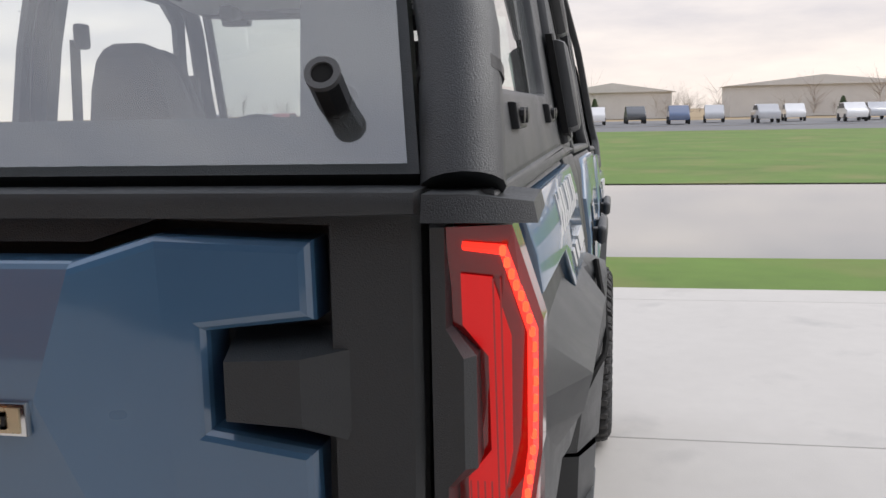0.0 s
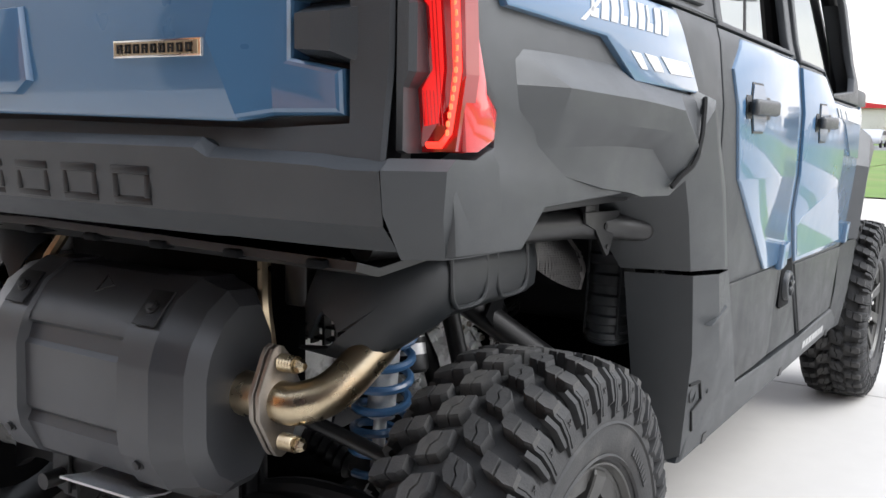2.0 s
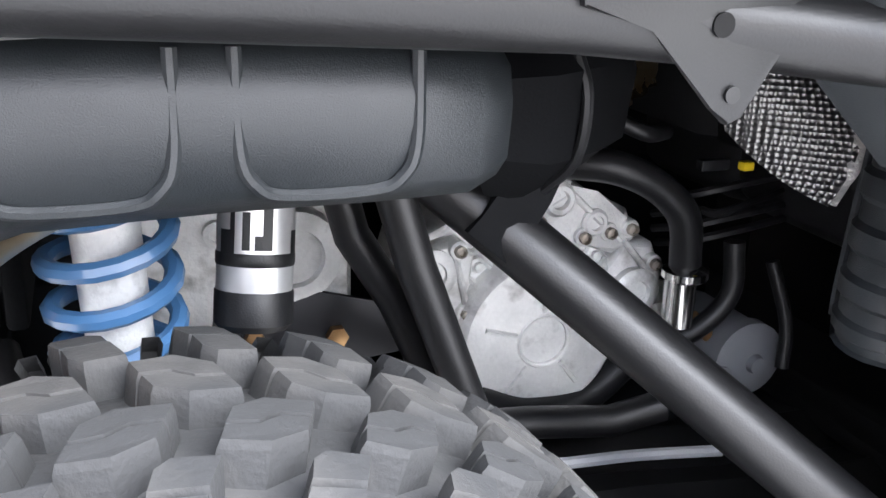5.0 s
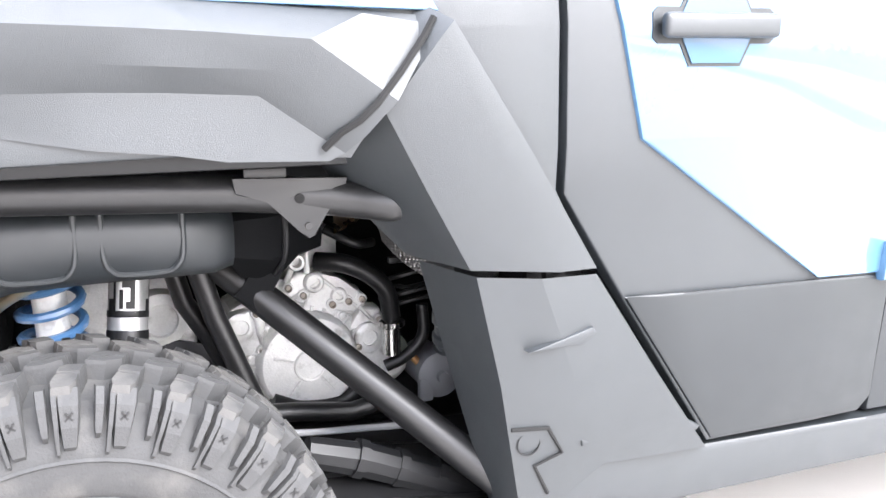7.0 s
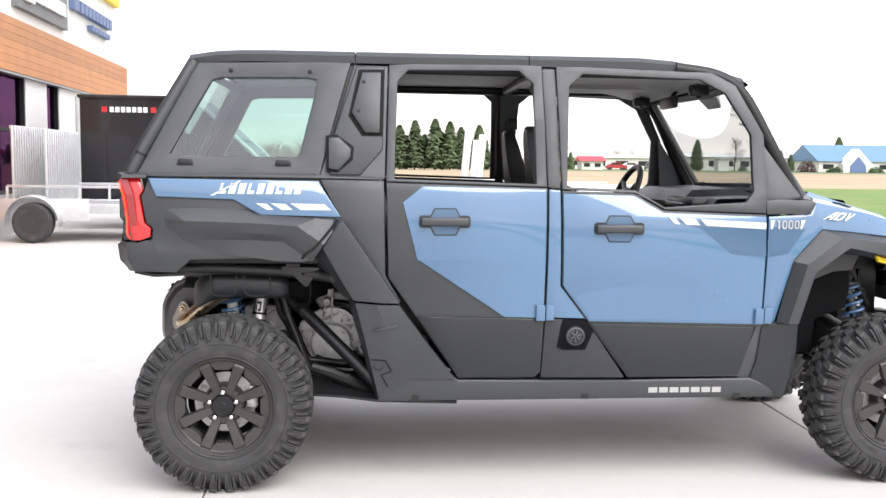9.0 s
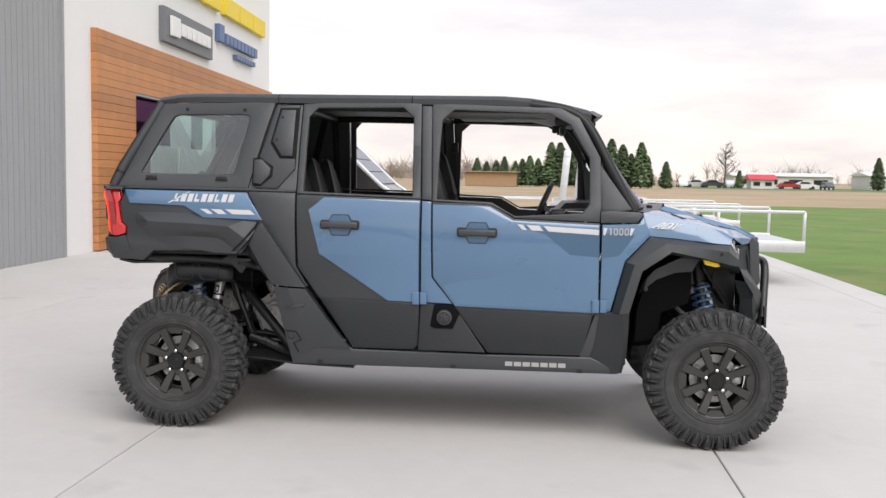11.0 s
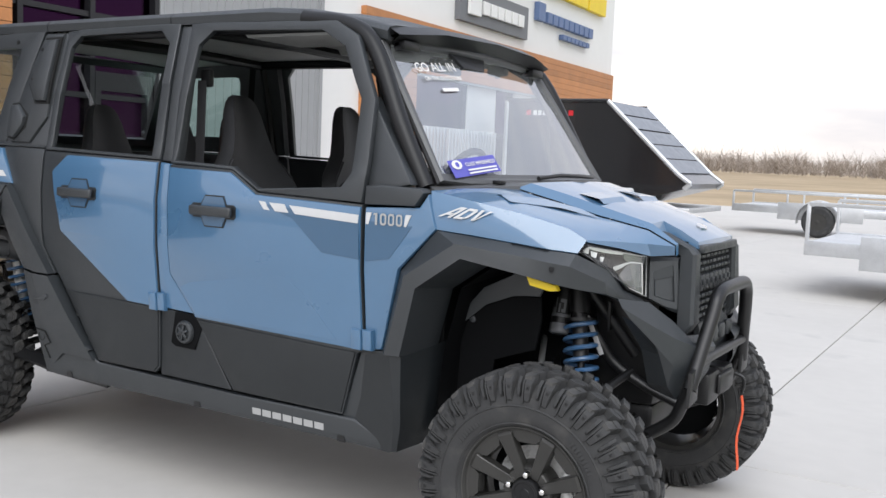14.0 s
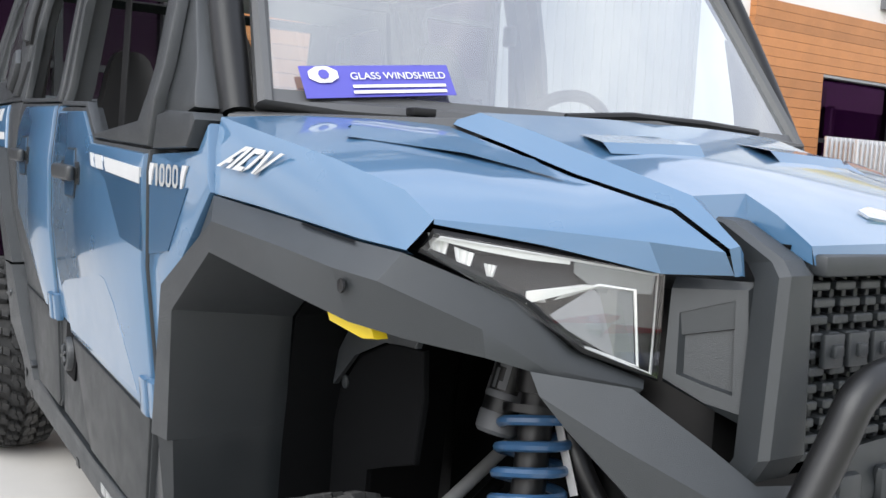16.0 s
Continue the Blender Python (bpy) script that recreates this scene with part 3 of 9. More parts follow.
def tyre_bm():
    bm = bmesh.new()
    h = W_T / 2
    half = [(.200, .036), (.205, .014), (.214, .004), (.232, -.004), (.262, -.009), (.292, -.007), (.318, .004), (.338, .024), (.349, .055), (.353, .085)]
    prof = [(r, -h + d) for r, d in half] + [(.354, 0)] + [(r, h - d) for r, d in reversed(half)]
    lathe(bm, prof, 72, cap=False)
    # moulded rings on the side walls
    for sg in (-1, 1):
        for r, d in ((.216, .002), (.270, .0095)):
            lathe(bm, [(r, sg * (h + d - .002)), (r + .0035, sg * (h + d + .0022)), (r + .007, sg * (h + d - .001))], 72, cap=False)
        # raised blocks where the maker's marks stand on the wall
        for a0 in (.5, 2.2, 3.9, 5.3):
            for k in range(9):
                a = a0 + k * .048
                box(bm, (.246, 0, sg * (h + .0075)), (.016, .0075, .0016), 0, Matrix.Rotation(a, 4, "Z"))
    return bm


TREAD_N = 33


def tread_meshes():
    """Lug shapes at angle zero: (mesh, angle steps, angle offset)."""
    h, pitch = W_T / 2, math.tau / TREAD_N
    made = []

    def block(poly, sg, slant, r0, r1, off, name="tread_block"):
        """Lug on an outline of (arc length, width), its sides drawn in towards the top."""
        bm = bmesh.new()
        um, ym = sum(q[0] for q in poly) / len(poly), sum(q[1] for q in poly) / len(poly)
        rows = []
        for k, f in ((0.0, 1.14), (0.84, 1.0), (1.0, 0.93)):
            row = []
            for u, y in poly:
                yy = ym + (y - ym) * f
                uu = .76 * (um + (u - um) * f) + slant * yy
                r = r0 + (r1 - r0) * k - 0.010 * max(0.0, yy / h - 0.55) ** 2 / 0.2
                row.append((r * math.cos(uu / R_T), r * math.sin(uu / R_T), sg * yy))
            rows.append(row)
        loft(bm, rows, closed=True)
        bm.faces.new([v for v in bm.verts][-len(poly):])
        bmesh.ops.recalc_face_normals(bm, faces=bm.faces)
        me = bpy.data.meshes.new(name)
        bm.to_mesh(me)
        bm.free()
        me.materials.append(RUBBER)
        made.append((me, off))

    for sg in (-1, 1):
        o = 0.25 * pitch * sg
        sl = 0.38
        block([(-.028, .006), (.010, .004), (.029, .014), (.0285, .0285), (.006, .0285), (-.006, .0205), (-.029, .0205)], sg, sl, .344, R_T, o)
        block([(-.029, .0232), (-.007, .0232), (.005, .0312), (.0285, .0312), (.027, .046), (-.008, .050), (-.030, .038)], sg, sl, .344, R_T, o)
        block([(-.019, .057), (.013, .055), (.021, .063), (.020, .0795), (-.017, .0805)], sg, sl * .8, .336, R_T - .001, o + .46 * pitch)
        block([(-.017, .0832), (.020, .0822), (.023, .099), (.017, .112), (-.013, .112), (-.019, .100)], sg, sl * .8, .332, R_T - .002, o + .46 * pitch)
        for wid, r_in, da in ((.030, .284, .84), (.013, .300, 1.30), (.008, .276, 1.08)):
            bm = bmesh.new()
            rows = []
            for r, y, w in ((R_T - .014, h - .010, wid), (.344, h + .006, wid * .95), (.318, h + .012, wid * .80), (r_in + .010, h + .013, wid * .62), (r_in, h + .004, wid * .5)):
                rows.append([(r * math.cos(q * w / r), r * math.sin(q * w / r), sg * (y - d)) for q, d in ((-.5, .012), (-.38, 0), (.38, 0), (.5, .012))])
            loft(bm, rows)
            bmesh.ops.recalc_face_normals(bm, faces=bm.faces)
            me = bpy.data.meshes.new("side_lug")
            bm.to_mesh(me)
            bm.free()
            me.materials.append(RUBBER)
            made.append((me, o + da * pitch))
    # small crossed marks moulded into the outer side lugs
    bm = bmesh.new()
    for a in (40, -40):
        box(bm, (0, 0, 0), (.013, .0022, .0012), 0, Matrix.Translation((.331, 0, h + .0098)) @ Matrix.Rotation(radians(a), 4, "Z"))
    me = bpy.data.meshes.new("side_mark")
    bm.to_mesh(me)
    bm.free()
    me.materials.append(STEEL)
    made.append((me, (.25 + .84) * pitch))
    return made


def rim_parts(wheel):
    """Eight-spoke alloy; z points outwards."""
    h = W_T / 2
    bm = bmesh.new()
    lathe(bm, [(0.200, -h + 0.02), (0.208, -h + 0.010), (0.208, -h), (0.192, -h + 0.006), (0.182, -0.03), (0.168, 0.02), (0.171, h - 0.050), (0.182, h - 0.028), (0.192, h - 0.020), (0.199, h - 0.018),
               (0.205, h - 0.008), (0.2085, h - 0.008), (0.2085, h - 0.018), (0.198, h - 0.028), (0.19, h - 0.055), (0.18, 0.02), (0.19, -0.03), (0.200, -h + 0.02)], 72, cap=False)
    part("rim", bm, RIM, wheel, "dark gunmetal eight-spoke alloy rim")
    bm = bmesh.new()
    lathe(bm, [(0.198, h - 0.0155), (0.204, h - 0.0055), (0.2075, h - 0.0045), (0.2095, h - 0.009)], 72, cap=False)
    part("rim_lip", bm, RIM_LIP, wheel, "thin worn rim lip")
    # flat outer ring with a notched inner outline between the spokes
    bm = bmesh.new()
    ring_in = []
    for k in range(8):
        a = radians(45 * k)
        for da, r in ((-20, .176), (-13, .173), (-10.5, .160), (10.5, .160), (13, .173), (20, .176)):
            ring_in.append((a + radians(da), r))
    top, low, out = [], [], []
    for a, r in ring_in:
        c_, s_ = math.cos(a), math.sin(a)
        out.append(bm.verts.new((.194 * c_, .194 * s_, h - .0205)))
        top.append(bm.verts.new((r * c_, r * s_, h - .024)))
        low.append(bm.verts.new(((r - .003) * c_, (r - .003) * s_, h - .060)))
    n = len(top)
    for k in range(n):
        j = (k + 1) % n
        bm.faces.new((out[k], out[j], top[j], top[k]))
        bm.faces.new((top[k], top[j], low[j], low[k]))
    part("outer_ring", bm, RIM, wheel, smooth=20)
    for k in range(8):
        bm = bmesh.new()
        a = radians(22.5 + 45 * k)
        rows = []
        for r, w, z, t in ((0.050, 0.0165, h - 0.040, 0.03), (0.078, 0.0175, h - 0.036, 0.03), (0.120, 0.0195, h - 0.027, 0.03), (0.165, 0.0225, h - 0.0165, 0.028), (0.184, 0.0245, h - 0.0140, 0.02), (0.1925, 0.0235, h - 0.0175, 0.012)):
            row = []
            for u, dz in ((-1.10, -t), (-1.0, -0.0030), (-0.88, 0), (0.88, 0), (1.0, -0.0030), (1.10, -t)):
                row.append((r * math.cos(a) - u * w * math.sin(a), r * math.sin(a) + u * w * math.cos(a), z + dz))
            rows.append(row)
        loft(bm, rows, closed=True, caps=True)
        part("spoke", bm, RIM, wheel, smooth=25)
    # hub plate with a pocket round each nut, then the cap
    bm = bmesh.new()
    lathe(bm, [(0.090, h - 0.10), (0.086, h - 0.058), (0.081, h - 0.046), (0.076, h - 0.041), (0.050, h - 0.043), (0.047, h - 0.048), (0.0, h - 0.048)], 40)
    part("hub_plate", bm, RIM, wheel, "dark hub plate")
    bm = bmesh.new()
    lathe(bm, [(0.0465, h - 0.05), (0.0465, h - 0.030), (0.043, h - 0.0245), (0.036, h - 0.024), (0.034, h - 0.0265), (0.016, h - 0.0265), (0.014, h - 0.0245), (0.0, h - 0.0245)], 40)
    part("hub_cap", bm, BLACK_S, wheel, "black centre hub cap")
    for k in range(5):
        a = radians(18 + 72 * k)
        m = Matrix.Translation((0.0585 * math.cos(a), 0.0585 * math.sin(a), 0))
        bm = bmesh.new()
        lathe(bm, [(0.0150, h - 0.050), (0.0150, h - 0.0385), (0.0138, h - 0.0375), (0.0126, h - 0.043), (0.0126, h - 0.052)], 20, m, cap=False)
        part("nut_seat", bm, BLACK_S, wheel, "dark seat round the nut")
        bm = bmesh.new()
        lathe(bm, [(0.0105, h - 0.06), (0.0105, h - 0.028), (0.0090, h - 0.0225), (0.0050, h - 0.0195), (0.0, h - 0.019)], 8, m)
        part("lug_nut", bm, CHROME, wheel, "bright chrome lug nut")
    bm = bmesh.new()
    lathe(bm, [(0.055, 0.0), (0.13, 0.0), (0.13, 0.008), (0.055, 0.008), (0.055, 0.0)], 40, cap=False)
    lathe(bm, [(0.05, -0.08), (0.06, 0.03), (0.04, 0.05)], 24)
    part("brake_disc", bm, ALLOY, wheel, "bare metal brake disc")
    # added near-black plate that gives the shade inside the rim
    bm = bmesh.new()
    lathe(bm, [(0.165, -0.02), (0.06, -0.022), (0.05, -0.03)], 32, cap=False)
    part("inner_shadow_plate", bm, WELL, wheel, "dark plate added for the shade behind the disc")
    bm = bmesh.new()
    box(bm, (0.115, 0.045, 0.016), (0.05, 0.10, 0.05), 0.012, Matrix.Rotation(radians(-8), 4, "Z"))
    lathe(bm, [(.019, .03), (.019, .048), (.013, .052)], 16, Matrix.Translation((.118, .015, 0)))
    lathe(bm, [(.019, .03), (.019, .048), (.013, .052)], 16, Matrix.Translation((.120, .060, 0)))
    part("brake_caliper", bm, ALLOY, wheel, "cast metal brake caliper")
    bm = bmesh.new()
    rod(bm, (0.10, 0.05, 0.04), (0.14, 0.055, 0.048), 0.008, 8)
    part("brake_fitting", bm, COPPER, wheel, "brass brake line fitting")
    bm = bmesh.new()
    rod(bm, (-.150, -.082, h - .055), (-.162, -.088, h - .012), .0055, 8)
    part("valve_stem", bm, BLACK_S, wheel, "short black valve stem")


wheel_mesh = None
for x in (0.0, 2.97):
    for s in (-1, 1):
        w = thing("wheel", "", "", (x, s * 0.712, R_T - 0.002))
        w.parent = car
        w.rotation_euler = (radians(90 if s < 0 else -90), 0, 0)
        w["label"] = "knobbly off-road wheel on a dark gunmetal alloy rim"
        if wheel_mesh is None:
            wheel_mesh = w
            part("tyre", tyre_bm(), RUBBER, w, "dusty black knobbly off-road tyre", smooth=25)
            rim_parts(w)
            lugs = tread_meshes()
            for me, off in lugs:
                for k in range(TREAD_N):
                    lug = new(me.name.split(".")[0], me)
                    lug.parent = w
                    lug.rotation_euler = (0, 0, off + k * math.tau / TREAD_N)
        else:
            for o in wheel_mesh.children:
                c = o.copy()
                scene.collection.objects.link(c)
                c.parent = w

# -- lower body sides


def side_body(s):
    def P(name, poly, mat, out=0.0, thick=0.03, bevel=0.006, parent=car, label="", hole=None):
        return part(name, panel_bm(poly, s, out, thick, bevel, hole), mat, parent, label)

    tub = P("cargo_side", [(-0.30, 1.335), (0.402, 1.332), (0.497, 1.16), (0.375, 0.99), (0.225, 0.989), (0.165, 0.999), (-0.128, 0.992), (-0.185, 0.938), (-0.36, 0.945), (-0.385, 1.05),
                           (-0.335, 1.062), (-0.283, 1.08), (-0.280, 1.124), (-0.306, 1.146), (-0.328, 1.257), (-0.314, 1.279)], BLACK, -0.004, 0.05, 0.008, label="textured dark grey cargo box side")
    deco = P("graphic_panel", [(-0.298, 1.331), (0.398, 1.325), (0.495, 1.176), (0.161, 1.184), (0.052, 1.246), (-0.262, 1.256)], BLUE, 0.008, 0.02, 0.004, tub, "blue painted rear side panel with pale stripes")
    # plain bars stand in for the model name
    P("name_mark", [(-0.045, 1.262), (0.075, 1.325), (0.085, 1.325), (-0.03, 1.262)], WHITE_FILM, 0.0095, 0.004, 0, deco, "pale slanted decal mark")
    for k in range(9):
        x = -0.010 + k * 0.0385
        P("name_mark", [(x, 1.270), (x + 0.012, 1.314), (x + 0.040, 1.314), (x + 0.028, 1.270)] if k % 3 else [(x, 1.270), (x + 0.012, 1.314), (x + 0.022, 1.314), (x + 0.014, 1.284), (x + 0.032, 1.284), (x + 0.028, 1.270)], WHITE_FILM, 0.0095, 0.004, 0, deco)
    for x0, x1 in ((0.143, 0.187), (0.205, 0.265), (0.285, 0.425)):
        P("stripe", [(x0 + 0.0, 1.232), (x0 + 0.045, 1.205), (x1 + 0.03, 1.205), (x1, 1.230)], WHITE_FILM, 0.0095, 0.004, 0, deco, "pale grey stripe")
    # sculpted shoulder over the wheel
    def pt(x, z, o):
        return (x, s * (side_y(z) + o), z)
    rows = [[pt(-0.245, 1.205, -.012), pt(-0.215, 1.214, -.008), pt(0.10, 1.214, -.01), pt(0.142, 1.192, -.006), pt(0.40, 1.176, .0), pt(0.498, 1.168, .005), pt(0.498, 1.168, -.05)],
            [pt(-0.240, 1.196, -.008), pt(-0.200, 1.200, .0), pt(0.10, 1.198, .004), pt(0.15, 1.188, .004), pt(0.39, 1.172, .006), pt(0.490, 1.158, .012), pt(0.490, 1.158, -.05)],
            [pt(-0.235, 1.160, -.006), pt(-0.145, 1.159, .034), pt(0.10, 1.152, .037), pt(0.19, 1.148, .038), pt(0.315, 1.140, .04), pt(0.425, 1.064, .04), pt(0.425, 1.064, -.05)],
            [pt(-0.230, 1.128, -.008), pt(-0.150, 1.124, .026), pt(0.06, 1.112, .029), pt(0.15, 1.108, .030), pt(0.280, 1.103, .032), pt(0.385, 1.020, .030), pt(0.385, 1.020, -.05)],
            [pt(-0.215, 1.085, -.009), pt(-0.125, 1.078, .000), pt(0.06, 1.079, .004), pt(0.15, 1.077, .005), pt(0.255, 1.072, .006), pt(0.362, 0.998, .014), pt(0.362, 0.998, -.05)],
            [pt(-0.20, 1.05, -.010), pt(-0.10, 1.04, -.006), pt(0.06, 1.012, .004), pt(0.15, 1.003, .006), pt(0.215, 0.992, .006), pt(0.342, 0.988, .010), pt(0.342, .988, -.05)],
            [pt(-0.20, 1.05, -.05), pt(-0.10, 1.04, -.05), pt(0.06, 1.008, -.05), pt(0.15, 0.998, -.05), pt(0.215, 0.988, -.05), pt(0.342, 0.984, -.05), pt(0.342, .984, -.06)]]
    part("wheel_arch_shoulder", loft(bmesh.new(), rows), BLACK, car, "sculpted textured black wheel arch shoulder", smooth=22)
    # flare in front of the rear wheel
    def q(x, y, z):
        return (x, s * y, z)
    rows = [[q(0.360, .64, .985), q(0.412, .64, .915), q(0.500, .66, .823)],
            [q(0.366, .675, .985), q(0.418, .675, .918), q(0.506, .68, .823)],
            [q(0.420, .808, 1.046), q(0.478, .805, .940), q(0.548, .792, .822)],
            [q(0.486, .842, 1.146), q(0.575, .838, .990), q(0.672, .826, .816)],
            [q(0.503, .838, 1.164), q(0.622, .832, .990), q(0.742, .812, .813)],
            [q(0.503, .775, 1.164), q(0.622, .775, .990), q(0.744, .770, .813)]]
    rows[2:] = [[q(r[0][0] - .030, s * r[0][1] - .040, r[0][2] + .022), *r] for r in rows[2:]]
    rows[:2] = [[r[0], *r] for r in rows[:2]]
    part("rear_flare", loft(bmesh.new(), rows), BLACK, car, "textured black flare panel ahead of the wheel", smooth=30)
    P("rear_pillar_panel", [(0.404, 1.334), (0.674, 1.329), (0.682, 0.93), (0.748, 0.815), (0.700, 0.815), (0.492, 1.150), (0.490, 1.180)], BLACK, 0.0, 0.04, 0.005, label="smooth black lower pillar panel")
    # rocker with its raised rear pad
    rows = [[q(0.520, .66, .812), q(0.575, .66, .62), q(0.640, .66, .40)],
            [q(0.526, .68, .812), q(0.58, .68, .62), q(0.645, .70, .378)],
            [q(0.556, .795, .812), q(0.60, .788, .64), q(0.660, .752, .378)],
            [q(0.645, .822, .808), q(0.72, .812, .62), q(0.790, .775, .48)],
            [q(0.740, .815, .805), q(0.86, .80, .64), q(0.985, .780, .478)],
            [q(0.742, .76, .805), q(0.862, .755, .64), q(0.99, .75, .478)]]
    part("rocker_pad", loft(bmesh.new(), rows), BLACK, car, "faceted textured black rocker pad behind the rear door", smooth=20)
    P("pad_wedge", [(0.630, .698), (0.722, .700), (0.742, .716), (0.735, .726)], BLACK, .046, .02, .003, label="raised wedge moulded into the pad")
    bm = bmesh.new()
    tube(bm, [(x, s * (y + .001), z) for x, y, z in ((.623, .778, .565), (.684, .781, .560), (.712, .776, .514), (.667, .770, .496), (.695, .764, .443))], .0035, 6)
    part("pad_groove", bm, PITCH, car, "black angular line standing in for a groove's shade")
    bm = bmesh.new()
    m = Matrix.Translation((.654, s * .7755, .537)) @ Matrix.Rotation(radians(-90 * s), 4, "X")
    tube(bm, [m @ Vector((.019 * math.cos(k * math.tau / 24), .019 * math.sin(k * math.tau / 24), .0005)) for k in range(24)], .0016, 6, closed=True)
    part("pad_disc", bm, BLACK_S, car, "round moulding mark on the rocker")
    P("pad_ledge", [(0.742, .532), (0.938, .536), (0.968, .520), (0.962, .512), (0.930, .522), (0.745, .520)], BLACK, .020, .02, .003)
    rk = P("rocker_panel", [(0.650, 0.376), (2.41, 0.382), (2.438, 0.417), (2.305, 0.472), (1.752, 0.466), (1.355, 0.468), (1.0, 0.470), (0.93, 0.535), (0.715, 0.535)], BLACK, 0.004, 0.03, 0.010, label="long textured black rocker panel")
    # slots as dark plates on the surface, shade in the colour
    for x in (0.815, 1.562, 2.248):
        P("drain_slot", [(x - 0.018, 0.382), (x + 0.018, 0.382), (x + 0.014, 0.404), (x - 0.014, 0.404)], STEEL, 0.006, 0.004, 0, rk, "dark square plate for the shade of a slot")
    for k in range(7):
        x = 1.845 + k * 0.048
        P("name_mark", [(x, 0.408), (x + 0.040, 0.408), (x + 0.040, 0.432), (x, 0.432)], GREY_FILM, 0.0055, 0.003, 0, rk, "pale grey block mark")
    P("fuel_panel", [(1.376, 0.742), (1.556, 0.736), (1.738, 0.474), (1.362, 0.476)], BLACK_D, -0.004, 0.03, 0.006, label="black panel round the fuel cap")
    # fuel cap in its pocket, the pocket's shade painted as a dark plate
    pocket = part("fuel_pocket", prism(bmesh.new(), [(-.075, -.05), (-.055, .072), (.055, .072), (.085, .02), (.05, -.062), (-.05, -.062)] if s < 0 else [(.075, -.05), (.055, .072), (-.055, .072), (-.085, .02), (-.05, -.062), (.05, -.062)],
                                          Matrix(((1, 0, 0, 1.505), (0, 0, s, s * (side_y(.665) - .006)), (0, 1, 0, .665), (0, 0, 0, 1))), 0.006, 0.002), WELL, car, "dark plate for the shade of the recess round the cap")
    bm = bmesh.new()
    lathe(bm, [(0.044, -0.02), (0.044, 0.006), (0.040, 0.012), (0.032, 0.014), (0.030, 0.008), (0.0, 0.008)], 32)
    for k in range(3):
        box(bm, (0, 0, 0.012), (0.056, 0.010, 0.014), 0.003, Matrix.Rotation(radians(60 * k + 20), 4, "Z"))
    bm.transform(Matrix.Translation((1.508, s * (side_y(.665) + 0.002), 0.665)) @ Matrix.Rotation(radians(-90 * s), 4, "X"))
    part("fuel_cap", bm, BLACK, car, "ribbed black screw fuel cap")
    P("sill_filler", [(2.245, 0.470), (2.325, 0.712), (2.425, 0.722), (2.448, 0.60), (2.448, 0.45), (2.31, 0.45)], BLACK, -0.010, 0.03, 0.004, label="textured black filler behind the front door")
    P("pillar_strip", [(1.377, 1.300), (1.427, 1.296), (1.436, 0.886), (1.552, 0.740), (1.377, 0.746)], BLUE, 0.0, 0.03, 0.005, label="blue painted strip between the doors")
    # doors
    for which in ("rear", "front"):
        if which == "rear":
            outline = [(0.684, 1.322), (1.370, 1.306), (1.369, 0.74), (1.360, 0.505), (1.335, 0.481), (1.002, 0.478), (0.694, 0.922)]
            blue = [(0.838, 1.310), (1.366, 1.300), (1.366, 0.744), (1.196, 0.750), (0.815, 0.998), (0.752, 1.240)]
            low = [(0.815, 0.752), (1.198, 0.745), (1.364, 0.739), (1.356, 0.51), (1.332, 0.486), (1.006, 0.484)]
            hx, hz = 0.930, 1.161
        else:
            outline = [(1.433, 1.294), (1.747, 1.288), (1.876, 1.214), (2.333, 1.200), (2.341, 0.713), (2.312, 0.70), (2.252, 0.48), (1.752, 0.475), (1.441, 0.887)]
            blue = [(1.436, 1.284), (1.745, 1.278), (1.873, 1.206), (2.331, 1.192), (2.338, 0.714), (1.567, 0.729), (1.445, 0.887)]
            low = [(1.572, 0.722), (2.309, 0.704), (2.249, 0.486), (1.755, 0.481)]
            hx, hz = 1.680, 1.136
        door = P("door", outline, BLACK, 0.0, 0.035, 0.005, label="%s side door, closed, blue over black" % which)
        P("door_skin", blue, BLUE, 0.008, 0.02, 0.006, door, "glossy blue painted door skin")
        P("lower_door_panel", low, BLACK_D, 0.006, 0.02, 0.006, door, "smooth black lower door panel")
        # handle over a flat hexagon whose darker blue stands for the recess shade
        P("recess_joint", [(hx - 0.044, hz - 0.059), (hx + 0.049, hz - 0.059), (hx + 0.067, hz - 0.022), (hx + 0.067, hz + 0.022), (hx + 0.049, hz + 0.057), (hx - 0.044, hz + 0.057), (hx - 0.063, hz + 0.022), (hx - 0.063, hz - 0.022)], BLACK_D, 0.0100, 0.01, 0.0, door, "dark joint round the handle recess")
        P("handle_seat", [(hx - 0.100, hz - 0.026), (hx + 0.100, hz - 0.026), (hx + 0.109, hz - 0.018), (hx + 0.109, hz + 0.018), (hx + 0.100, hz + 0.026), (hx - 0.100, hz + 0.026), (hx - 0.109, hz + 0.018), (hx - 0.109, hz - 0.018)], BLACK_D, 0.0105, 0.01, 0.0, door, "dark seat behind the handle")
        P("handle_recess", [(hx - 0.040, hz - 0.054), (hx + 0.045, hz - 0.054), (hx + 0.062, hz - 0.02), (hx + 0.062, hz + 0.02), (hx + 0.045, hz + 0.052), (hx - 0.040, hz + 0.052), (hx - 0.058, hz + 0.02), (hx - 0.058, hz - 0.02)], BLUE_DARK, 0.0125, 0.01, 0.0, door, "hexagon in darker blue for the shade of the handle recess")
        bm = bmesh.new()
        box(bm, (hx, s * (side_y(hz) + 0.026), hz), (0.205, 0.020, 0.036), 0.009, seg=3)
        for dx in (-0.075, 0.075):
            box(bm, (hx + dx, s * (side_y(hz) + 0.015), hz), (0.03, 0.035, 0.026), 0.004)
        part("door_handle", bm, BLACK, door, "black bar door handle")
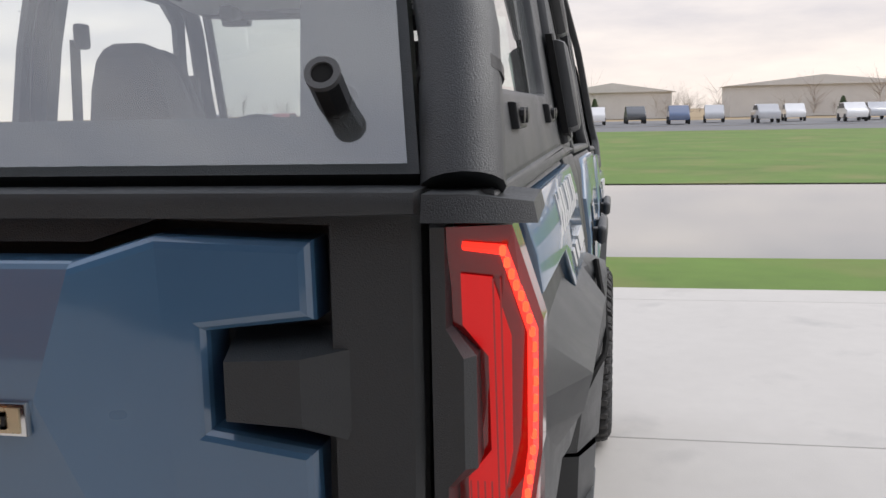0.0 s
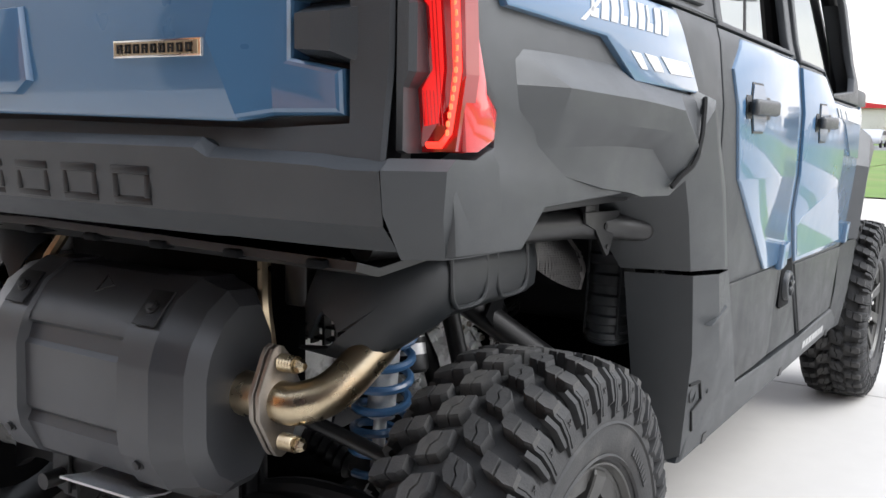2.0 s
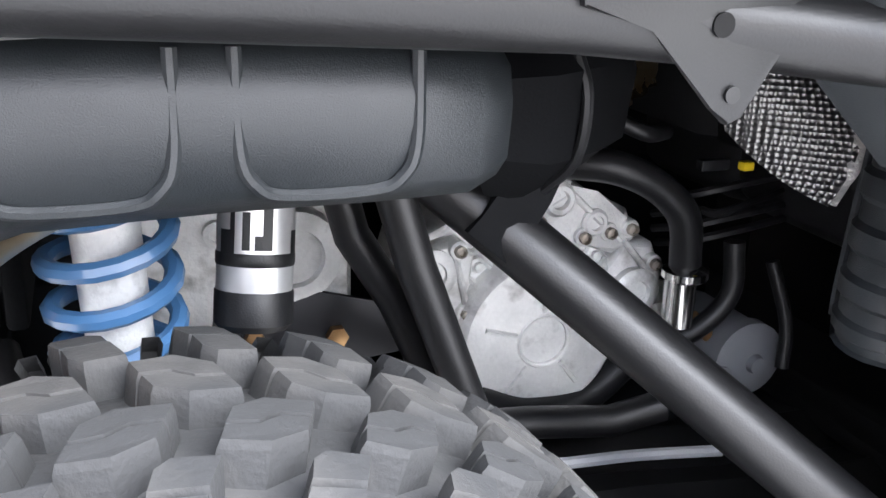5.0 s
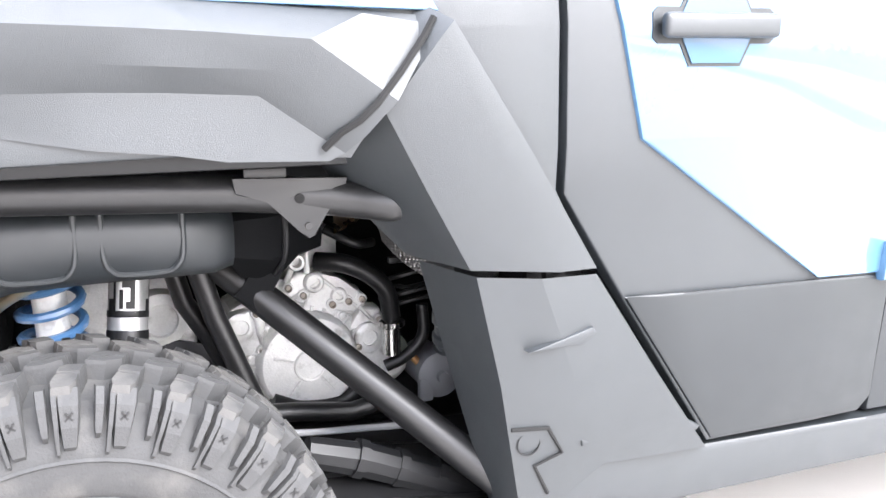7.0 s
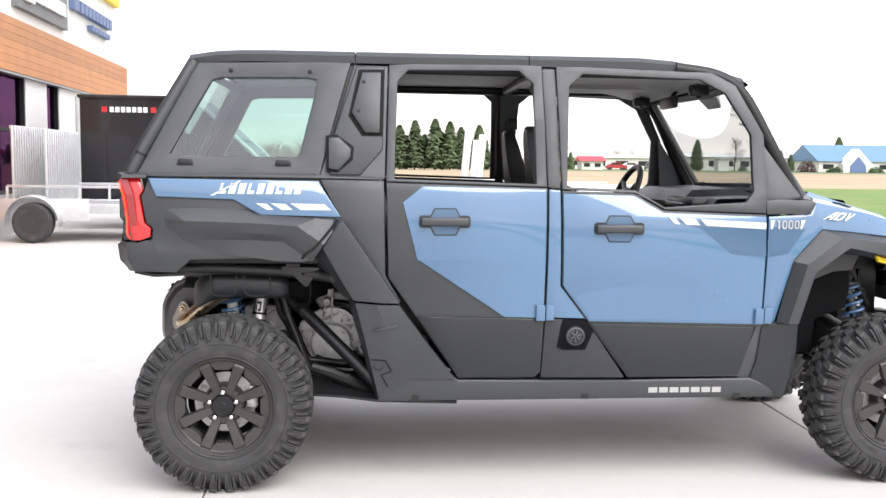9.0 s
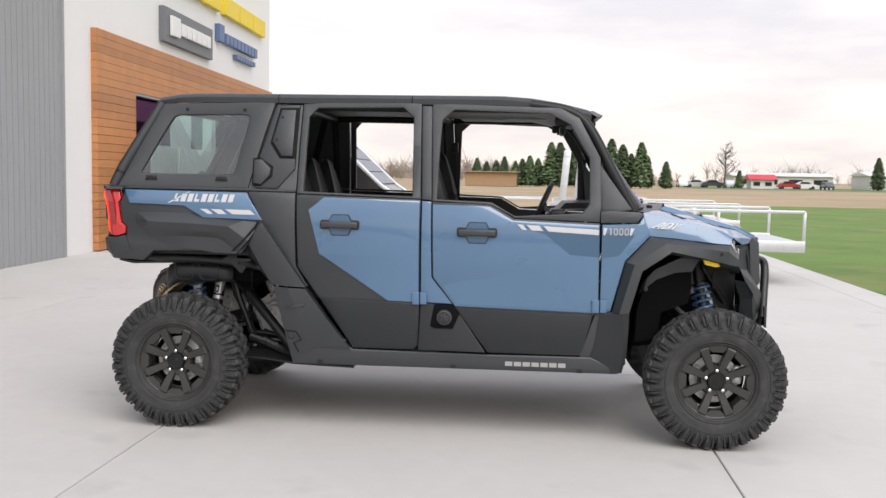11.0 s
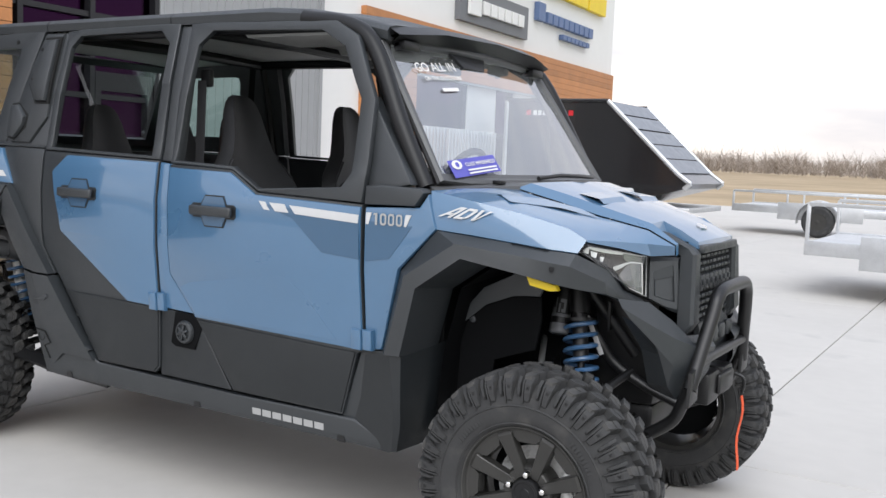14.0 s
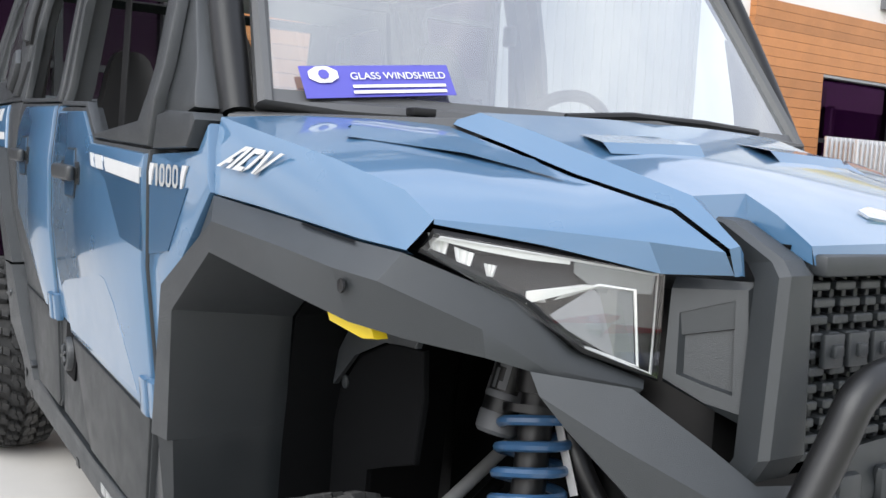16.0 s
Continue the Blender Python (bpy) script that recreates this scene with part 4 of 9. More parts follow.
        hx0 = 1.366 if which == "rear" else 2.338
        hzz = 0.768 if which == "rear" else 0.752
        P("hinge", [(hx0 - 0.035, hzz - 0.035), (hx0 + 0.005, hzz - 0.035), (hx0 + 0.005, hzz + 0.035), (hx0 - 0.035, hzz + 0.035)], BLUE, 0.022, 0.02, 0.006, door, "blue painted hinge cover")
        P("hinge", [(hx0 + 0.008, hzz - 0.033), (hx0 + 0.045, hzz - 0.033), (hx0 + 0.045, hzz + 0.036), (hx0 + 0.008, hzz + 0.036)], BLUE, 0.018, 0.02, 0.006, car, "blue painted hinge cover")
        # window frame of the door
        if which == "rear":
            fo = [(0.682, 1.326), (0.688, 1.57), (0.694, 1.822), (0.79, 1.828), (1.26, 1.832), (1.353, 1.830), (1.361, 1.60), (1.370, 1.310)]
            fi = [(0.719, 1.338), (0.724, 1.55), (0.731, 1.752), (0.777, 1.800), (1.254, 1.806), (1.312, 1.755), (1.318, 1.60), (1.322, 1.323)]
        else:
            fo = [(1.433, 1.298), (1.424, 1.55), (1.416, 1.828), (1.52, 1.830), (2.11, 1.816), (2.215, 1.760), (2.330, 1.545), (2.338, 1.30), (2.330, 1.205), (1.88, 1.218), (1.752, 1.29)]
            fi = [(1.456, 1.310), (1.463, 1.55), (1.473, 1.744), (1.535, 1.798), (2.055, 1.783), (2.166, 1.724), (2.272, 1.545), (2.276, 1.30), (2.240, 1.252), (1.880, 1.228), (1.752, 1.300)]
        P("window_frame", fo, BLACK, 0.004, 0.022, 0.005, door, "black door window frame, open without glass", hole=fi)
    P("door_swage", [(1.55, .862), (1.96, .928), (2.02, .928), (2.09, .885), (2.235, .735), (1.575, .742), (1.50, .84)], BLUE, 0.0089, 0.012, 0.0, label="pressed crease in the front door skin")
    P("middle_pillar", [(1.356, 1.822), (1.414, 1.820), (1.430, 1.304), (1.374, 1.308)], BLACK, -0.006, 0.06, 0.006, label="black middle roof pillar")
    # pale stripes and shadowed graphic on the front door and wing
    P("graphic", [(1.905, 1.178), (2.328, 1.150), (2.334, 1.02), (2.18, 1.03), (2.05, 1.135)], BLUE_DARK, 0.0095, 0.004, 0, label="darker blue graphic on the front door")
    for x0, x1, a, b in ((1.895, 1.925, 1.186, 1.160), (1.945, 2.012, 1.183, 1.157), (2.035, 2.328, 1.179, 1.142)):
        P("stripe", [(x0, a), (x0 + 0.028, a - 0.028), (x1 + 0.022 if x1 < 2.3 else x1, b - 0.004), (x1 if x1 < 2.3 else x1, b + 0.024)], WHITE_FILM, 0.011, 0.004, 0, label="pale grey stripe")
    # quarter window
    qf = P("quarter_window_frame", [(-0.315, 1.348), (-0.345, 1.348), (-0.135, 1.765), (-0.11, 1.815), (-0.060, 1.816), (0.480, 1.829), (0.533, 1.830), (0.518, 1.775), (0.412, 1.380), (0.404, 1.350), (0.370, 1.350)], BLACK, 0.0, 0.03, 0.006, label="black frame of the rear quarter window", hole=[(-0.198, 1.424), (-0.212, 1.434), (-0.064, 1.712), (-0.047, 1.742), (-0.010, 1.753), (0.352, 1.759), (0.386, 1.751), (0.388, 1.722), (0.322, 1.444), (0.312, 1.427), (0.290, 1.424)])
    bm = loft(bmesh.new(), [[(x0 + (x1 - x0) * u, s * (side_y(z) - .012), z) for u in np.linspace(0, 1, 5)] for x0, x1, z in ((-.225, .325, 1.412), (-.135, .367, 1.58), (-.035, .410, 1.772))])
    pane = part("pane", bm, GLASS_TINT, qf, "tinted quarter window glass", smooth=0)
    pane.visible_shadow = False
    for x in (-0.15, 0.252):
        lt = P("latch", [(x - 0.034, 1.388), (x + 0.034, 1.388), (x + 0.028, 1.412), (x - 0.028, 1.412)], BLACK_S, 0.008, 0.012, 0.003, qf, "small black two-bolt window latch")
        for dx in (-0.017, 0.017):
            bm = bmesh.new()
            lathe(bm, [(0.0075, 0), (0.0075, 0.004), (0.003, 0.005)], 10, Matrix.Translation((x + dx, s * (side_y(1.40) + 0.008), 1.40)) @ Matrix.Rotation(radians(-90 * s), 4, "X"))
            part("bolt", bm, STEEL, lt)
    for x in (0.03, 0.36):
        bm = bmesh.new()
        lathe(bm, [(0.01, 0), (0.01, 0.004), (0.004, 0.006)], 10, Matrix.Translation((x, s * (side_y(1.785) + 0.0), 1.785)) @ Matrix.Rotation(radians(-90 * s), 4, "X"))
        part("bolt", bm, BLACK_S, qf)
    P("pillar_seal", [(0.385, 1.345), (0.425, 1.345), (0.565, 1.828), (0.515, 1.828)], BLACK_S, -0.016, 0.02, 0.0, label="black rubber seal beside the quarter window")
    P("pillar_backing", [(0.36, 1.352), (0.46, 1.352), (0.60, 1.822), (0.50, 1.822)], PITCH, -0.034, 0.012, 0.0, label="black strip added behind the pillar joint")
    bm = bmesh.new()
    tube(bm, [(x, s * y, z) for x, y, z in ((.480, .824, 1.168), (.464, .829, 1.143), (.430, .838, 1.100), (.396, .842, 1.060), (.376, .839, 1.041), (.352, .827, 1.024), (.334, .816, 1.004))], .005, 6)
    part("arch_seam", bm, PITCH, car, "dark joint between shoulder and flare")
    # rear pillar with its two raised boxes
    pil = P("rear_pillar", [(0.408, 1.350), (0.545, 1.818), (0.690, 1.816), (0.678, 1.337)], BLACK, 0.0, 0.05, 0.006, label="wide black rear pillar with raised hatches")
    P("pillar_frame", [(0.448, 1.352), (0.462, 1.52), (0.556, 1.812), (0.676, 1.812), (0.668, 1.46), (0.575, 1.352)], BLACK, 0.014, 0.02, 0.010, pil)
    for inner, gap, lab in (([(0.535, 1.612), (0.578, 1.786), (0.662, 1.788), (0.657, 1.528), (0.592, 1.528)], .012, "raised black vent hatch"),
                            ([(0.440, 1.378), (0.440, 1.508), (0.484, 1.512), (0.538, 1.462), (0.534, 1.424), (0.486, 1.370)], .009, "raised six-sided black cover")):
        cx, cz = sum(p[0] for p in inner) / len(inner), sum(p[1] for p in inner) / len(inner)
        ring = [(x + gap * (1 if x > cx else -1), z + gap * (1 if z > cz else -1)) for x, z in inner]
        P("hatch_gap", ring, PITCH, 0.0155, 0.01, 0.0, pil, "black plate for the shaded gap round the hatch")
        P("pillar_hatch", inner, BLACK, 0.034, 0.02, 0.012, pil, lab)
    for x, z in ((.575, 1.745), (.553, 1.620)):
        bm = bmesh.new()
        lathe(bm, [(0.008, 0), (0.008, 0.003), (0.003, 0.004)], 10, Matrix.Translation((x + .012, s * (side_y(z) + 0.034), z)) @ Matrix.Rotation(radians(-90 * s), 4, "X"))
        part("bolt", bm, STEEL, pil)
    # cargo rail
    P("cargo_rail", [(-0.385, 1.338), (-0.385, 1.352), (0.402, 1.352), (0.672, 1.338), (0.672, 1.332), (0.402, 1.336)], BLACK, 0.004, 0.06, 0.004, label="black rail along the cargo box top")
    # tail lamp
    lampb = P("tail_lamp", [(-0.392, 1.331), (-0.332, 1.330), (-0.318, 1.279), (-0.333, 1.257), (-0.311, 1.146), (-0.285, 1.124), (-0.289, 1.088), (-0.329, 1.073), (-0.357, 1.073), (-0.392, 1.30)], RED_LENS, 0.0, 0.03, 0.004, label="red wrap-round tail lamp, lit")
    def lp(y, z, d):
        t = (1.331 - z) / 0.257
        return (-0.410 + 0.036 * t - d + max(0.0, y - 0.792) * 1.2, s * y, z)

    face = [(.746, 1.329), (.790, 1.331), (.808, 1.262), (.806, 1.165), (.794, 1.075), (.746, 1.073), (.746, 1.152), (.764, 1.172), (.764, 1.236), (.746, 1.256)]
    bm = bmesh.new()
    loft(bm, [[lp(y, z, 0.0) for y, z in face], [lp(y, z, -.03) for y, z in face]], closed=True)
    bm.faces.new([v for v in bm.verts][:len(face)])
    part("lens", bm, RED_DARK, lampb, "dark red rear lens", smooth=0)
    inner = [(.755, 1.298), (.776, 1.296), (.788, 1.255), (.787, 1.170), (.776, 1.108), (.755, 1.104), (.755, 1.148), (.772, 1.170), (.772, 1.240), (.755, 1.262)]
    bm = bmesh.new()
    bm.faces.new([bm.verts.new(lp(y, z, .0015)) for y, z in inner])
    part("lamp_body", thicken(bm, .001), LAMP_SOFT, lampb, "soft red lit lamp body", smooth=0)
    for k in range(6):
        y = .7565 + k * .005
        z0, z1 = (1.105, 1.295) if y > .772 else (1.106, 1.146)
        bm = bmesh.new()
        tube(bm, [lp(y, z0, .002), lp(y, z1, .002)], .0008, 4)
        part("lens_rib", bm, RED_LENS, lampb)
    guide = [(.757, 1.314), (.782, 1.311), (.798, 1.256), (.797, 1.170), (.787, 1.098), (.775, 1.086), (.757, 1.086)]
    outer = [(.757, 1.320), (.786, 1.318), (.8045, 1.257), (.8035, 1.169), (.793, 1.096), (.778, 1.078), (.757, 1.078)]
    bm = loft(bmesh.new(), [[lp(y, z, .003) for y, z in guide], [lp((a + c) / 2, (b + d) / 2, .006) for (a, b), (c, d) in zip(guide, outer)], [lp(y, z, .002) for y, z in outer]])
    part("light_bar", bm, LAMP_RED, lampb, "glowing red light bar")
    mid = smooth_path([Vector((0, (a + c) / 2, (b + d) / 2)) for (a, b), (c, d) in zip(guide[1:5], outer[1:5])], 7)
    for q in mid:
        bm = bmesh.new()
        x, y, z = lp(q.y, q.z, .0065)
        box(bm, (x, y, z), (.001, .0042, .0072), .0012, seg=1)
        part("diode", bm, LAMP_LED, lampb, "orange-red glowing diode", smooth=0)
    return tub


both(side_body)

# -- roof in three pieces
def roof_piece(x0, x1, label):
    rows = []
    for x in np.linspace(x0, x1, 7):
        drop = max(0.0, x - 1.75) ** 2 * 0.26 + max(0.0, 0.0 - x) * 0.15
        w = 0.672 - max(0.0, 0.2 - x) * 0.10 - max(0.0, x - 1.9) * 0.16
        zt = 1.876 - drop
        rows.append([(x, y, zt + dz) for y, dz in ((-w, -0.050), (-w - 0.004, -0.02), (-w + 0.012, -0.004), (-w + 0.05, 0.004), (-w * 0.55, 0.020), (-w * 0.5, 0.028), (0, 0.032), (w * 0.5, 0.028), (w * 0.55, 0.020), (w - 0.05, 0.004), (w - 0.012, -0.004), (w + 0.004, -0.02), (w, -0.050))])
    bm = loft(bmesh.new(), rows)
    thicken(bm, 0.03)
    return part("roof_panel", bm, BLACK, car, label)


roof_piece(-0.15, 0.548, "black moulded rear roof panel")
roof_piece(0.552, 1.298, "black moulded middle roof panel")
roof_piece(1.302, 2.28, "black moulded front roof panel")

# -- rear end
def rear_end():
    # tailgate outer shell
    def X(z):
        return float(np.interp(z, (0.94, 1.06, 1.10, 1.32, 1.36), (-0.385, -0.425, -0.408, -0.408, -0.405)))

    def plate(name, poly, out, mat, parent, label="", thick=0.02, bevel=0.005):
        """Polygon in y and z laid on the gate's back face; half outlines are mirrored by the caller."""
        bm = bmesh.new()
        top = [bm.verts.new((X(z) - out, y, z)) for y, z in poly]
        low = [bm.verts.new((X(z) - out + thick, y, z)) for y, z in poly]
        n = len(poly)
        bm.faces.new(top)
        bm.faces.new(low[::-1])
        for k in range(n):
            bm.faces.new((top[k], top[(k + 1) % n], low[(k + 1) % n], low[k]))
        if bevel:
            bmesh.ops.bevel(bm, geom=[e for e in bm.edges if e.verts[0] in top and e.verts[1] in top], offset=bevel, segments=2, affect="EDGES", profile=0.5)
        return part(name, bm, mat, parent, label)

    GW = .979  # half-width factor of the gate skin

    def mir(half):
        return half + [(-y, z) for y, z in reversed(half)]

    gate = plate("tailgate", mir([(-0.728, 1.335), (-0.728, 1.058), (-0.62, 1.052)]), -0.035, BLACK, car, "textured black tailgate, closed")
    # raised surround with a narrow gap to the painted skin
    inner = [(0, 1.318), (.490, 1.318), (.541, 1.334), (.662, 1.330), (.662, 1.255), (.662, 1.178), (.662, 1.106), (.520, 1.097), (0, 1.104)]
    outer = [(0, 1.340), (.500, 1.340), (.600, 1.340), (.728, 1.340), (.728, 1.255), (.728, 1.178), (.728, 1.062), (.520, 1.060), (0, 1.060)]
    for s in (-1, 1):
        bm = bmesh.new()
        loft(bm, [[(X(z) + .004, s * y, z) for y, z in outer], [(X(z), s * (y - .006 * (y > .7)), z) for y, z in outer], [(X(z) - .002, s * (y + .004 * (y > .6)), z) for y, z in inner], [(X(z) + .03, s * y, z) for y, z in inner]])
        part("gate_surround", bm, BLACK, gate, "textured black surround of the gate skin", smooth=20)
    plate("gate_rim", mir([(-0.728, 1.354), (-0.728, 1.338), (-0.60, 1.336)]), 0.016, BLACK, gate, "", 0.05, 0.004)
    # painted skin: main face, slanted crease and two stepped ends
    bm = bmesh.new()
    D = {}
    def sv(y, z, x):
        k = (round(y, 4), round(z, 4))
        if k not in D:
            D[k] = bm.verts.new((x, y * GW, z))
        return D[k]
    for s in (-1, 1):
        c0t, c0b = sv(0, 1.309, -.452), sv(0, 1.112, -.446)
        c1t, c1m, c1b = sv(s * .505, 1.309, -.448), sv(s * .472, 1.212, -.450), sv(s * .518, 1.106, -.440)
        c2t, c2a, c2b, c2l = sv(s * .556, 1.325, -.424), sv(s * .560, 1.258, -.425), sv(s * .562, 1.184, -.425), sv(s * .562, 1.114, -.420)
        n1, n2 = sv(s * .590, 1.256, -.420), sv(s * .590, 1.186, -.420)
        e1, e2, e3, e4 = sv(s * .668, 1.320, -.416), sv(s * .668, 1.264, -.414), sv(s * .667, 1.172, -.412), sv(s * .667, 1.115, -.408)
        c0m = sv(0, 1.212, -.452)
        for f in ((c0t, c1t, c1m, c0m), (c0m, c1m, c1b, c0b), (c1t, c2t, c2a, c1m), (c1m, c2a, c2b), (c1m, c2b, c2l, c1b), (c2t, e1, e2, n1, c2a), (c2a, n1, n2, c2b), (c2b, n2, e3, e4, c2l)):
            bm.faces.new(f if s > 0 else f[::-1])
    rim_e = [e for e in bm.edges if len(e.link_faces) == 1]
    ext = bmesh.ops.extrude_edge_only(bm, edges=rim_e)
    for v in [g for g in ext["geom"] if isinstance(g, bmesh.types.BMVert)]:
        v.co.x += .040
    bmesh.ops.bevel(bm, geom=[e for e in rim_e if e.is_valid], offset=.009, segments=3, affect="EDGES", profile=.5)
    blue = part("gate_skin", bm, BLUE, gate, "sculpted blue painted tailgate skin", smooth=12)
    for s in (-1, 1):
        rows = [[(-.385, s * .600, 1.254), (-.385, s * .66, 1.256), (-.400, s * .708, 1.256)],
                [(-.428, s * .606, 1.238), (-.424, s * .66, 1.240), (-.405, s * .702, 1.246)],
                [(-.428, s * .606, 1.196), (-.424, s * .66, 1.192), (-.405, s * .702, 1.186)],
                [(-.385, s * .600, 1.186), (-.385, s * .66, 1.178), (-.400, s * .708, 1.172)]]
        bm = loft(bmesh.new(), rows)
        loft(bm, [[r[0] for r in rows], [(-.38, s * .598, r[0][2]) for r in rows]])
        for v in bm.verts:
            v.co.y *= GW
        part("gate_socket", bm, BLACK, gate, "black faceted gate latch block", smooth=0)
    badge = plate("badge", [(-0.289, 1.212), (-0.459, 1.212), (-0.459, 1.188), (-0.289, 1.188)], 0.0475, CHROME, gate, "bright metal badge with dark bars", 0.006, 0.002)
    plate("badge_field", [(-0.293, 1.209), (-0.455, 1.209), (-0.455, 1.191), (-0.293, 1.191)], 0.049, GOLD, badge, "copper tinted badge field", 0.003, 0)
    for k in range(9):
        y = -0.300 - k * 0.0168
        for dy, w, z0, z1 in ((0, .003, 1.194, 1.206), (.0075, .003, 1.194, 1.206), (0, .0105, 1.2035, 1.206), (0, .0105, 1.194, 1.1965) if k % 3 else (.002, .006, 1.199, 1.201)):
            plate("badge_mark", [(y - dy, z1), (y - dy - w, z1), (y - dy - w, z0), (y - dy, z0)], 0.0505, BLACK_S, badge, "", 0.002, 0)
    # latch handle pocket in the gate's middle
    plate("gate_handle", mir([(-0.085, 1.27), (-0.10, 1.16), (-0.07, 1.14)]), 0.055, BLUE, gate, "blue tailgate handle cover", 0.02, 0.012)
    # bumper beam
    prof = [(1.062, -0.430), (1.066, -0.452), (1.052, -0.472), (0.985, -0.462), (0.952, -0.430), (0.945, -0.37), (0.97, -0.36)]
    rows = []
    for y, dx, dz in ((-0.731, 0.010, -0.004), (-0.68, 0.003, -0.004), (-0.64, 0.0, 0.0), (-0.46, 0.0, 0.004), (-0.44, -0.006, 0.016), (0, -0.008, 0.016), (0.44, -0.006, 0.016), (0.46, 0.0, 0.004), (0.64, 0, 0), (0.68, 0.003, -0.004), (0.731, 0.010, -0.004)):
        rows.append([(x + dx + .024, y, z + (dz + .003 if k < 3 else 0)) for k, (z, x) in enumerate(prof)])
    beam = part("bumper_beam", loft(bmesh.new(), rows), BLACK, car, "textured black rear bumper beam", smooth=22)
    for k in range(7):
        y = 0.36 - k * 0.112
        bm = bmesh.new()
        for cy, cz, w, h in ((0, 1.0365, .078, .012), (0, .9945, .078, .012), (.033, 1.0155, .012, .034), (-.033, 1.0155, .012, .034)):
            box(bm, (-0.4455 + (1.0155 - cz) * .15, y + cy, cz), (0.010, w, h), 0.002)
        part("emboss", bm, BLACK_S, beam, "embossed block mark")
    for s in (-1, 1):
        # corner of the cargo box below and beside the lamp
        def c(x, y, z):
            return (x, s * y, z)
        rows = [[c(-0.420, .732, 1.066), c(-0.379, .800, 1.066), c(-0.335, .800, 1.064), c(-0.300, .798, 1.075)],
                [c(-0.437, .732, 1.052), c(-0.392, .796, 1.052), c(-0.334, .802, 1.050), c(-0.280, .802, 1.06)],
                [c(-0.431, .732, 1.00), c(-0.386, .788, .995), c(-0.334, .798, .99), c(-0.260, .798, .99)],
                [c(-0.392, .732, .942), c(-0.359, .775, .942), c(-0.319, .785, .942), c(-0.190, .785, .94)],
                [c(-0.334, .70, .94), c(-0.324, .72, .94), c(-0.320, .73, .94), c(-0.190, .73, .938)]]
        part("bumper_corner", loft(bmesh.new(), rows), BLACK, car, "textured black bumper corner", smooth=30)
        rows = [[c(-.425, .733, 1.352), c(-.425, .765, 1.352), c(-.398, .803, 1.345), c(-.30, .800, 1.345)],
                [c(-.430, .733, 1.334), c(-.428, .768, 1.334), c(-.400, .806, 1.331), c(-.30, .803, 1.333)]]
        bm = loft(bmesh.new(), rows)
        loft(bm, [rows[0], [c(-.38, .733, 1.352), c(-.38, .765, 1.352), c(-.38, .77, 1.348), c(-.30, .77, 1.348)]])
        part("corner_cap", bm, BLACK, car, "black cap over the tail lamp")
        prof = [(.735, 1.332), (.748, 1.332), (.748, 1.262), (.766, 1.244), (.766, 1.166), (.748, 1.148), (.748, 1.072), (.735, 1.072)]
        bm = bmesh.new()
        loft(bm, [[c(-.36, y, z) for y, z in prof], [c(-.404 - (.010 if .748 < y else 0), y, z) for y, z in prof], [c(-.410 - (.010 if .748 < y else 0), .735 + (y - .735) * .75, 1.202 + (z - 1.202) * .975) for y, z in prof]], closed=True, caps=True)
        part("lamp_surround", bm, BLACK, car, "black surround of the tail lamp")
    # sloped rear window: frame, glass, lift handle
    def wq(u, v):
        """Point on the rear window plane, u across and v up from 0 to 1."""
        return Vector((-0.375 + 0.262 * v, u * (0.722 - 0.080 * v), 1.362 + 0.452 * v))
    o = [wq(-1, 0), wq(1, 0), wq(1, 1), wq(-1, 1)]
    i = [wq(-.88, .09), wq(.88, .09), wq(.88, .93), wq(-.88, .93)]
    bm = loft(bmesh.new(), [o + [o[0]], i + [i[0]]])
    thicken(bm, 0.022)
    hatch = part("rear_window", bm, BLACK, car, "black framed rear window hatch, closed")
    bm = bmesh.new()
    bm.faces.new([bm.verts.new(wq(*q) + Vector((-0.006, 0, 0.003))) for q in ((-.99, .01), (.99, .01), (.99, .99), (-.99, .99))])
    pane = part("pane", bm, GLASS_REAR, hatch, "tinted rear window glass", smooth=0)
    pane.visible_shadow = False
    for s in (-1, 1):
        b0 = wq(0.925 * s, .14)
        bm = bmesh.new()
        tip = b0 + Vector((-.046, 0, .006))
        rod(bm, b0 + Vector((-.002, -s * .003, -.018)), tip, 0.0125, 8)
        rod(bm, b0 + Vector((.012, 0, -.014)), b0 + Vector((-.006, 0, -.012)), 0.014, 14)
        handle = part("lift_handle", bm, BLACK_S, hatch, "black turn handle on the glass")
        bm = bmesh.new()
        ax = along(tip, tip + (tip - b0 - Vector((-.002, -s * .003, -.018))))
        lathe(bm, [(.0128, -.002), (.0128, .003), (.0082, .003), (.0078, .001)], 20, ax, cap=False)
        part("handle_rim", bm, COWL, handle, "grey rim of the handle end")
        bm = bmesh.new()
        lathe(bm, [(.0081, .0008), (.0081, .0014)], 16, ax)
        part("handle_bore", bm, PITCH, handle, "black disc for the shade in the handle bore")
        # round rear pillars
        bm = bmesh.new()
        tube(bm, [(-.372, s * .752, 1.352), (-.32, s * .742, 1.46), (-.125, s * .655, 1.82)], [.030, .030, .028], 16)
        part("rear_corner_post", bm, BLACK, car, "smooth black round corner post")
        bm = bmesh.new()
        tube(bm, [(-.333, s * .745, 1.425), (-.329, s * .744, 1.434)], .0318, 16)
        part("post_band", bm, BLACK_S, car, "thin moulding band on the post")
        # tub inner wall and floor edge
    bm = bmesh.new()
    box(bm, (0.03, 0, 0.985), (0.80, 1.42, 0.03), 0.005)
    part("cargo_floor", bm, BLACK_S, car, "black cargo box floor")
    bm = bmesh.new()
    box(bm, (0.43, 0, 1.15), (0.03, 1.44, 0.36), 0.01)
    part("cargo_front_wall", bm, BLACK_S, car, "black cargo box front wall")
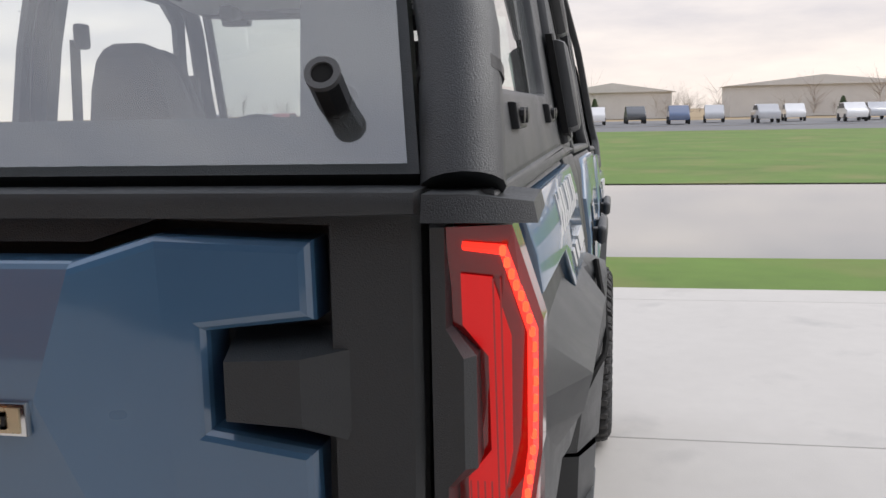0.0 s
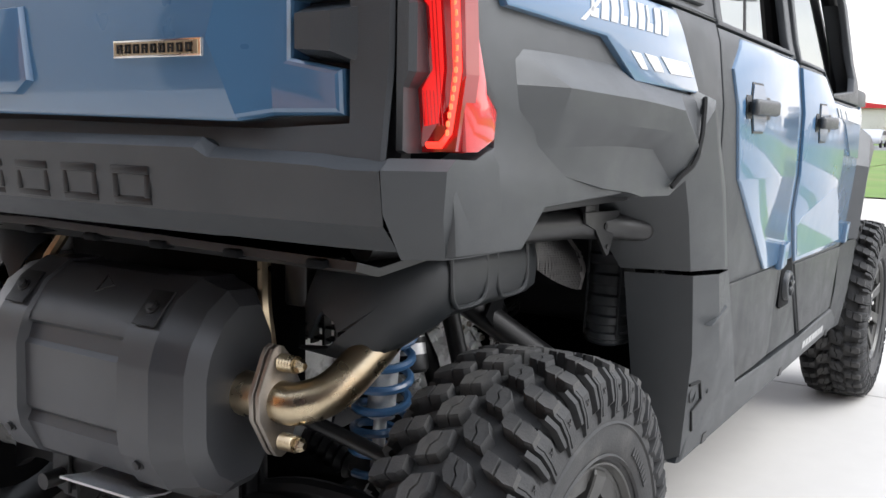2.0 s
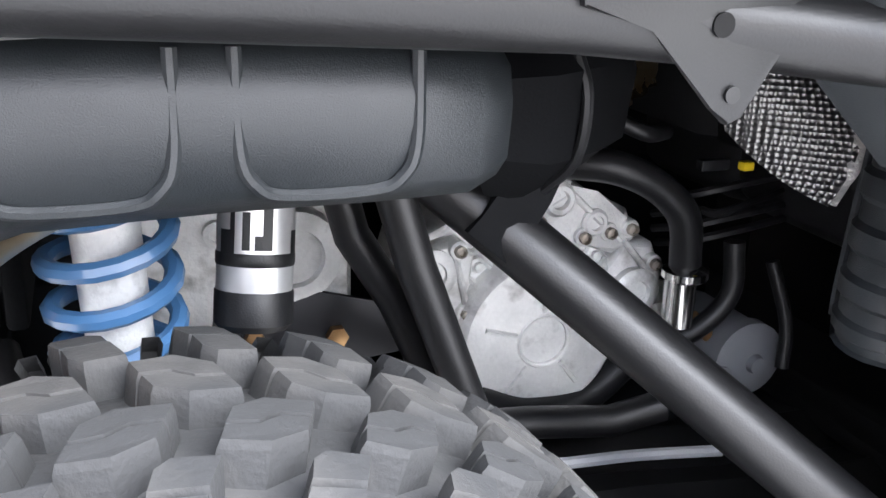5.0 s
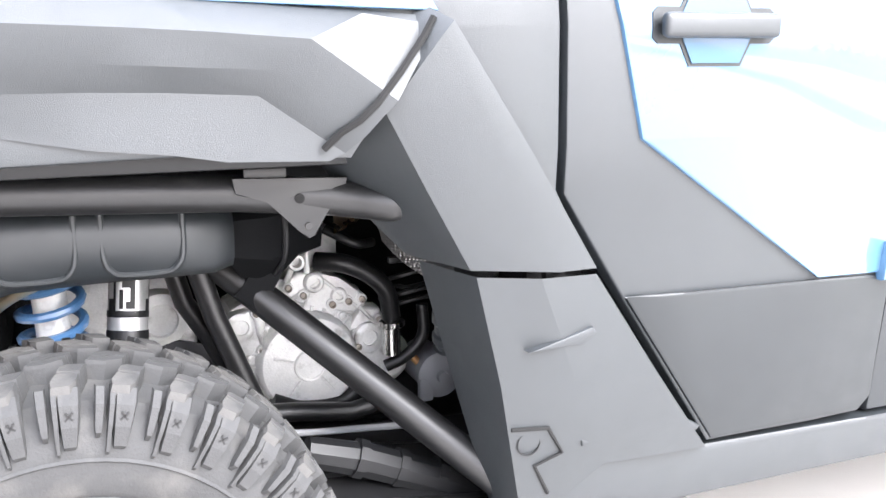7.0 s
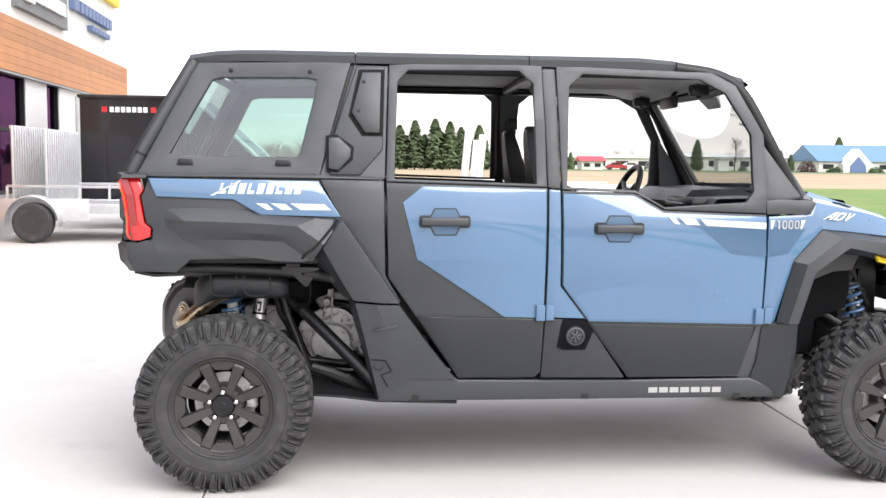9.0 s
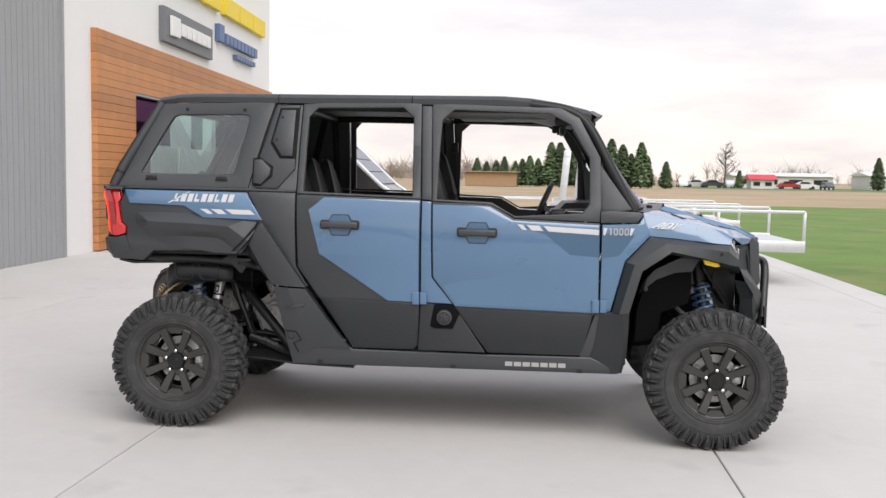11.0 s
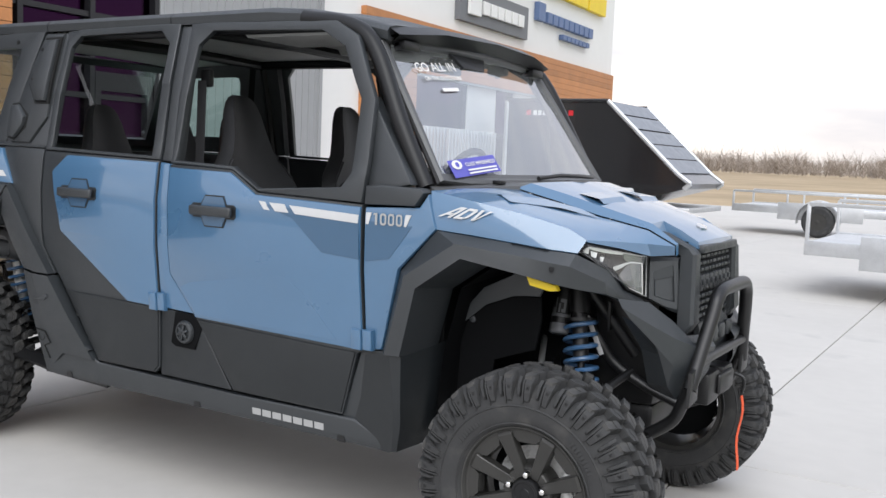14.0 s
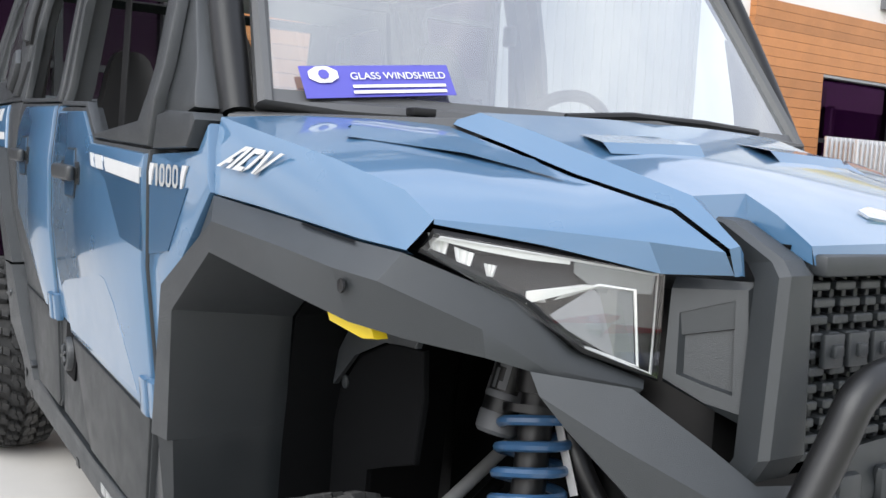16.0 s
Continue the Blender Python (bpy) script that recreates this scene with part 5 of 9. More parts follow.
    # under-tray below the bumper
    rows = [[(-.385, -.66, .932), (-.39, 0, .945), (-.385, .66, .932)], [(-.31, -.64, .914), (-.31, 0, .918), (-.31, .64, .914)], [(.30, -.55, .93), (.30, 0, .93), (.30, .55, .93)]]
    part("under_tray", thicken(loft(bmesh.new(), rows), .012), STEEL, car, "black steel tray under the cargo box")
    for k in range(9):
        bm = bmesh.new()
        box(bm, (-.375, -.60 + k * .15, .926), (.05, .03, .012), .004)
        part("tray_rib", bm, WELL, car)


rear_end()


# -- front end
def front_end():
    def mirror_row(r):
        return [(x, -y, z) for x, y, z in r] + [(x, y, z) for x, y, z in reversed(r[:-1])]

    bm = bmesh.new()
    loft(bm, [mirror_row(r) for r in (
        [(2.690, .400, 1.270), (2.725, .362, 1.288), (2.745, .19, 1.293), (2.755, 0, 1.295)],
        [(2.830, .375, 1.234), (2.840, .332, 1.258), (2.845, .19, 1.266), (2.850, 0, 1.268)],
        [(2.962, .350, 1.197), (2.968, .312, 1.222), (2.970, .19, 1.231), (2.975, 0, 1.233)],
        [(3.135, .317, 1.159), (3.137, .290, 1.176), (3.140, .19, 1.182), (3.140, 0, 1.186)])])
    loft(bm, [mirror_row(r) for r in (
        [(3.140, .19, 1.182), (3.140, 0, 1.186)],
        [(3.205, .200, 1.156), (3.212, 0, 1.160)],
        [(3.268, .210, 1.122), (3.284, 0, 1.128)],
        [(3.274, .209, 1.098), (3.290, 0, 1.102)])])
    for s in (-1, 1):
        loft(bm, [[(x, s * y, z) for x, y, z in r] for r in (
            [(3.135, .317, 1.159), (3.137, .290, 1.176), (3.139, .275, 1.170)],
            [(3.226, .312, 1.114), (3.230, .298, 1.118), (3.228, .288, 1.108)],
            [(3.224, .296, 1.078), (3.228, .286, 1.080), (3.226, .280, 1.078)])])
        loft(bm, [[(3.137, s * .290, 1.176), (3.140, s * .19, 1.182)], [(3.152, s * .284, 1.142), (3.156, s * .198, 1.142)]])
        loft(bm, [[(3.140, s * .19, 1.182), (3.205, s * .200, 1.156), (3.268, s * .210, 1.122)], [(3.150, s * .198, 1.140), (3.210, s * .206, 1.118), (3.272, s * .210, 1.098)]])
    bmesh.ops.remove_doubles(bm, verts=bm.verts, dist=1e-4)
    hood = part("hood", bm, BLUE, car, "glossy blue sculpted hood with a raised centre", smooth=18)
    for s in (-1, 1):
        bm = bmesh.new()
        top = [[(2.690, .408, 1.266), (2.665, .50, 1.268), (2.618, .63, 1.266), (2.564, .745, 1.257)],
               [(2.830, .383, 1.230), (2.790, .49, 1.240), (2.735, .62, 1.246), (2.700, .722, 1.232)],
               [(2.962, .358, 1.193), (2.930, .46, 1.204), (2.880, .60, 1.214), (2.860, .685, 1.201)],
               [(3.135, .325, 1.155), (3.080, .42, 1.162), (3.020, .55, 1.170), (2.996, .650, 1.166)],
               [(3.226, .319, 1.110), (3.155, .380, 1.116), (3.100, .51, 1.126), (3.057, .642, 1.134)],
               [(3.218, .290, 1.079), (3.165, .365, 1.076), (3.107, .505, 1.106), (3.059, .643, 1.128)]]
        loft(bm, [[(x, s * y, z) for x, y, z in r] for r in top])
        flank = [[(2.564, .745, 1.257), (2.700, .722, 1.232), (2.860, .685, 1.201), (2.996, .650, 1.166), (3.057, .642, 1.134)],
                 [(2.574, .758, 1.205), (2.700, .742, 1.190), (2.860, .706, 1.158), (2.985, .672, 1.130), (3.050, .656, 1.114)],
                 [(2.600, .765, 1.137), (2.720, .742, 1.127), (2.860, .712, 1.112), (2.960, .692, 1.101), (3.042, .670, 1.095)],
                 [(2.600, .750, 1.128), (2.720, .728, 1.118), (2.860, .700, 1.102), (2.960, .680, 1.091), (3.036, .655, 1.088)]]
        loft(bm, [[(x, s * y, z) for x, y, z in r] for r in flank])
        bmesh.ops.remove_doubles(bm, verts=bm.verts, dist=1e-4)
        part("hood_side", bm, BLUE, hood, "glossy blue hood shoulder", smooth=32)
        # stepped feature on the shoulder
        bm = bmesh.new()
        loft(bm, [[(x, s * y, z) for x, y, z in r] for r in (
            [(2.700, .600, 1.2475), (2.800, .470, 1.2375), (2.905, .400, 1.2125)],
            [(2.735, .600, 1.2525), (2.830, .470, 1.2425), (2.930, .400, 1.2145)],
            [(2.790, .635, 1.2335), (2.900, .500, 1.2180), (3.000, .400, 1.1880)])])
        part("hood_step", bm, BLUE, hood, "stepped blue crease on the shoulder", smooth=10)
    # two sunken scoops in the hood
    for s in (-1, 1):
        bm = loft(bmesh.new(), [[(2.86, s * .10, 1.2645), (2.86, s * .26, 1.2595)], [(2.950, s * .085, 1.252), (2.945, s * .285, 1.246)], [(2.968, s * .09, 1.2335), (2.960, s * .28, 1.2295)]])
        part("hood_scoop", bm, BLUE, hood, "forward-facing blue hood scoop", smooth=10)
    bm = bmesh.new()
    lathe(bm, [(.028, 0), (.028, .004), (.02, .006)], 6, Matrix.Translation((3.215, 0, 1.159)) @ Matrix.Rotation(radians(27), 4, "Y") @ Matrix.Diagonal((.7, 1.4, 1, 1)))
    part("hood_badge", bm, CHROME, hood, "small bright hood badge")
    # hatch line between hood and windscreen
    bm = bmesh.new()
    rows = [[(2.52, -.700, 1.270), (2.580, -.40, 1.280), (2.600, 0, 1.284), (2.580, .40, 1.280), (2.52, .700, 1.270)],
            [(2.566, -.735, 1.262), (2.695, -.41, 1.276), (2.765, 0, 1.298), (2.695, .41, 1.276), (2.566, .735, 1.262)],
            [(2.570, -.742, 1.225), (2.705, -.41, 1.250), (2.775, 0, 1.274), (2.705, .41, 1.250), (2.570, .742, 1.225)]]
    part("cowl", loft(bm, rows), COWL, car, "black cowl below the windscreen")
    for y in (-.42, .18):
        bm = bmesh.new()
        box(bm, (2.632, y, 1.286), (.03, .045, .014), .003)
        part("cowl_clip", bm, BLACK_S, car)
    # wiper
    bm = bmesh.new()
    tube(bm, [(2.625, -.10, 1.300), (2.640, .05, 1.312), (2.640, .25, 1.310), (2.61, .45, 1.304)], .008, 8)
    part("wiper", bm, BLACK_S, car, "black windscreen wiper at rest")
    # windscreen
    def ws(u, v):
        return Vector((2.545 - .300 * v, u * (.668 - .072 * v), 1.288 + .462 * v))
    bm = bmesh.new()
    loft(bm, [[ws(u, v) + Vector((.06 * (1 - u * u), 0, 0)) for u in np.linspace(-.985, .985, 9)] for v in (0.0, .5, 1.0)])
    screen = part("windscreen", bm, GLASS_SCREEN, car, "clear glass windscreen")
    screen.visible_shadow = False
    bm = bmesh.new()
    def wsb(u, v, d=0.0):
        return ws(u, v) + Vector((.06 * (1 - u * u) + d, 0, d * .6))
    us = np.linspace(-1, 1, 11)
    tube(bm, [wsb(u, -.015) for u in us] + [wsb(u, 1.02) for u in us[::-1]], .017, 8, closed=True)
    part("windscreen_gasket", bm, COWL, screen, "black rubber windscreen gasket")
    bm = loft(bmesh.new(), [[wsb(u, v, .003) for u in us] for v in (-.02, .022, .045)])
    part("windscreen_band", bm, COWL, screen, "fine-grained black band along the glass foot")
    wm = Matrix((( 0, -.545, .84, 0), (1, 0, 0, 0), (0, .84, .545, 0), (0, 0, 0, 1)))
    # sticker inside the lower corner of the glass
    def on_glass(u, v, d=.004):
        return Matrix.Translation(ws(u, v) + Vector((.06 * (1 - u * u) + d, 0, d * .6))) @ Matrix.Rotation(math.atan(.18 * u), 4, "Z") @ wm @ Matrix.Rotation(radians(4 - 4 * u), 4, "Z")
    st = part("sticker", prism(bmesh.new(), [(-.142, -.033), (.142, -.033), (.142, .033), (-.142, .033)], on_glass(-.70, .095, .010), .001), PURPLE, car, "violet-blue sticker on the windscreen", smooth=0)
    part("lettering", text_bm("GLASS WINDSHIELD", .0205, on_glass(-.645, .118, .013), .0005), WALL_WHITE, st, "white sticker lettering", smooth=0)
    for k in range(2):
        part("text_line", prism(bmesh.new(), [(-.09, -.003), (.09, -.003), (.09, .003), (-.09, .003)], on_glass(-.645, .080 - .022 * k, .013), .0005), WALL_WHITE, st, smooth=0)
    bm = bmesh.new()
    prism(bm, [(.026 * math.cos(a) * 1.1, .018 * math.sin(a)) for a in np.linspace(0, math.tau, 9)[:-1] + .39], on_glass(-.855, .095, .014), .0005)
    part("sticker_mark", bm, WALL_WHITE, st, smooth=0)
    bm = bmesh.new()
    prism(bm, [(.010 * math.cos(a), .010 * math.sin(a)) for a in np.linspace(0, math.tau, 9)[:-1]], on_glass(-.855, .095, .0155), .0005)
    part("sticker_mark", bm, PURPLE, st, smooth=0)
    part("slogan", text_bm("GO ALL IN", .052, on_glass(-.63, .845, .005), .0004), WALL_WHITE, car, "white slogan film on the glass", smooth=0)
    part("slogan", text_bm("ON THE OUTDOORS", .024, on_glass(-.60, .765, .005), .0004), WALL_WHITE, car, "white slogan film on the glass", smooth=0)
    part("slogan_mark", prism(bmesh.new(), [(-.05, -.007), (.05, -.007), (.05, .007), (-.05, .007)], on_glass(-.58, .68, .005), .0005), WALL_WHITE, car, "white block mark on the glass", smooth=0)
    # sun visor lip, brackets and a trapezoid hatch under the roof edge
    rows = [[(2.27, -.60, 1.800), (2.30, -.35, 1.826), (2.31, 0, 1.832), (2.30, .35, 1.826), (2.27, .60, 1.800)],
            [(2.315, -.59, 1.772), (2.36, -.35, 1.798), (2.375, 0, 1.806), (2.36, .35, 1.798), (2.315, .59, 1.772)],
            [(2.28, -.58, 1.752), (2.31, -.35, 1.765), (2.32, 0, 1.770), (2.31, .35, 1.765), (2.28, .58, 1.752)]]
    part("roof_visor", loft(bmesh.new(), rows), BLACK_S, car, "black visor lip at the roof front")
    for y in (-.50, .50):
        bm = bmesh.new()
        box(bm, (2.285, y, 1.742), (.05, .10, .035), .008)
        rod(bm, (2.27, y - .05, 1.755), (2.27, y + .05, 1.755), .016, 10)
        part("windscreen_hinge", bm, BLACK_S, car, "black windscreen hinge")
    part("mirror_bracket", prism(bmesh.new(), [(-.13, .0), (.13, .0), (.08, -.06), (-.08, -.06)], Matrix.Translation((2.30, -.12, 1.742)) @ wm, .012, .004), BLACK_S, car, "black trapezoid mirror bracket behind glass")
    for s in (-1, 1):
        def c(x, y, z):
            return (x, s * y, z)
        # front roof posts
        bm = bmesh.new()
        tube(bm, smooth_path([c(2.515, .700, 1.262), c(2.40, .690, 1.47), c(2.265, .655, 1.715), c(2.15, .645, 1.800), c(1.95, .650, 1.832)], 6), .030, 14)
        part("front_post", bm, BLACK_S, car, "smooth black front roof post")
        bm = panel_bm([(2.300, 1.555), (2.336, 1.24), (2.500, 1.272), (2.495, 1.285)], s, -.02, .05, .006)
        part("post_cover", bm, BLACK, car, "textured black triangular post cover")
        bm = panel_bm([(2.336, 1.20), (2.336, 1.262), (2.39, 1.268), (2.545, 1.262), (2.562, 1.250), (2.532, 1.206)], s, -.004, .05, .006)
        part("cowl_side", bm, BLACK, car, "textured black cowl side")
        # wing, turning in towards the nose
        def taper(bm):
            for v in bm.verts:
                v.co.y -= s * .10 * max(0.0, v.co.x - 2.345)
            return bm
        bm = panel_bm([(2.345, 1.192), (2.540, 1.202), (2.566, 1.245), (2.580, 1.200), (2.602, 1.138), (2.472, 1.000), (2.405, 0.725), (2.347, 0.714)], s, -.003, .02, .005)
        wing = part("wing", taper(bm), BLUE, car, "glossy blue front wing")
        # graphics on the wing
        bm = panel_bm([(2.352, 1.148), (2.52, 1.140), (2.44, 1.03), (2.352, 1.015)], s, -.001, .003, 0)
        part("graphic", taper(bm), BLUE_DARK, wing, "darker blue graphic")
        part("number_bar", taper(panel_bm([(2.352, 1.176), (2.372, 1.176), (2.362, 1.138), (2.352, 1.138)], s, .0005, .003, 0)), WHITE_FILM, wing, "pale grey block before the number")
        part("number_bar", taper(panel_bm([(2.496, 1.176), (2.516, 1.176), (2.500, 1.138), (2.492, 1.138)], s, .0005, .003, 0)), WHITE_FILM, wing)
        for k in range(4):
            x0 = (2.376 + .029 * k) if s < 0 else (2.376 + .029 * (3 - k))
            m = Matrix(((-s, 0, 0, x0 + .012), (0, 0, s, s * (side_y(1.155) + .0010)), (0, 1, 0, 1.157), (0, 0, 0, 1)))
            bm = bmesh.new()
            if k == 0:
                prism(bm, [(-.001, -.019), (.007, -.019), (.007, .019), (-.004, .019), (-.009, .013), (-.001, .013)], m, .0008)
            else:
                ring = [(-.006, -.019), (.006, -.019), (.0115, -.013), (.0115, .013), (.006, .019), (-.006, .019), (-.0115, .013), (-.0115, -.013)]
                loft(bm, [[m @ Vector((x * f, y * g, .0008)) for x, y in ring] for f, g in ((1.0, 1.0), (.48, .66))], closed=True)
            part("digit", taper(bm), GREY_FILM, wing, "pale grey numeral", smooth=0)
        # three slanted letters: ADV
        def on_flank(u, v):
            """u forward 0..1 along the mark, v up 0..1."""
            x, z = 2.604 + .134 * u + (.056 - .017 * u) * v, 1.180 - .010 * u + .033 * v
            y = np.interp(z, [1.137 - .075 * (x - 2.6), 1.205 - .12 * (x - 2.574), 1.257 - .184 * (x - 2.564)], [.765 - .19 * (x - 2.6), .758 - .145 * (x - 2.574), .745 - .169 * (x - 2.564)])
            return Vector((x, s * (y + .0070), z))
        letters = (((0, 0), (.085, 0), (.19, 1), (.12, 1)), ((.167, .78), (.22, .78), (.22, 1), (.19, 1)), ((.22, 0), (.30, 0), (.30, 1), (.22, 1)), ((.108, .22), (.22, .22), (.22, .42), (.129, .42)),
                   ((.36, 0), (.44, 0), (.44, 1), (.36, 1)), ((.44, .8), (.58, .8), (.58, 1), (.44, 1)), ((.44, 0), (.58, 0), (.58, .2), (.44, .2)), ((.58, 0), (.66, .2), (.66, .8), (.58, 1)),
                   ((.70, 1), (.785, 1), (.86, .22), (.84, 0), (.80, 0)), ((.84, 0), (.87, 0), (1, 1), (.915, 1), (.86, .22)))
        for q in letters:
            bm = bmesh.new()
            bm.faces.new([bm.verts.new(on_flank(u, v)) for u, v in q])
            part("name_mark", thicken(bm, .0015), WHITE_FILM, wing, "pale grey slanted letter stroke", smooth=0)
        # wheel arch flare
        rows = [[(2.412, .765, .72), (2.474, .768, .995), (2.604, .767, 1.134), (2.84, .717, 1.111), (2.96, .693, 1.097), (3.038, .672, 1.091), (3.096, .538, 1.036), (3.113, .460, .974), (3.145, .362, .934)],
                [(2.448, .812, .72), (2.520, .822, .985), (2.685, .796, 1.100), (2.87, .758, 1.080), (2.97, .735, 1.066), (3.030, .702, 1.056), (3.105, .595, 1.005), (3.124, .510, .955), (3.155, .372, .925)],
                [(2.500, .800, .72), (2.560, .815, .950), (2.715, .808, 1.058), (2.90, .755, 1.022), (2.99, .718, 1.000), (3.040, .665, .985), (3.108, .590, .970), (3.128, .490, .940), (3.150, .380, .914)],
                [(2.520, .60, .72), (2.585, .62, .935), (2.730, .630, 1.030), (2.90, .600, 1.000), (2.98, .570, .980), (3.015, .530, .965), (3.065, .480, .950), (3.090, .420, .925), (3.110, .330, .905)]]
        flare = part("front_flare", loft(bmesh.new(), [[c(*q) for q in r] for r in rows]), BLACK, car, "textured black front wheel arch flare", smooth=26)
        e0, e1 = [Vector(c(*q)) for q in rows[0][3:5]], [Vector(c(*q)) for q in rows[1][3:5]]
        lift = Vector((0, s * .0025, .0025))
        # proud near-black strip that paints the slot's shade
        bm = loft(bmesh.new(), [[e0[0].lerp(e0[1], f).lerp(e1[0].lerp(e1[1], f), d) + lift for f in (.02, .35, .70, 1.0)] for d in (.04, .13)])
        part("flare_slot", bm, WELL, flare, "dark strip for the shade of a slot under the hood edge")
        bm = bmesh.new()
        lathe(bm, [(.009, 0), (.009, .003), (.004, .004)], 10, Matrix.Translation(c(2.985, .726, 1.045)) @ Matrix.Rotation(radians(-90 * s), 4, "X"))
        part("bolt", bm, BLACK_S, flare)
        # lower part of the arch
        rows = [[c(2.345, .770, .700), c(2.33, .766, .55), c(2.305, .760, .475), c(2.41, .755, .384)],
                [c(2.412, .790, .718), c(2.43, .785, .60), c(2.44, .775, .48), c(2.445, .760, .384)],
                [c(2.465, .805, .718), c(2.475, .795, .60), c(2.475, .780, .48), c(2.46, .765, .39)],
                [c(2.500, .79, .718), c(2.50, .785, .60), c(2.495, .77, .48), c(2.475, .755, .39)],
                [c(2.55, .42, .76), c(2.545, .42, .60), c(2.53, .42, .48), c(2.50, .42, .39)]]
        part("front_rocker_end", loft(bmesh.new(), rows), BLACK_D, car, "textured black rocker end behind the front wheel", smooth=20)
        # inner wheel well: black plastic, darkened further to hold the shade in there
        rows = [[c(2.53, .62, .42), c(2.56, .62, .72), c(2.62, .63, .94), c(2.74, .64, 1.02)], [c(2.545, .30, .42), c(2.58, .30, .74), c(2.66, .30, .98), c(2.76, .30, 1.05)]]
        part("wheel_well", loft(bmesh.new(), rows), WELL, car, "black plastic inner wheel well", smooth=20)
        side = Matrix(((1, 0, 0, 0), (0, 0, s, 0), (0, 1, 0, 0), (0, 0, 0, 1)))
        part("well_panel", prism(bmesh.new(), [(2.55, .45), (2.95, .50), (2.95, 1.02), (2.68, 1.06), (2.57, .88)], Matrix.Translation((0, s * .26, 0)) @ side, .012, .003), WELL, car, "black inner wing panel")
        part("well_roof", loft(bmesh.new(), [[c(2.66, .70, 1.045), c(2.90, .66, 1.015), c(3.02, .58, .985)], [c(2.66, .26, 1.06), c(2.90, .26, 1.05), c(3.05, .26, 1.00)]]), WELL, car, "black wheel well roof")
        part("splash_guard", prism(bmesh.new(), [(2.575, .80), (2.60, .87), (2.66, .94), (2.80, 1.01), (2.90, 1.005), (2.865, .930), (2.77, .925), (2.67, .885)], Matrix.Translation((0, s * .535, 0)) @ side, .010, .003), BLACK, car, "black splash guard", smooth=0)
        lin = part("arch_liner", prism(bmesh.new(), [(2.572, .79), (2.66, .880), (2.76, .920), (2.862, .926), (2.868, .85), (2.850, .75), (2.70, .70), (2.69, .55), (2.56, .52)], Matrix.Translation((0, s * .520, 0)) @ side, .010, .003), WELL, car, "moulded arch liner, colour darkened for shade", smooth=0)
        bm = bmesh.new()
        lathe(bm, [(.012, 0), (.012, .003), (.006, .005)], 12, Matrix.Translation(c(2.615, .531, .825)) @ Matrix.Rotation(radians(-90 * s), 4, "X"))
        part("bolt", bm, BLACK, lin)
        # yellow reflector under the flare
        bm = bmesh.new()
        prism(bm, [(2.892, 1.018), (2.904, .990), (2.964, .976), (2.988, .979), (2.980, .996)], Matrix(((1, 0, 0, 0), (0, 0, s, s * .698), (0, 1, 0, -.004), (0, 0, 0, 1))), .02, .004)
        for v in bm.verts:
            v.co.y -= s * max(0, v.co.x - 2.86) * .30
        part("reflector", bm, YELLOW, flare, "bright yellow side reflector")
        # head lamp
        H1, H2, H3, H4 = Vector(c(3.052, .640, 1.117)), Vector(c(3.140, .340, 1.074)), Vector(c(3.152, .352, .938)), Vector(c(3.120, .450, .975))
        H5, H6 = Vector(c(3.036, .648, 1.096)), Vector(c(3.098, .530, 1.038))
        bm = bmesh.new()
        n_out = Vector((.94, s * .32, .08)).normalized()
        ring = [H1, H2, H3, H4, H6, H5]
        loft(bm, [[p - n_out * .05 for p in ring], [p - n_out * .006 for p in ring]], closed=True, caps=True)
        lamp = part("headlamp", bm, BLACK_S, car, "angular clear headlamp in a black housing", smooth=0)
        bm = bmesh.new()
        tube(bm, [p + n_out * .003 for p in ring], .006, 6, closed=True)
        part("lamp_trim", bm, BLACK_S, lamp)
        def hp(a, b):
            """Point of the lamp face: a along from the outer tip, b down."""
            top, low = H1.lerp(H2, a), (H5.lerp(H6, a / .55) if a < .55 else H6.lerp(H3, (a - .55) / .45) if a > .55 else H6)
            return top.lerp(low, b) + n_out * .001
        def at(p, q, r, d=.004):
            """Point of the lamp face from three weights on its corners."""
            return p.lerp(q, r) + n_out * d
        bezel = [at(H1, H2, .02), at(H1, H2, .60), at(H1, H2, .80), at(H1, H2, .97)]
        low = [at(H1, H5, .45), at(H1, H2, .60) - Vector((0, 0, .020)), at(H1, H2, .72) - Vector((0, 0, .040)), at(H1, H2, .96) - Vector((0, 0, .030))]
        part("lamp_reflector", thicken(loft(bmesh.new(), [bezel[1:], low[1:]]), .003), LAMP_GREY, lamp, "smoky grey reflector", smooth=0)
        strip = [H1.lerp(H2, f) + n_out * .005 for f in (.015, .20, .40, .58)]
        part("lamp_reflector", thicken(loft(bmesh.new(), [strip, [q - Vector((0, 0, d)) for q, d in zip(strip, (.008, .012, .013, .010))]]), .002), LAMP_WHITE, lamp, "bright tapering reflector strip", smooth=0)
        bm = bmesh.new()
        mid = sum(ring, Vector()) / 6
        tube(bm, [q.lerp(mid, .05) + n_out * .005 for q in ring], .0030, 6, closed=True)
        part("lamp_rim", bm, LAMP_WHITE, lamp, "fine bright rim line")
        for k, (a0, a1) in enumerate(((.05, .20), (.24, .38), (.46, .54))):
            bm = bmesh.new()
            top0, top1 = H5.lerp(H6, a0 * 1.3) + Vector((0, 0, .024 - .002 * k)), H5.lerp(H6, a1 * 1.3) + Vector((0, 0, .028 - .002 * k))
            low0, low1 = H5.lerp(H6, a0 * 1.3 + .03) + Vector((0, 0, .006)), H5.lerp(H6, a1 * 1.3 - .03) + Vector((0, 0, .008))
            n = 5
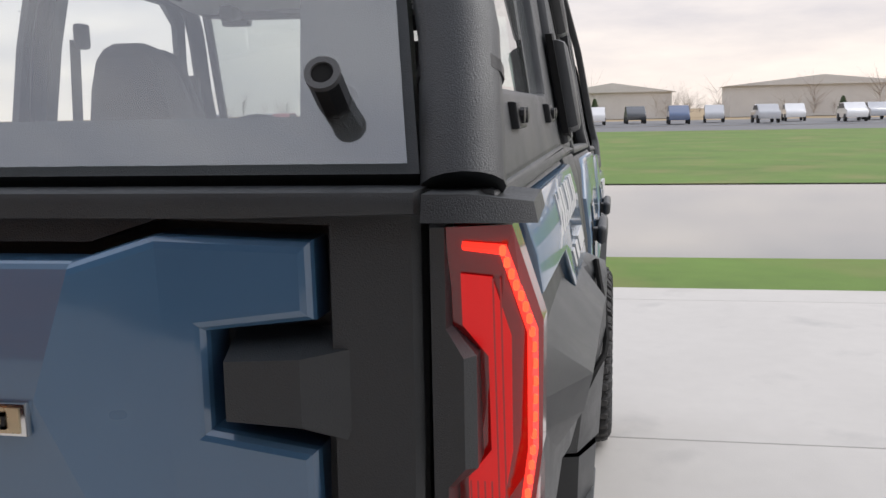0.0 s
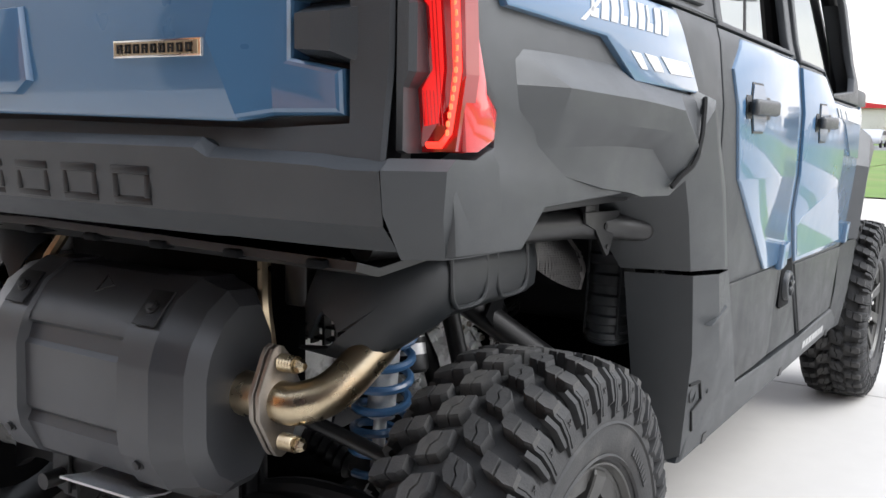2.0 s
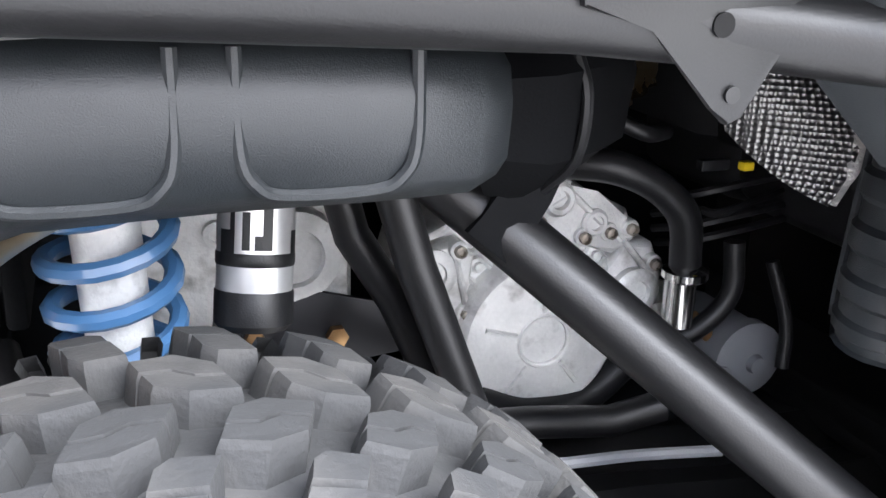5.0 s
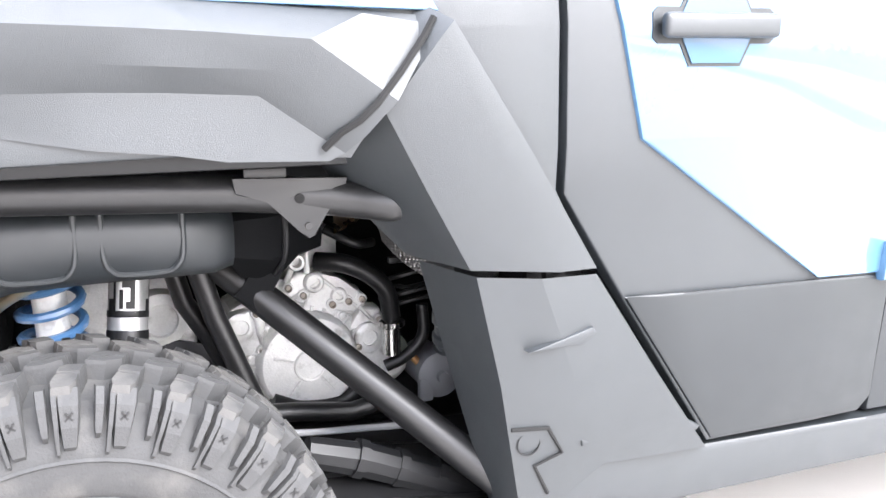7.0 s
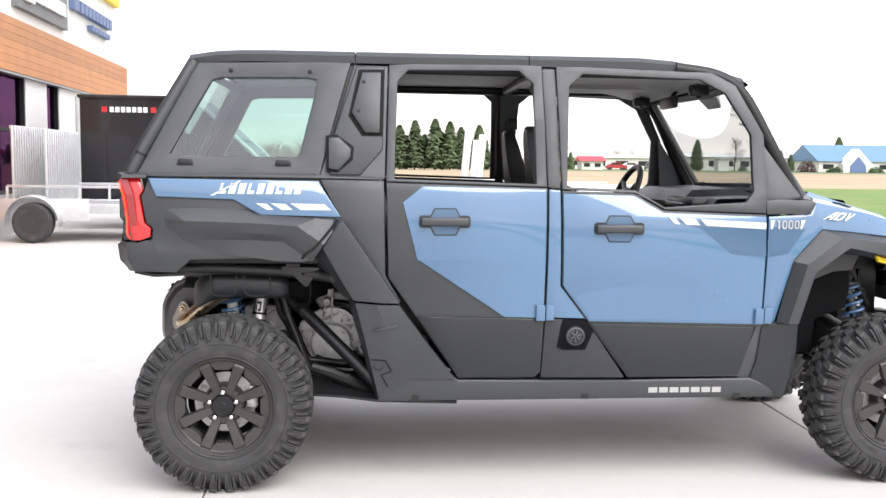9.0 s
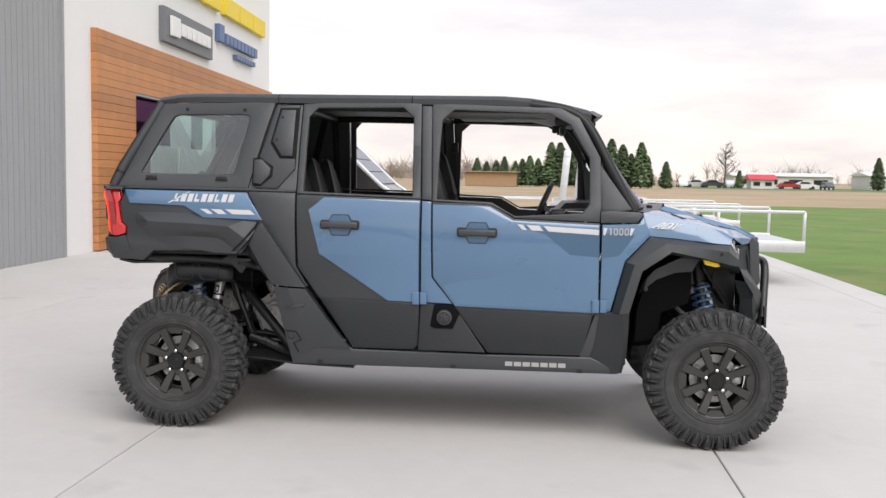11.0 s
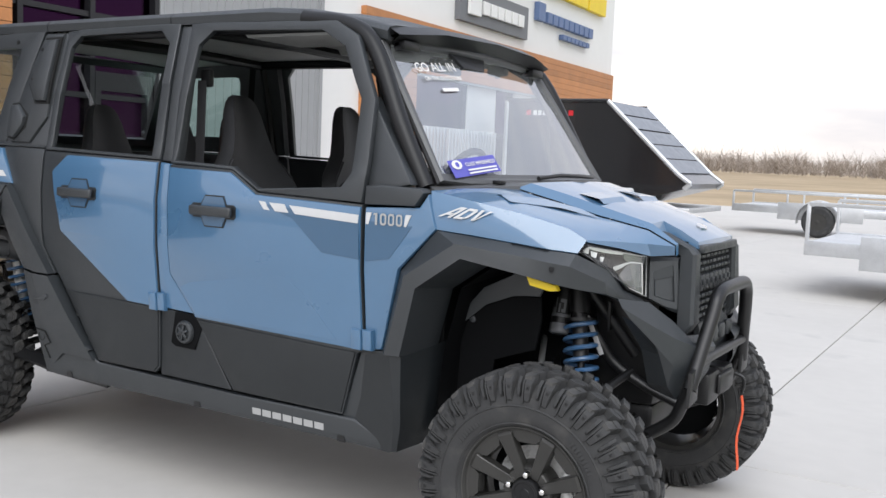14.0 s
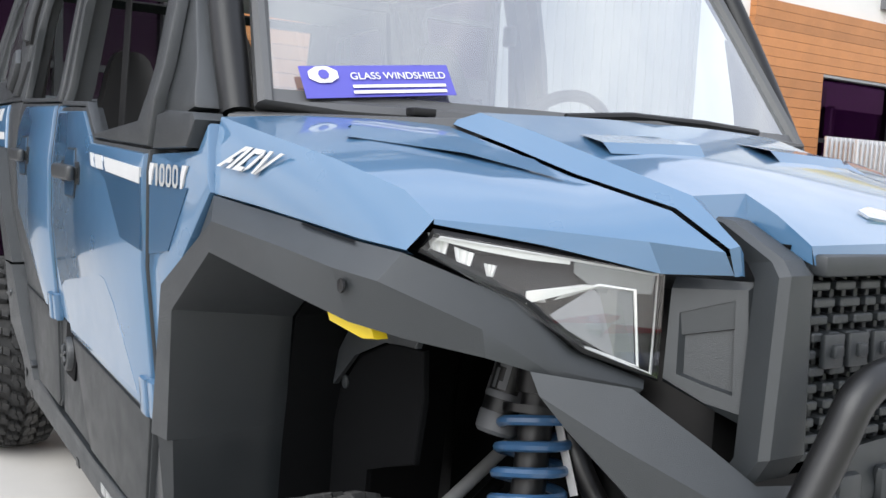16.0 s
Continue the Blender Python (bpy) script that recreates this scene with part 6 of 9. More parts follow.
            loft(bm, [[top0.lerp(top1, j / n) + n_out * (.003 + .003 * (j % 2)) for j in range(n + 1)], [low0.lerp(low1, j / n) + n_out * (.003 + .003 * (j % 2)) for j in range(n + 1)]])
            part("lamp_element", thicken(bm, .003), LAMP_WHITE, lamp, "ribbed bright lamp element", smooth=0)
        y1, y2, y3, y4, y5 = Vector(c(3.092, .492, 1.034)), Vector(c(3.112, .425, 1.056)), Vector(c(3.137, .385, 1.052)), Vector(c(3.142, .376, .953)), Vector(c(3.118, .442, .976))
        bm = bmesh.new()
        tube(bm, [at(q, q, 0, .006) for q in (H6.lerp(H5, .05), y1, y2, y3, y4, y5)], .0026, 6)
        part("lamp_light_guide", bm, LAMP_WHITE, lamp, "bright angular light guide")
        bm = bmesh.new()
        tube(bm, [at(q, q, 0, .004) for q in (H5, H5.lerp(H6, .5), H6, H4, H3)], .0022, 6)
        part("lamp_light_guide", bm, LAMP_WHITE, lamp)
        part("lamp_reflector", thicken(loft(bmesh.new(), [[at(y2, y3, .55, .003), at(y2, y3, .96, .003)], [at(y5, y4, .55, .003), at(y5, y4, .96, .003)]]), .002), LAMP_PALE, lamp, "pale upright reflector panel", smooth=0)
        part("lamp_reflector", thicken(loft(bmesh.new(), [[at(y2, y3, .0, .001), at(y2, y3, .55, .001)], [at(H6, H4, .35, .001), at(y5, y4, .55, .001)]]), .002), LAMP_GREY, lamp, smooth=0)
        up = Vector((0, 0, .008))
        part("lamp_strut", thicken(loft(bmesh.new(), [[H6 + up * 1.4 + n_out * .005, y2.lerp(y1, .30) + up * .9 + n_out * .005], [H6 - up * .6 + n_out * .005, y2 - up * .2 + n_out * .005]]), .003), LAMP_WHITE, lamp, "white slanting strut in the lamp", smooth=0)
        bm = bmesh.new()
        pc = y1.lerp(y4, .45) - n_out * .002
        lathe(bm, [(.026, .0), (.026, .004), (.020, .008), (.008, .010)], 20, along(pc, pc + n_out))
        part("projector_lens", bm, LENS, lamp, "round projector lens")
        bm = bmesh.new()
        bm.faces.new([bm.verts.new(p + n_out * .012) for p in ring])
        bmesh.ops.triangulate(bm, faces=bm.faces[:])
        lens = part("lens", bm, LENS, lamp, "clear outer lens", smooth=0)
        lens.visible_shadow = False
        # fascia with a square vent
        fo = [(3.146, 1.070), (3.226, 1.070), (3.252, .878), (3.205, .902), (3.152, .932)]
        fi = [(3.162, 1.024), (3.212, 1.046), (3.226, .925), (3.170, .945)]
        fo2 = [(3.150, 1.055), (3.222, 1.060), (3.244, .900), (3.158, .938)]
        bm = bmesh.new()
        F = lambda x, z, d=0: (x, s * (.335 - (x - 3.14) * .86 + (1.07 - z) * .17 - d), z)
        loft(bm, [[F(x, z, .012) for x, z in (fo[0], fo[1], fo[2], fo[3], fo[4])], [F(x, z) for x, z in (fo2[0], fo2[1], fo2[2], ((fo2[2][0] + fo2[3][0]) / 2, .912), fo2[3])], [F(x, z) for x, z in (fi[0], fi[1], fi[2], ((fi[2][0] + fi[3][0]) / 2, .934), fi[3])], [F(x + .004, z, .075) for x, z in (fi[0], fi[1], fi[2], ((fi[2][0] + fi[3][0]) / 2, .938), fi[3])]], closed=True, caps=True)
        loft(bm, [[F(3.162, 1.024, .002), F(3.212, 1.046, .002)], [F(3.164, .995, .006), F(3.216, 1.010, .006)], [F(3.164, .990, .06), F(3.216, 1.004, .06)]])
        # near-black plate set in the vent paints the shade of its depth
        inner = [F(x, z, .016) for x, z in ((3.168, 1.018), (3.209, 1.036), (3.221, .930), (3.174, .949))]
        vent = bmesh.new()
        vent.faces.new([vent.verts.new(q) for q in inner])
        part("vent_back", thicken(vent, .002), WELL, car, "dark plate standing in for shade in the fascia vent", smooth=0)
        part("fascia", bm, BLACK, car, "textured black fascia with a square vent", smooth=14)
        # grille column
        rows = []
        for z, x, w in ((1.150, 3.150, .258), (1.146, 3.175, .256), (1.104, 3.264, .262), (1.086, 3.282, .268), (.86, 3.292, .292), (.825, 3.270, .290)):
            rows.append([(x - .052, s * (w - .002), z - .01), (x - .010, s * (w + .004), z - .003), (x, s * (w - .006), z), (x, s * .222, z), (x - .010, s * .207, z), (x - .06, s * .205, z - .02)])
        part("grille_column", loft(bmesh.new(), rows), BLACK, car, "textured black upright beside the grille", smooth=14)
        # bumper wing
        rows = [[c(3.125, .534, .953), c(3.185, .420, .936), c(3.245, .345, .872), c(3.275, .285, .822), c(3.285, .20, .815), c(3.30, .12, .805)],
                [c(3.138, .528, .925), c(3.205, .455, .872), c(3.268, .370, .820), c(3.310, .275, .785), c(3.318, .20, .778), c(3.325, .12, .77)],
                [c(3.160, .500, .885), c(3.222, .440, .805), c(3.262, .372, .735), c(3.300, .285, .70), c(3.308, .22, .69), c(3.315, .16, .69)],
                [c(3.170, .470, .875), c(3.225, .405, .770), c(3.245, .360, .66), c(3.262, .300, .60), c(3.270, .24, .60), c(3.275, .18, .61)],
                [c(3.11, .45, .885), c(3.16, .39, .78), c(3.17, .34, .66), c(3.18, .28, .60), c(3.18, .23, .60), c(3.18, .18, .61)]]
        part("bumper_wing", loft(bmesh.new(), rows), BLACK, car, "faceted textured black bumper wing", smooth=14)
        # bright steering link inside the wheel well
        bm = bmesh.new()
        rod(bm, c(2.75, .24, .755), c(2.87, .53, .655), .011)
        part("steering_link", bm, SATIN, car, "bare metal steering link")
        # nose tube running down from the shock tower
        bm = bmesh.new()
        tube(bm, smooth_path([c(2.860, .31, .925), c(2.984, .333, .790), c(3.041, .315, .705), c(3.150, .305, .640), c(3.26, .30, .60)], 4), .017, 12)
        part("nose_tube", bm, STEEL, car, "black bent nose tube")
        bm = bmesh.new()
        prism(bm, [(2.945, .855), (2.962, .858), (3.020, .735), (3.005, .728)], Matrix(((1, 0, 0, 0), (0, 0, s, s * .352), (0, 1, 0, 0), (0, 0, 0, 1))), .003, .001)
        part("label_strip", bm, WHITE_FILM, car, "grey warning strip on the tube")
        # tow plates on the hoop
        bm = bmesh.new()
        prism(bm, [(-.045, -.06), (.045, -.05), (.05, .02), (.02, .06), (-.03, .05)], Matrix.Translation(c(3.308, .325, .665)) @ Matrix.Rotation(radians(90), 4, "Z") @ Matrix.Rotation(radians(90), 4, "X"), .012, .003)
        part("hoop_bracket", bm, STEEL, car, "black steel hoop bracket")
        bm = bmesh.new()
        tube(bm, smooth_path([c(3.302, .322, .66), c(3.28, .31, .60), c(3.24, .30, .53), c(3.12, .30, .455), c(2.98, .30, .43)], 5), .021, 12)
        part("lower_hoop_tube", bm, STEEL, car, "black lower bumper tube")
    # grille mesh
    # solid near-black block in place of the shaded space behind the bars
    bm = bmesh.new()
    box(bm, (3.225, 0, .965), (.02, .42, .31))
    part("grille_back", bm, WELL, car, "dark block standing in for shade behind the grille")
    bm = bmesh.new()
    box(bm, (3.268, 0, 1.098), (.045, .412, .028), .006)
    grille = part("grille", bm, BLACK, car, "black block-pattern grille")
    rnd = random.Random(9)
    for r in range(11):
        z = .845 + r * .0225
        y = -.205 + (0.012 if r % 2 else 0)
        while y < .19:
            w = rnd.choice((.022, .030, .040))
            bm = bmesh.new()
            box(bm, (3.252, min(y + w / 2, .2), z), (.034, w, .012), .002, seg=1)
            part("grille_bar", bm, BLACK, grille)
            y += w + .013
    for k in range(16):
        bm = bmesh.new()
        box(bm, (3.245, -.19 + k * .0253, .965), (.016, .008, .26), .001, seg=1)
        part("grille_bar", bm, BLACK, grille)
    for k in range(7):
        bm = bmesh.new()
        box(bm, (3.272, -.156 + k * .052, .985), (.010, .040, .046), .003)
        box(bm, (3.280, -.156 + k * .052, .985), (.008, .016, .018), .002)
        part("grille_mark", bm, BLACK, grille, "raised block mark")
    # hoop
    bm = bmesh.new()
    tube(bm, smooth_path([(3.305, -.325, .655), (3.315, -.285, .74), (3.333, -.218, .885), (3.337, -.188, .940), (3.340, -.135, .965), (3.342, 0, .968), (3.340, .135, .965), (3.337, .188, .940), (3.333, .218, .885), (3.315, .285, .74), (3.305, .325, .655)], 6), .0235, 14)
    hoop = part("bumper_hoop", bm, STEEL, car, "black tubular bumper hoop")
    bm = bmesh.new()
    rod(bm, (3.315, -.285, .738), (3.315, .285, .738), .018)
    part("cross_tube", bm, STEEL, hoop)
    bm = bmesh.new()
    rows = [[(3.275, -.17, .845), (3.28, 0, .860), (3.275, .17, .845)], [(3.292, -.19, .79), (3.297, 0, .80), (3.292, .19, .79)], [(3.282, -.20, .735), (3.287, 0, .735), (3.282, .20, .735)]]
    part("lower_grille_panel", thicken(loft(bm, rows), .02), BLACK, car, "textured black panel below the grille")
    for k in range(4):
        bm = bmesh.new()
        box(bm, (3.296, -.135 + k * .09, .80), (.02, .05, .055), .010)
        part("panel_pad", bm, BLACK, car)
    # winch with its orange strap
    bm = bmesh.new()
    box(bm, (3.27, -.08, .62), (.10, .13, .11), .012)
    box(bm, (3.27, .10, .62), (.10, .11, .10), .012)
    lathe(bm, [(.042, -.08), (.042, .08)], 20, Matrix.Translation((3.275, .02, .62)) @ Matrix.Rotation(radians(90), 4, "X"))
    box(bm, (3.325, .03, .625), (.02, .17, .07), .01)
    winch = part("winch", bm, STEEL, car, "compact black electric winch")
    bm = bmesh.new()
    tube(bm, smooth_path([(3.34, .10, .64), (3.37, .10, .63), (3.375, .10, .60), (3.367, .10, .565), (3.36, .10, .59)], 5), .006, 8)
    part("winch_hook", bm, STEEL, winch, "dark metal winch hook")
    bm = loft(bmesh.new(), [[(3.372 + .006 * math.sin(k * .9), .10 + w * .011 + .01 * math.sin(k * .6), .565 - k * .030) for w in (-1, 1)] for k in range(10)])
    part("pull_strap", thicken(bm, .003), ORANGE, winch, "bright orange pull strap")


front_end()


def spring_bm(a, b, r, wire, turns):
    m = along(a, b)
    h = (Vector(b) - Vector(a)).length
    bm = bmesh.new()
    n = int(turns * 18)
    tube(bm, [m @ Vector((r * math.cos(k / 18 * math.tau), r * math.sin(k / 18 * math.tau), h * k / n)) for k in range(n + 1)], wire, 8)
    return bm


def shock(a, b, s, reservoir, can=SATIN, tube_mat=ALLOY, start=0.0):
    a, b = Vector(a), Vector(b)
    bm = bmesh.new()
    d = (b - a).normalized()
    rod(bm, a, b, .012)
    rod(bm, a + d * .02, a + d * (b - a).length * .62, .026, 16)
    rod(bm, a - d * .02, a + d * .02, .020)
    if start:
        rod(bm, a, a + d * start, .036, 16)
    ob = part("shock_absorber", bm, tube_mat, car, "shock absorber with a blue coil spring")
    part("spring", spring_bm(a + d * (.03 + start), b - d * .05, .047 if not start else .052, .0080, 8.0 if not start else 6.5), SPRING, ob, "blue painted coil spring")
    bm = bmesh.new()
    lathe(bm, [(.030, 0), (.052, 0), (.052, .012), (.030, .012)], 24, along(a + d * (.018 + start), b))
    part("spring_collar", bm, STEEL, ob, "black spring collar")
    bm = bmesh.new()
    lathe(bm, [(.030, 0), (.052, 0), (.052, .012), (.030, .012)], 24, along(b - d * .05, b))
    part("spring_collar", bm, STEEL, ob)
    if reservoir:
        p, q = Vector(reservoir[0]), Vector(reservoir[1])
        bm = bmesh.new()
        L = (q - p).length
        lathe(bm, [(.020, 0), (.0320, .006), (.0320, L - .045), (.0320, L - .03)], 28, along(p, q))
        part("reservoir", bm, can, ob, "cylindrical shock reservoir with marks")
        dark = BLACK_S if can == SATIN else SIGN_GREY
        bm = bmesh.new()
        lathe(bm, [(.0325, L - .066), (.0331, L - .064), (.0331, L - .057), (.0325, L - .055)], 28, along(p, q), cap=False)
        part("reservoir_band", bm, dark, ob, "dark band round the reservoir")
        bm = bmesh.new()
        lathe(bm, [(.0325, L - .034), (.0333, L - .032), (.0333, L - .006), (.028, L)], 28, along(p, q))
        part("reservoir_cap", bm, dark, ob, "dark end cap of the reservoir")
        for turn in (1.4, 3.5, 5.6):
            for h0, hh, w0, w1 in ((.045, .046, -.55, -.30), (.045, .012, -.55, .10), (.079, .012, -.55, -.10), (.060, .031, .02, .22), (.040, .055, .42, .56), (.075, .02, .56, .90)):
                bm = loft(bmesh.new(), [[along(p, q) @ Vector((.0326 * math.cos(w + turn), .0326 * math.sin(w + turn), L - .160 + h0 + u * hh)) for w in np.linspace(w0, w1, 4)] for u in (0, 1)])
                part("reservoir_mark", bm, dark, ob, "dark block mark on the can")
    return ob


def running_gear(s):
    def c(x, y, z):
        return (x, s * y, z)
    # rear shock
    shock(c(-.010, .445, .835), c(0.008, .40, .44), s, (c(0.124, .372, .840), c(0.104, .412, .645)))
    shock(c(2.915, .345, .960), c(2.985, .430, .55), s, (c(2.868, .350, .945), c(2.872, .400, .790)), STEEL, STEEL, .10)
    # big frame tube along the arch, with the drilled plate
    bm = bmesh.new()
    tube(bm, [c(-.30, .60, .945), c(-.06, .655, .945), c(.25, .662, .932), c(.38, .672, .920), c(.430, .695, .914), c(.462, .720, .910), c(.472, .728, .909), c(.478, .733, .908)], [.027, .027, .027, .027, .026, .024, .018, .006], 18)
    tb = part("frame_tube", bm, STEEL, car, "black powder coated frame tube with a flattened end")
    bm = bmesh.new()
    prism(bm, [(.238, .956), (.242, .934), (.286, .922), (.330, .876), (.342, .866), (.352, .870), (.372, .908), (.392, .916), (.400, .950)], Matrix(((1, 0, 0, 0), (0, 0, s, s * .688), (0, 1, 0, 0), (0, 0, 0, 1))), .006, .0015)
    plate = part("frame_plate", bm, STEEL, car, "black drilled steel bracket plate")
    for x, z, r in ((.330, .924, .0072), (.342, .884, .0052)):
        bm = bmesh.new()
        lathe(bm, [(r, 0), (r, .0015), (r * .3, .0016)], 16, Matrix.Translation(c(x, .6945, z)) @ Matrix.Rotation(radians(-90 * s), 4, "X"))
        part("bolt_hole", bm, STEEL if r < .007 else PITCH, plate, "round disc, black for hole shade, steel for the bolt")
    bm = bmesh.new()
    box(bm, c(.285, .672, .958), (.06, .03, .02), .003)
    box(bm, c(.285, .672, .975), (.03, .02, .03), .003)
    part("mount_clamp", bm, STEEL, car, "black body mount clamp")
    # crumpled heat shield foil under the cargo box
    bm = bmesh.new()
    rnd = random.Random(3)
    rows = [[c(x, y + rnd.uniform(-.006, .006), .975 + rnd.uniform(-.008, .008)) for x in np.linspace(-.08, .30, 12)] for y in (.60, .66, .70)]
    part("heat_foil", loft(bm, rows), FOIL, car, "crinkled silver heat foil under the box")
    # diagonal tube and its gusset
    bm = bmesh.new()
    rod(bm, c(.235, .395, .795), c(.672, .690, .415), .0285, 18)
    part("diagonal_tube", bm, STEEL, car, "thick black diagonal frame tube")
    bm = bmesh.new()
    prism(bm, [(.270, .735), (.312, .700), (.345, .755), (.372, .815), (.330, .800), (.300, .772), (.285, .748)], Matrix(((1, 0, 0, 0), (0, 0, s, s * .468), (0, 1, 0, 0), (0, 0, 0, 1))), .006, .001)
    part("gusset", bm, WELL, car, "black steel gusset plate")
    for pts, r in (([c(.215, .41, .80), c(.245, .42, .69), c(.318, .42, .50), c(.36, .42, .42)], .0185), ([c(.178, .35, .80), c(.205, .355, .70), c(.245, .36, .635), c(.305, .36, .50), c(.33, .36, .43)], .0175),
                   ([c(.30, .35, .478), c(.40, .35, .470), c(.50, .35, .455), c(.56, .36, .47)], .018)):
        bm = bmesh.new()
        tube(bm, pts, r, 12)
        part("frame_tube", bm, STEEL, car, "black frame tube")
    bm = bmesh.new()
    tube(bm, smooth_path([c(.30, .38, .455), c(.40, .40, .448), c(.50, .40, .440), c(.60, .42, .44)], 5), .0065, 8)
    part("cable", bm, WALL_GREY, car, "pale grey cable")
    # ribbed steel floor pan, trailing link
    bm = bmesh.new()
    rows = [[c(x, y, z - .02 * (k % 2)) for x, z in ((.36, .425), (.50, .415), (.66, .395), (1.0, .385))] for k, y in enumerate((.0, .08, .16, .24, .30, .36, .42, .48, .54, .60, .66, .72))]
    part("skid_plate", thicken(loft(bm, rows), .012), STEEL, car, "ribbed black skid plate")
    bm = bmesh.new()
    tube(bm, [c(.36, .56, .485), c(.46, .565, .455), c(.60, .57, .395), (.66, s * .575, .365)], [.026, .030, .030, .022], 10)
    link = part("trailing_link", bm, BLACK_S, car, "ribbed black plastic covered link")
    for k in range(3):
        bm = bmesh.new()
        tube(bm, [c(.44 + k * .07, .565, .463 - k * .028), c(.455 + k * .07, .566, .457 - k * .028)], .034, 10)
        part("link_band", bm, BLACK_S, link)
    # exhaust shield over the pipe
    rows = []
    for x, y0, y1, zt, zb in ((-.176, .40, .46, .81, .745), (-.162, .38, .525, .862, .735), (-.132, .37, .575, .895, .755), (-.09, .37, .604, .914, .782), (-.05, .38, .610, .920, .796), (.06, .40, .612, .920, .800), (.16, .42, .612, .916, .800), (.225, .43, .606, .910, .800), (.258, .44, .575, .902, .802)):
        rows.append([c(x, y0, zt - .05), c(x, y0 + .02, zt - .01), c(x, (y0 + y1) / 2, zt), c(x, y1 - .03, zt - .004), c(x, y1 - .006, zt - .018), c(x, y1, zt - .04), c(x, y1, (zt + zb) / 2), c(x, y1 - .004, zb + .02), c(x, y1 - .022, zb + .003), c(x, y1 - .08, zb - .004)])
    sh = part("exhaust_shield", thicken(loft(bmesh.new(), rows), .008), BLACK_D, car, "moulded black plastic exhaust shield", smooth=60)
    for x0, x1 in ((-.075, .035), (.070, .180)):
        bm = bmesh.new()
        pts = smooth_path([c(x0, .606, .905), c(x0 + .001, .6085, .845), c(x0 + .010, .6085, .824), c(x0 + .028, .606, .816), c(x1 - .028, .606, .816), c(x1 - .010, .6085, .824), c(x1 - .001, .6085, .845), c(x1, .606, .905)], 5)
        tube(bm, pts, .0048, 8)
        part("shield_rib", bm, BLACK_D, sh, "raised moulded rib")
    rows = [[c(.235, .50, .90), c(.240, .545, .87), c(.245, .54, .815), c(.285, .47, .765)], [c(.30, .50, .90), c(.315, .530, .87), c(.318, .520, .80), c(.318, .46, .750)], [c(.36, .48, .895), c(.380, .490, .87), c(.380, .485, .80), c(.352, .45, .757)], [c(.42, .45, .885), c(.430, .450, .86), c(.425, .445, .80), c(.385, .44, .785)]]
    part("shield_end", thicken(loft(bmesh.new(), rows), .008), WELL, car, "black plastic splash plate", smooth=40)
    bm = bmesh.new()
    tube(bm, smooth_path([c(.344, .500, .885), c(.350, .512, .85), c(.348, .505, .80), c(.338, .47, .765)], 4), .005, 8)
    part("shield_rib", bm, BLACK_S, car)
    # corrugated intake duct and boot
    bm = bmesh.new()
    ax = [Vector(c(.640, .585, .905)), Vector(c(.636, .588, .82)), Vector(c(.630, .588, .74)), Vector(c(.628, .586, .67)), Vector(c(.632, .584, .635))]
    pts = smooth_path(ax, 14)
    tube(bm, pts, [.050 + (.0035 if (k // 4) % 2 else -.001) - (.012 if k > len(pts) - 5 else 0) for k in range(len(pts))], 20)
    boot = part("ribbed_duct", bm, BLACK, car, "ribbed black rubber duct")
    for a in (0.6, 2.2, 3.9):
        bm = bmesh.new()
        tube(bm, [p + Vector((.0525 * math.cos(a), s * -.0525 * math.sin(a), 0)) for p in pts[2:-8]], .004, 6)
        part("duct_rib", bm, BLACK, boot)
    # embossed foil shield curving down to a loose outer edge
    rnd = random.Random(6)

    def foil_at(u, v):
        """u from the inner edge to the outer one, v down."""
        a = Vector((.46, .385, .880)).lerp(Vector((.612, .475, .872)), u) + Vector((0, .014 * math.sin(3 * u), 0))
        b = Vector((.535, .440, .800 - .03 * u)).lerp(Vector((.584, .530, .750)), u)
        m_ = a.lerp(b, v) + Vector((.020, .016, 0)) * math.sin(math.pi * v)
        return c(m_.x, m_.y, m_.z)
    bm = loft(bmesh.new(), [[foil_at(u, v) for v in np.linspace(0, 1, 12)] for u in np.linspace(0, 1, 12)])
    hs = part("heat_shield", thicken(bm, .0015), PERF, car, "dimpled silver heat shield", smooth=60)
    bm = loft(bmesh.new(), [[Vector(foil_at(u, v)) + Vector((.004 + rnd.uniform(-.002, .002), s * (.003 + rnd.uniform(-.002, .002)), rnd.uniform(-.002, .002))) for v in np.linspace(0, 1, 22)] for u in (.90, .94, .98, 1.02)])
    part("shield_edge", bm, FOIL, hs, "crinkled silver edge of the heat shield", smooth=60)
    bm = bmesh.new()
    rows = [[c(.475 + .075 * u, .345 - .05 * u + rnd.uniform(-.005, .005), .872 - v * (.075 - .02 * u)) for v in np.linspace(0, 1, 8)] for u in np.linspace(0, 1, 9)]
    part("heat_wrap", loft(bm, rows), GOLD, car, "crumpled golden heat wrap", smooth=60)
    # inner structure: sheets that close the bay, its shade put into their colour
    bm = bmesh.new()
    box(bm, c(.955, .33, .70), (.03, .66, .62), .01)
    part("firewall", bm, WELL, car, "inner firewall blackened for the shade of the bay")
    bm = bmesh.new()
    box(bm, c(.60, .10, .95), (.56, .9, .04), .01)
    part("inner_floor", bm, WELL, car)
    # rear arms
    bm = bmesh.new()
    tube(bm, smooth_path([c(-.12, .20, .435), c(-.10, .34, .465), c(-.05, .50, .43), c(-.02, .60, .36)], 5), .022, 10)
    part("lower_arm", bm, STEEL, car, "curved black lower suspension arm")
    for a, b, r in ((c(-.10, .30, .60), c(-.04, .62, .50), .014), (c(.10, .28, .60), c(.02, .62, .50), .014), (c(.12, .20, .42), c(.02, .60, .34), .018)):
        bm = bmesh.new()
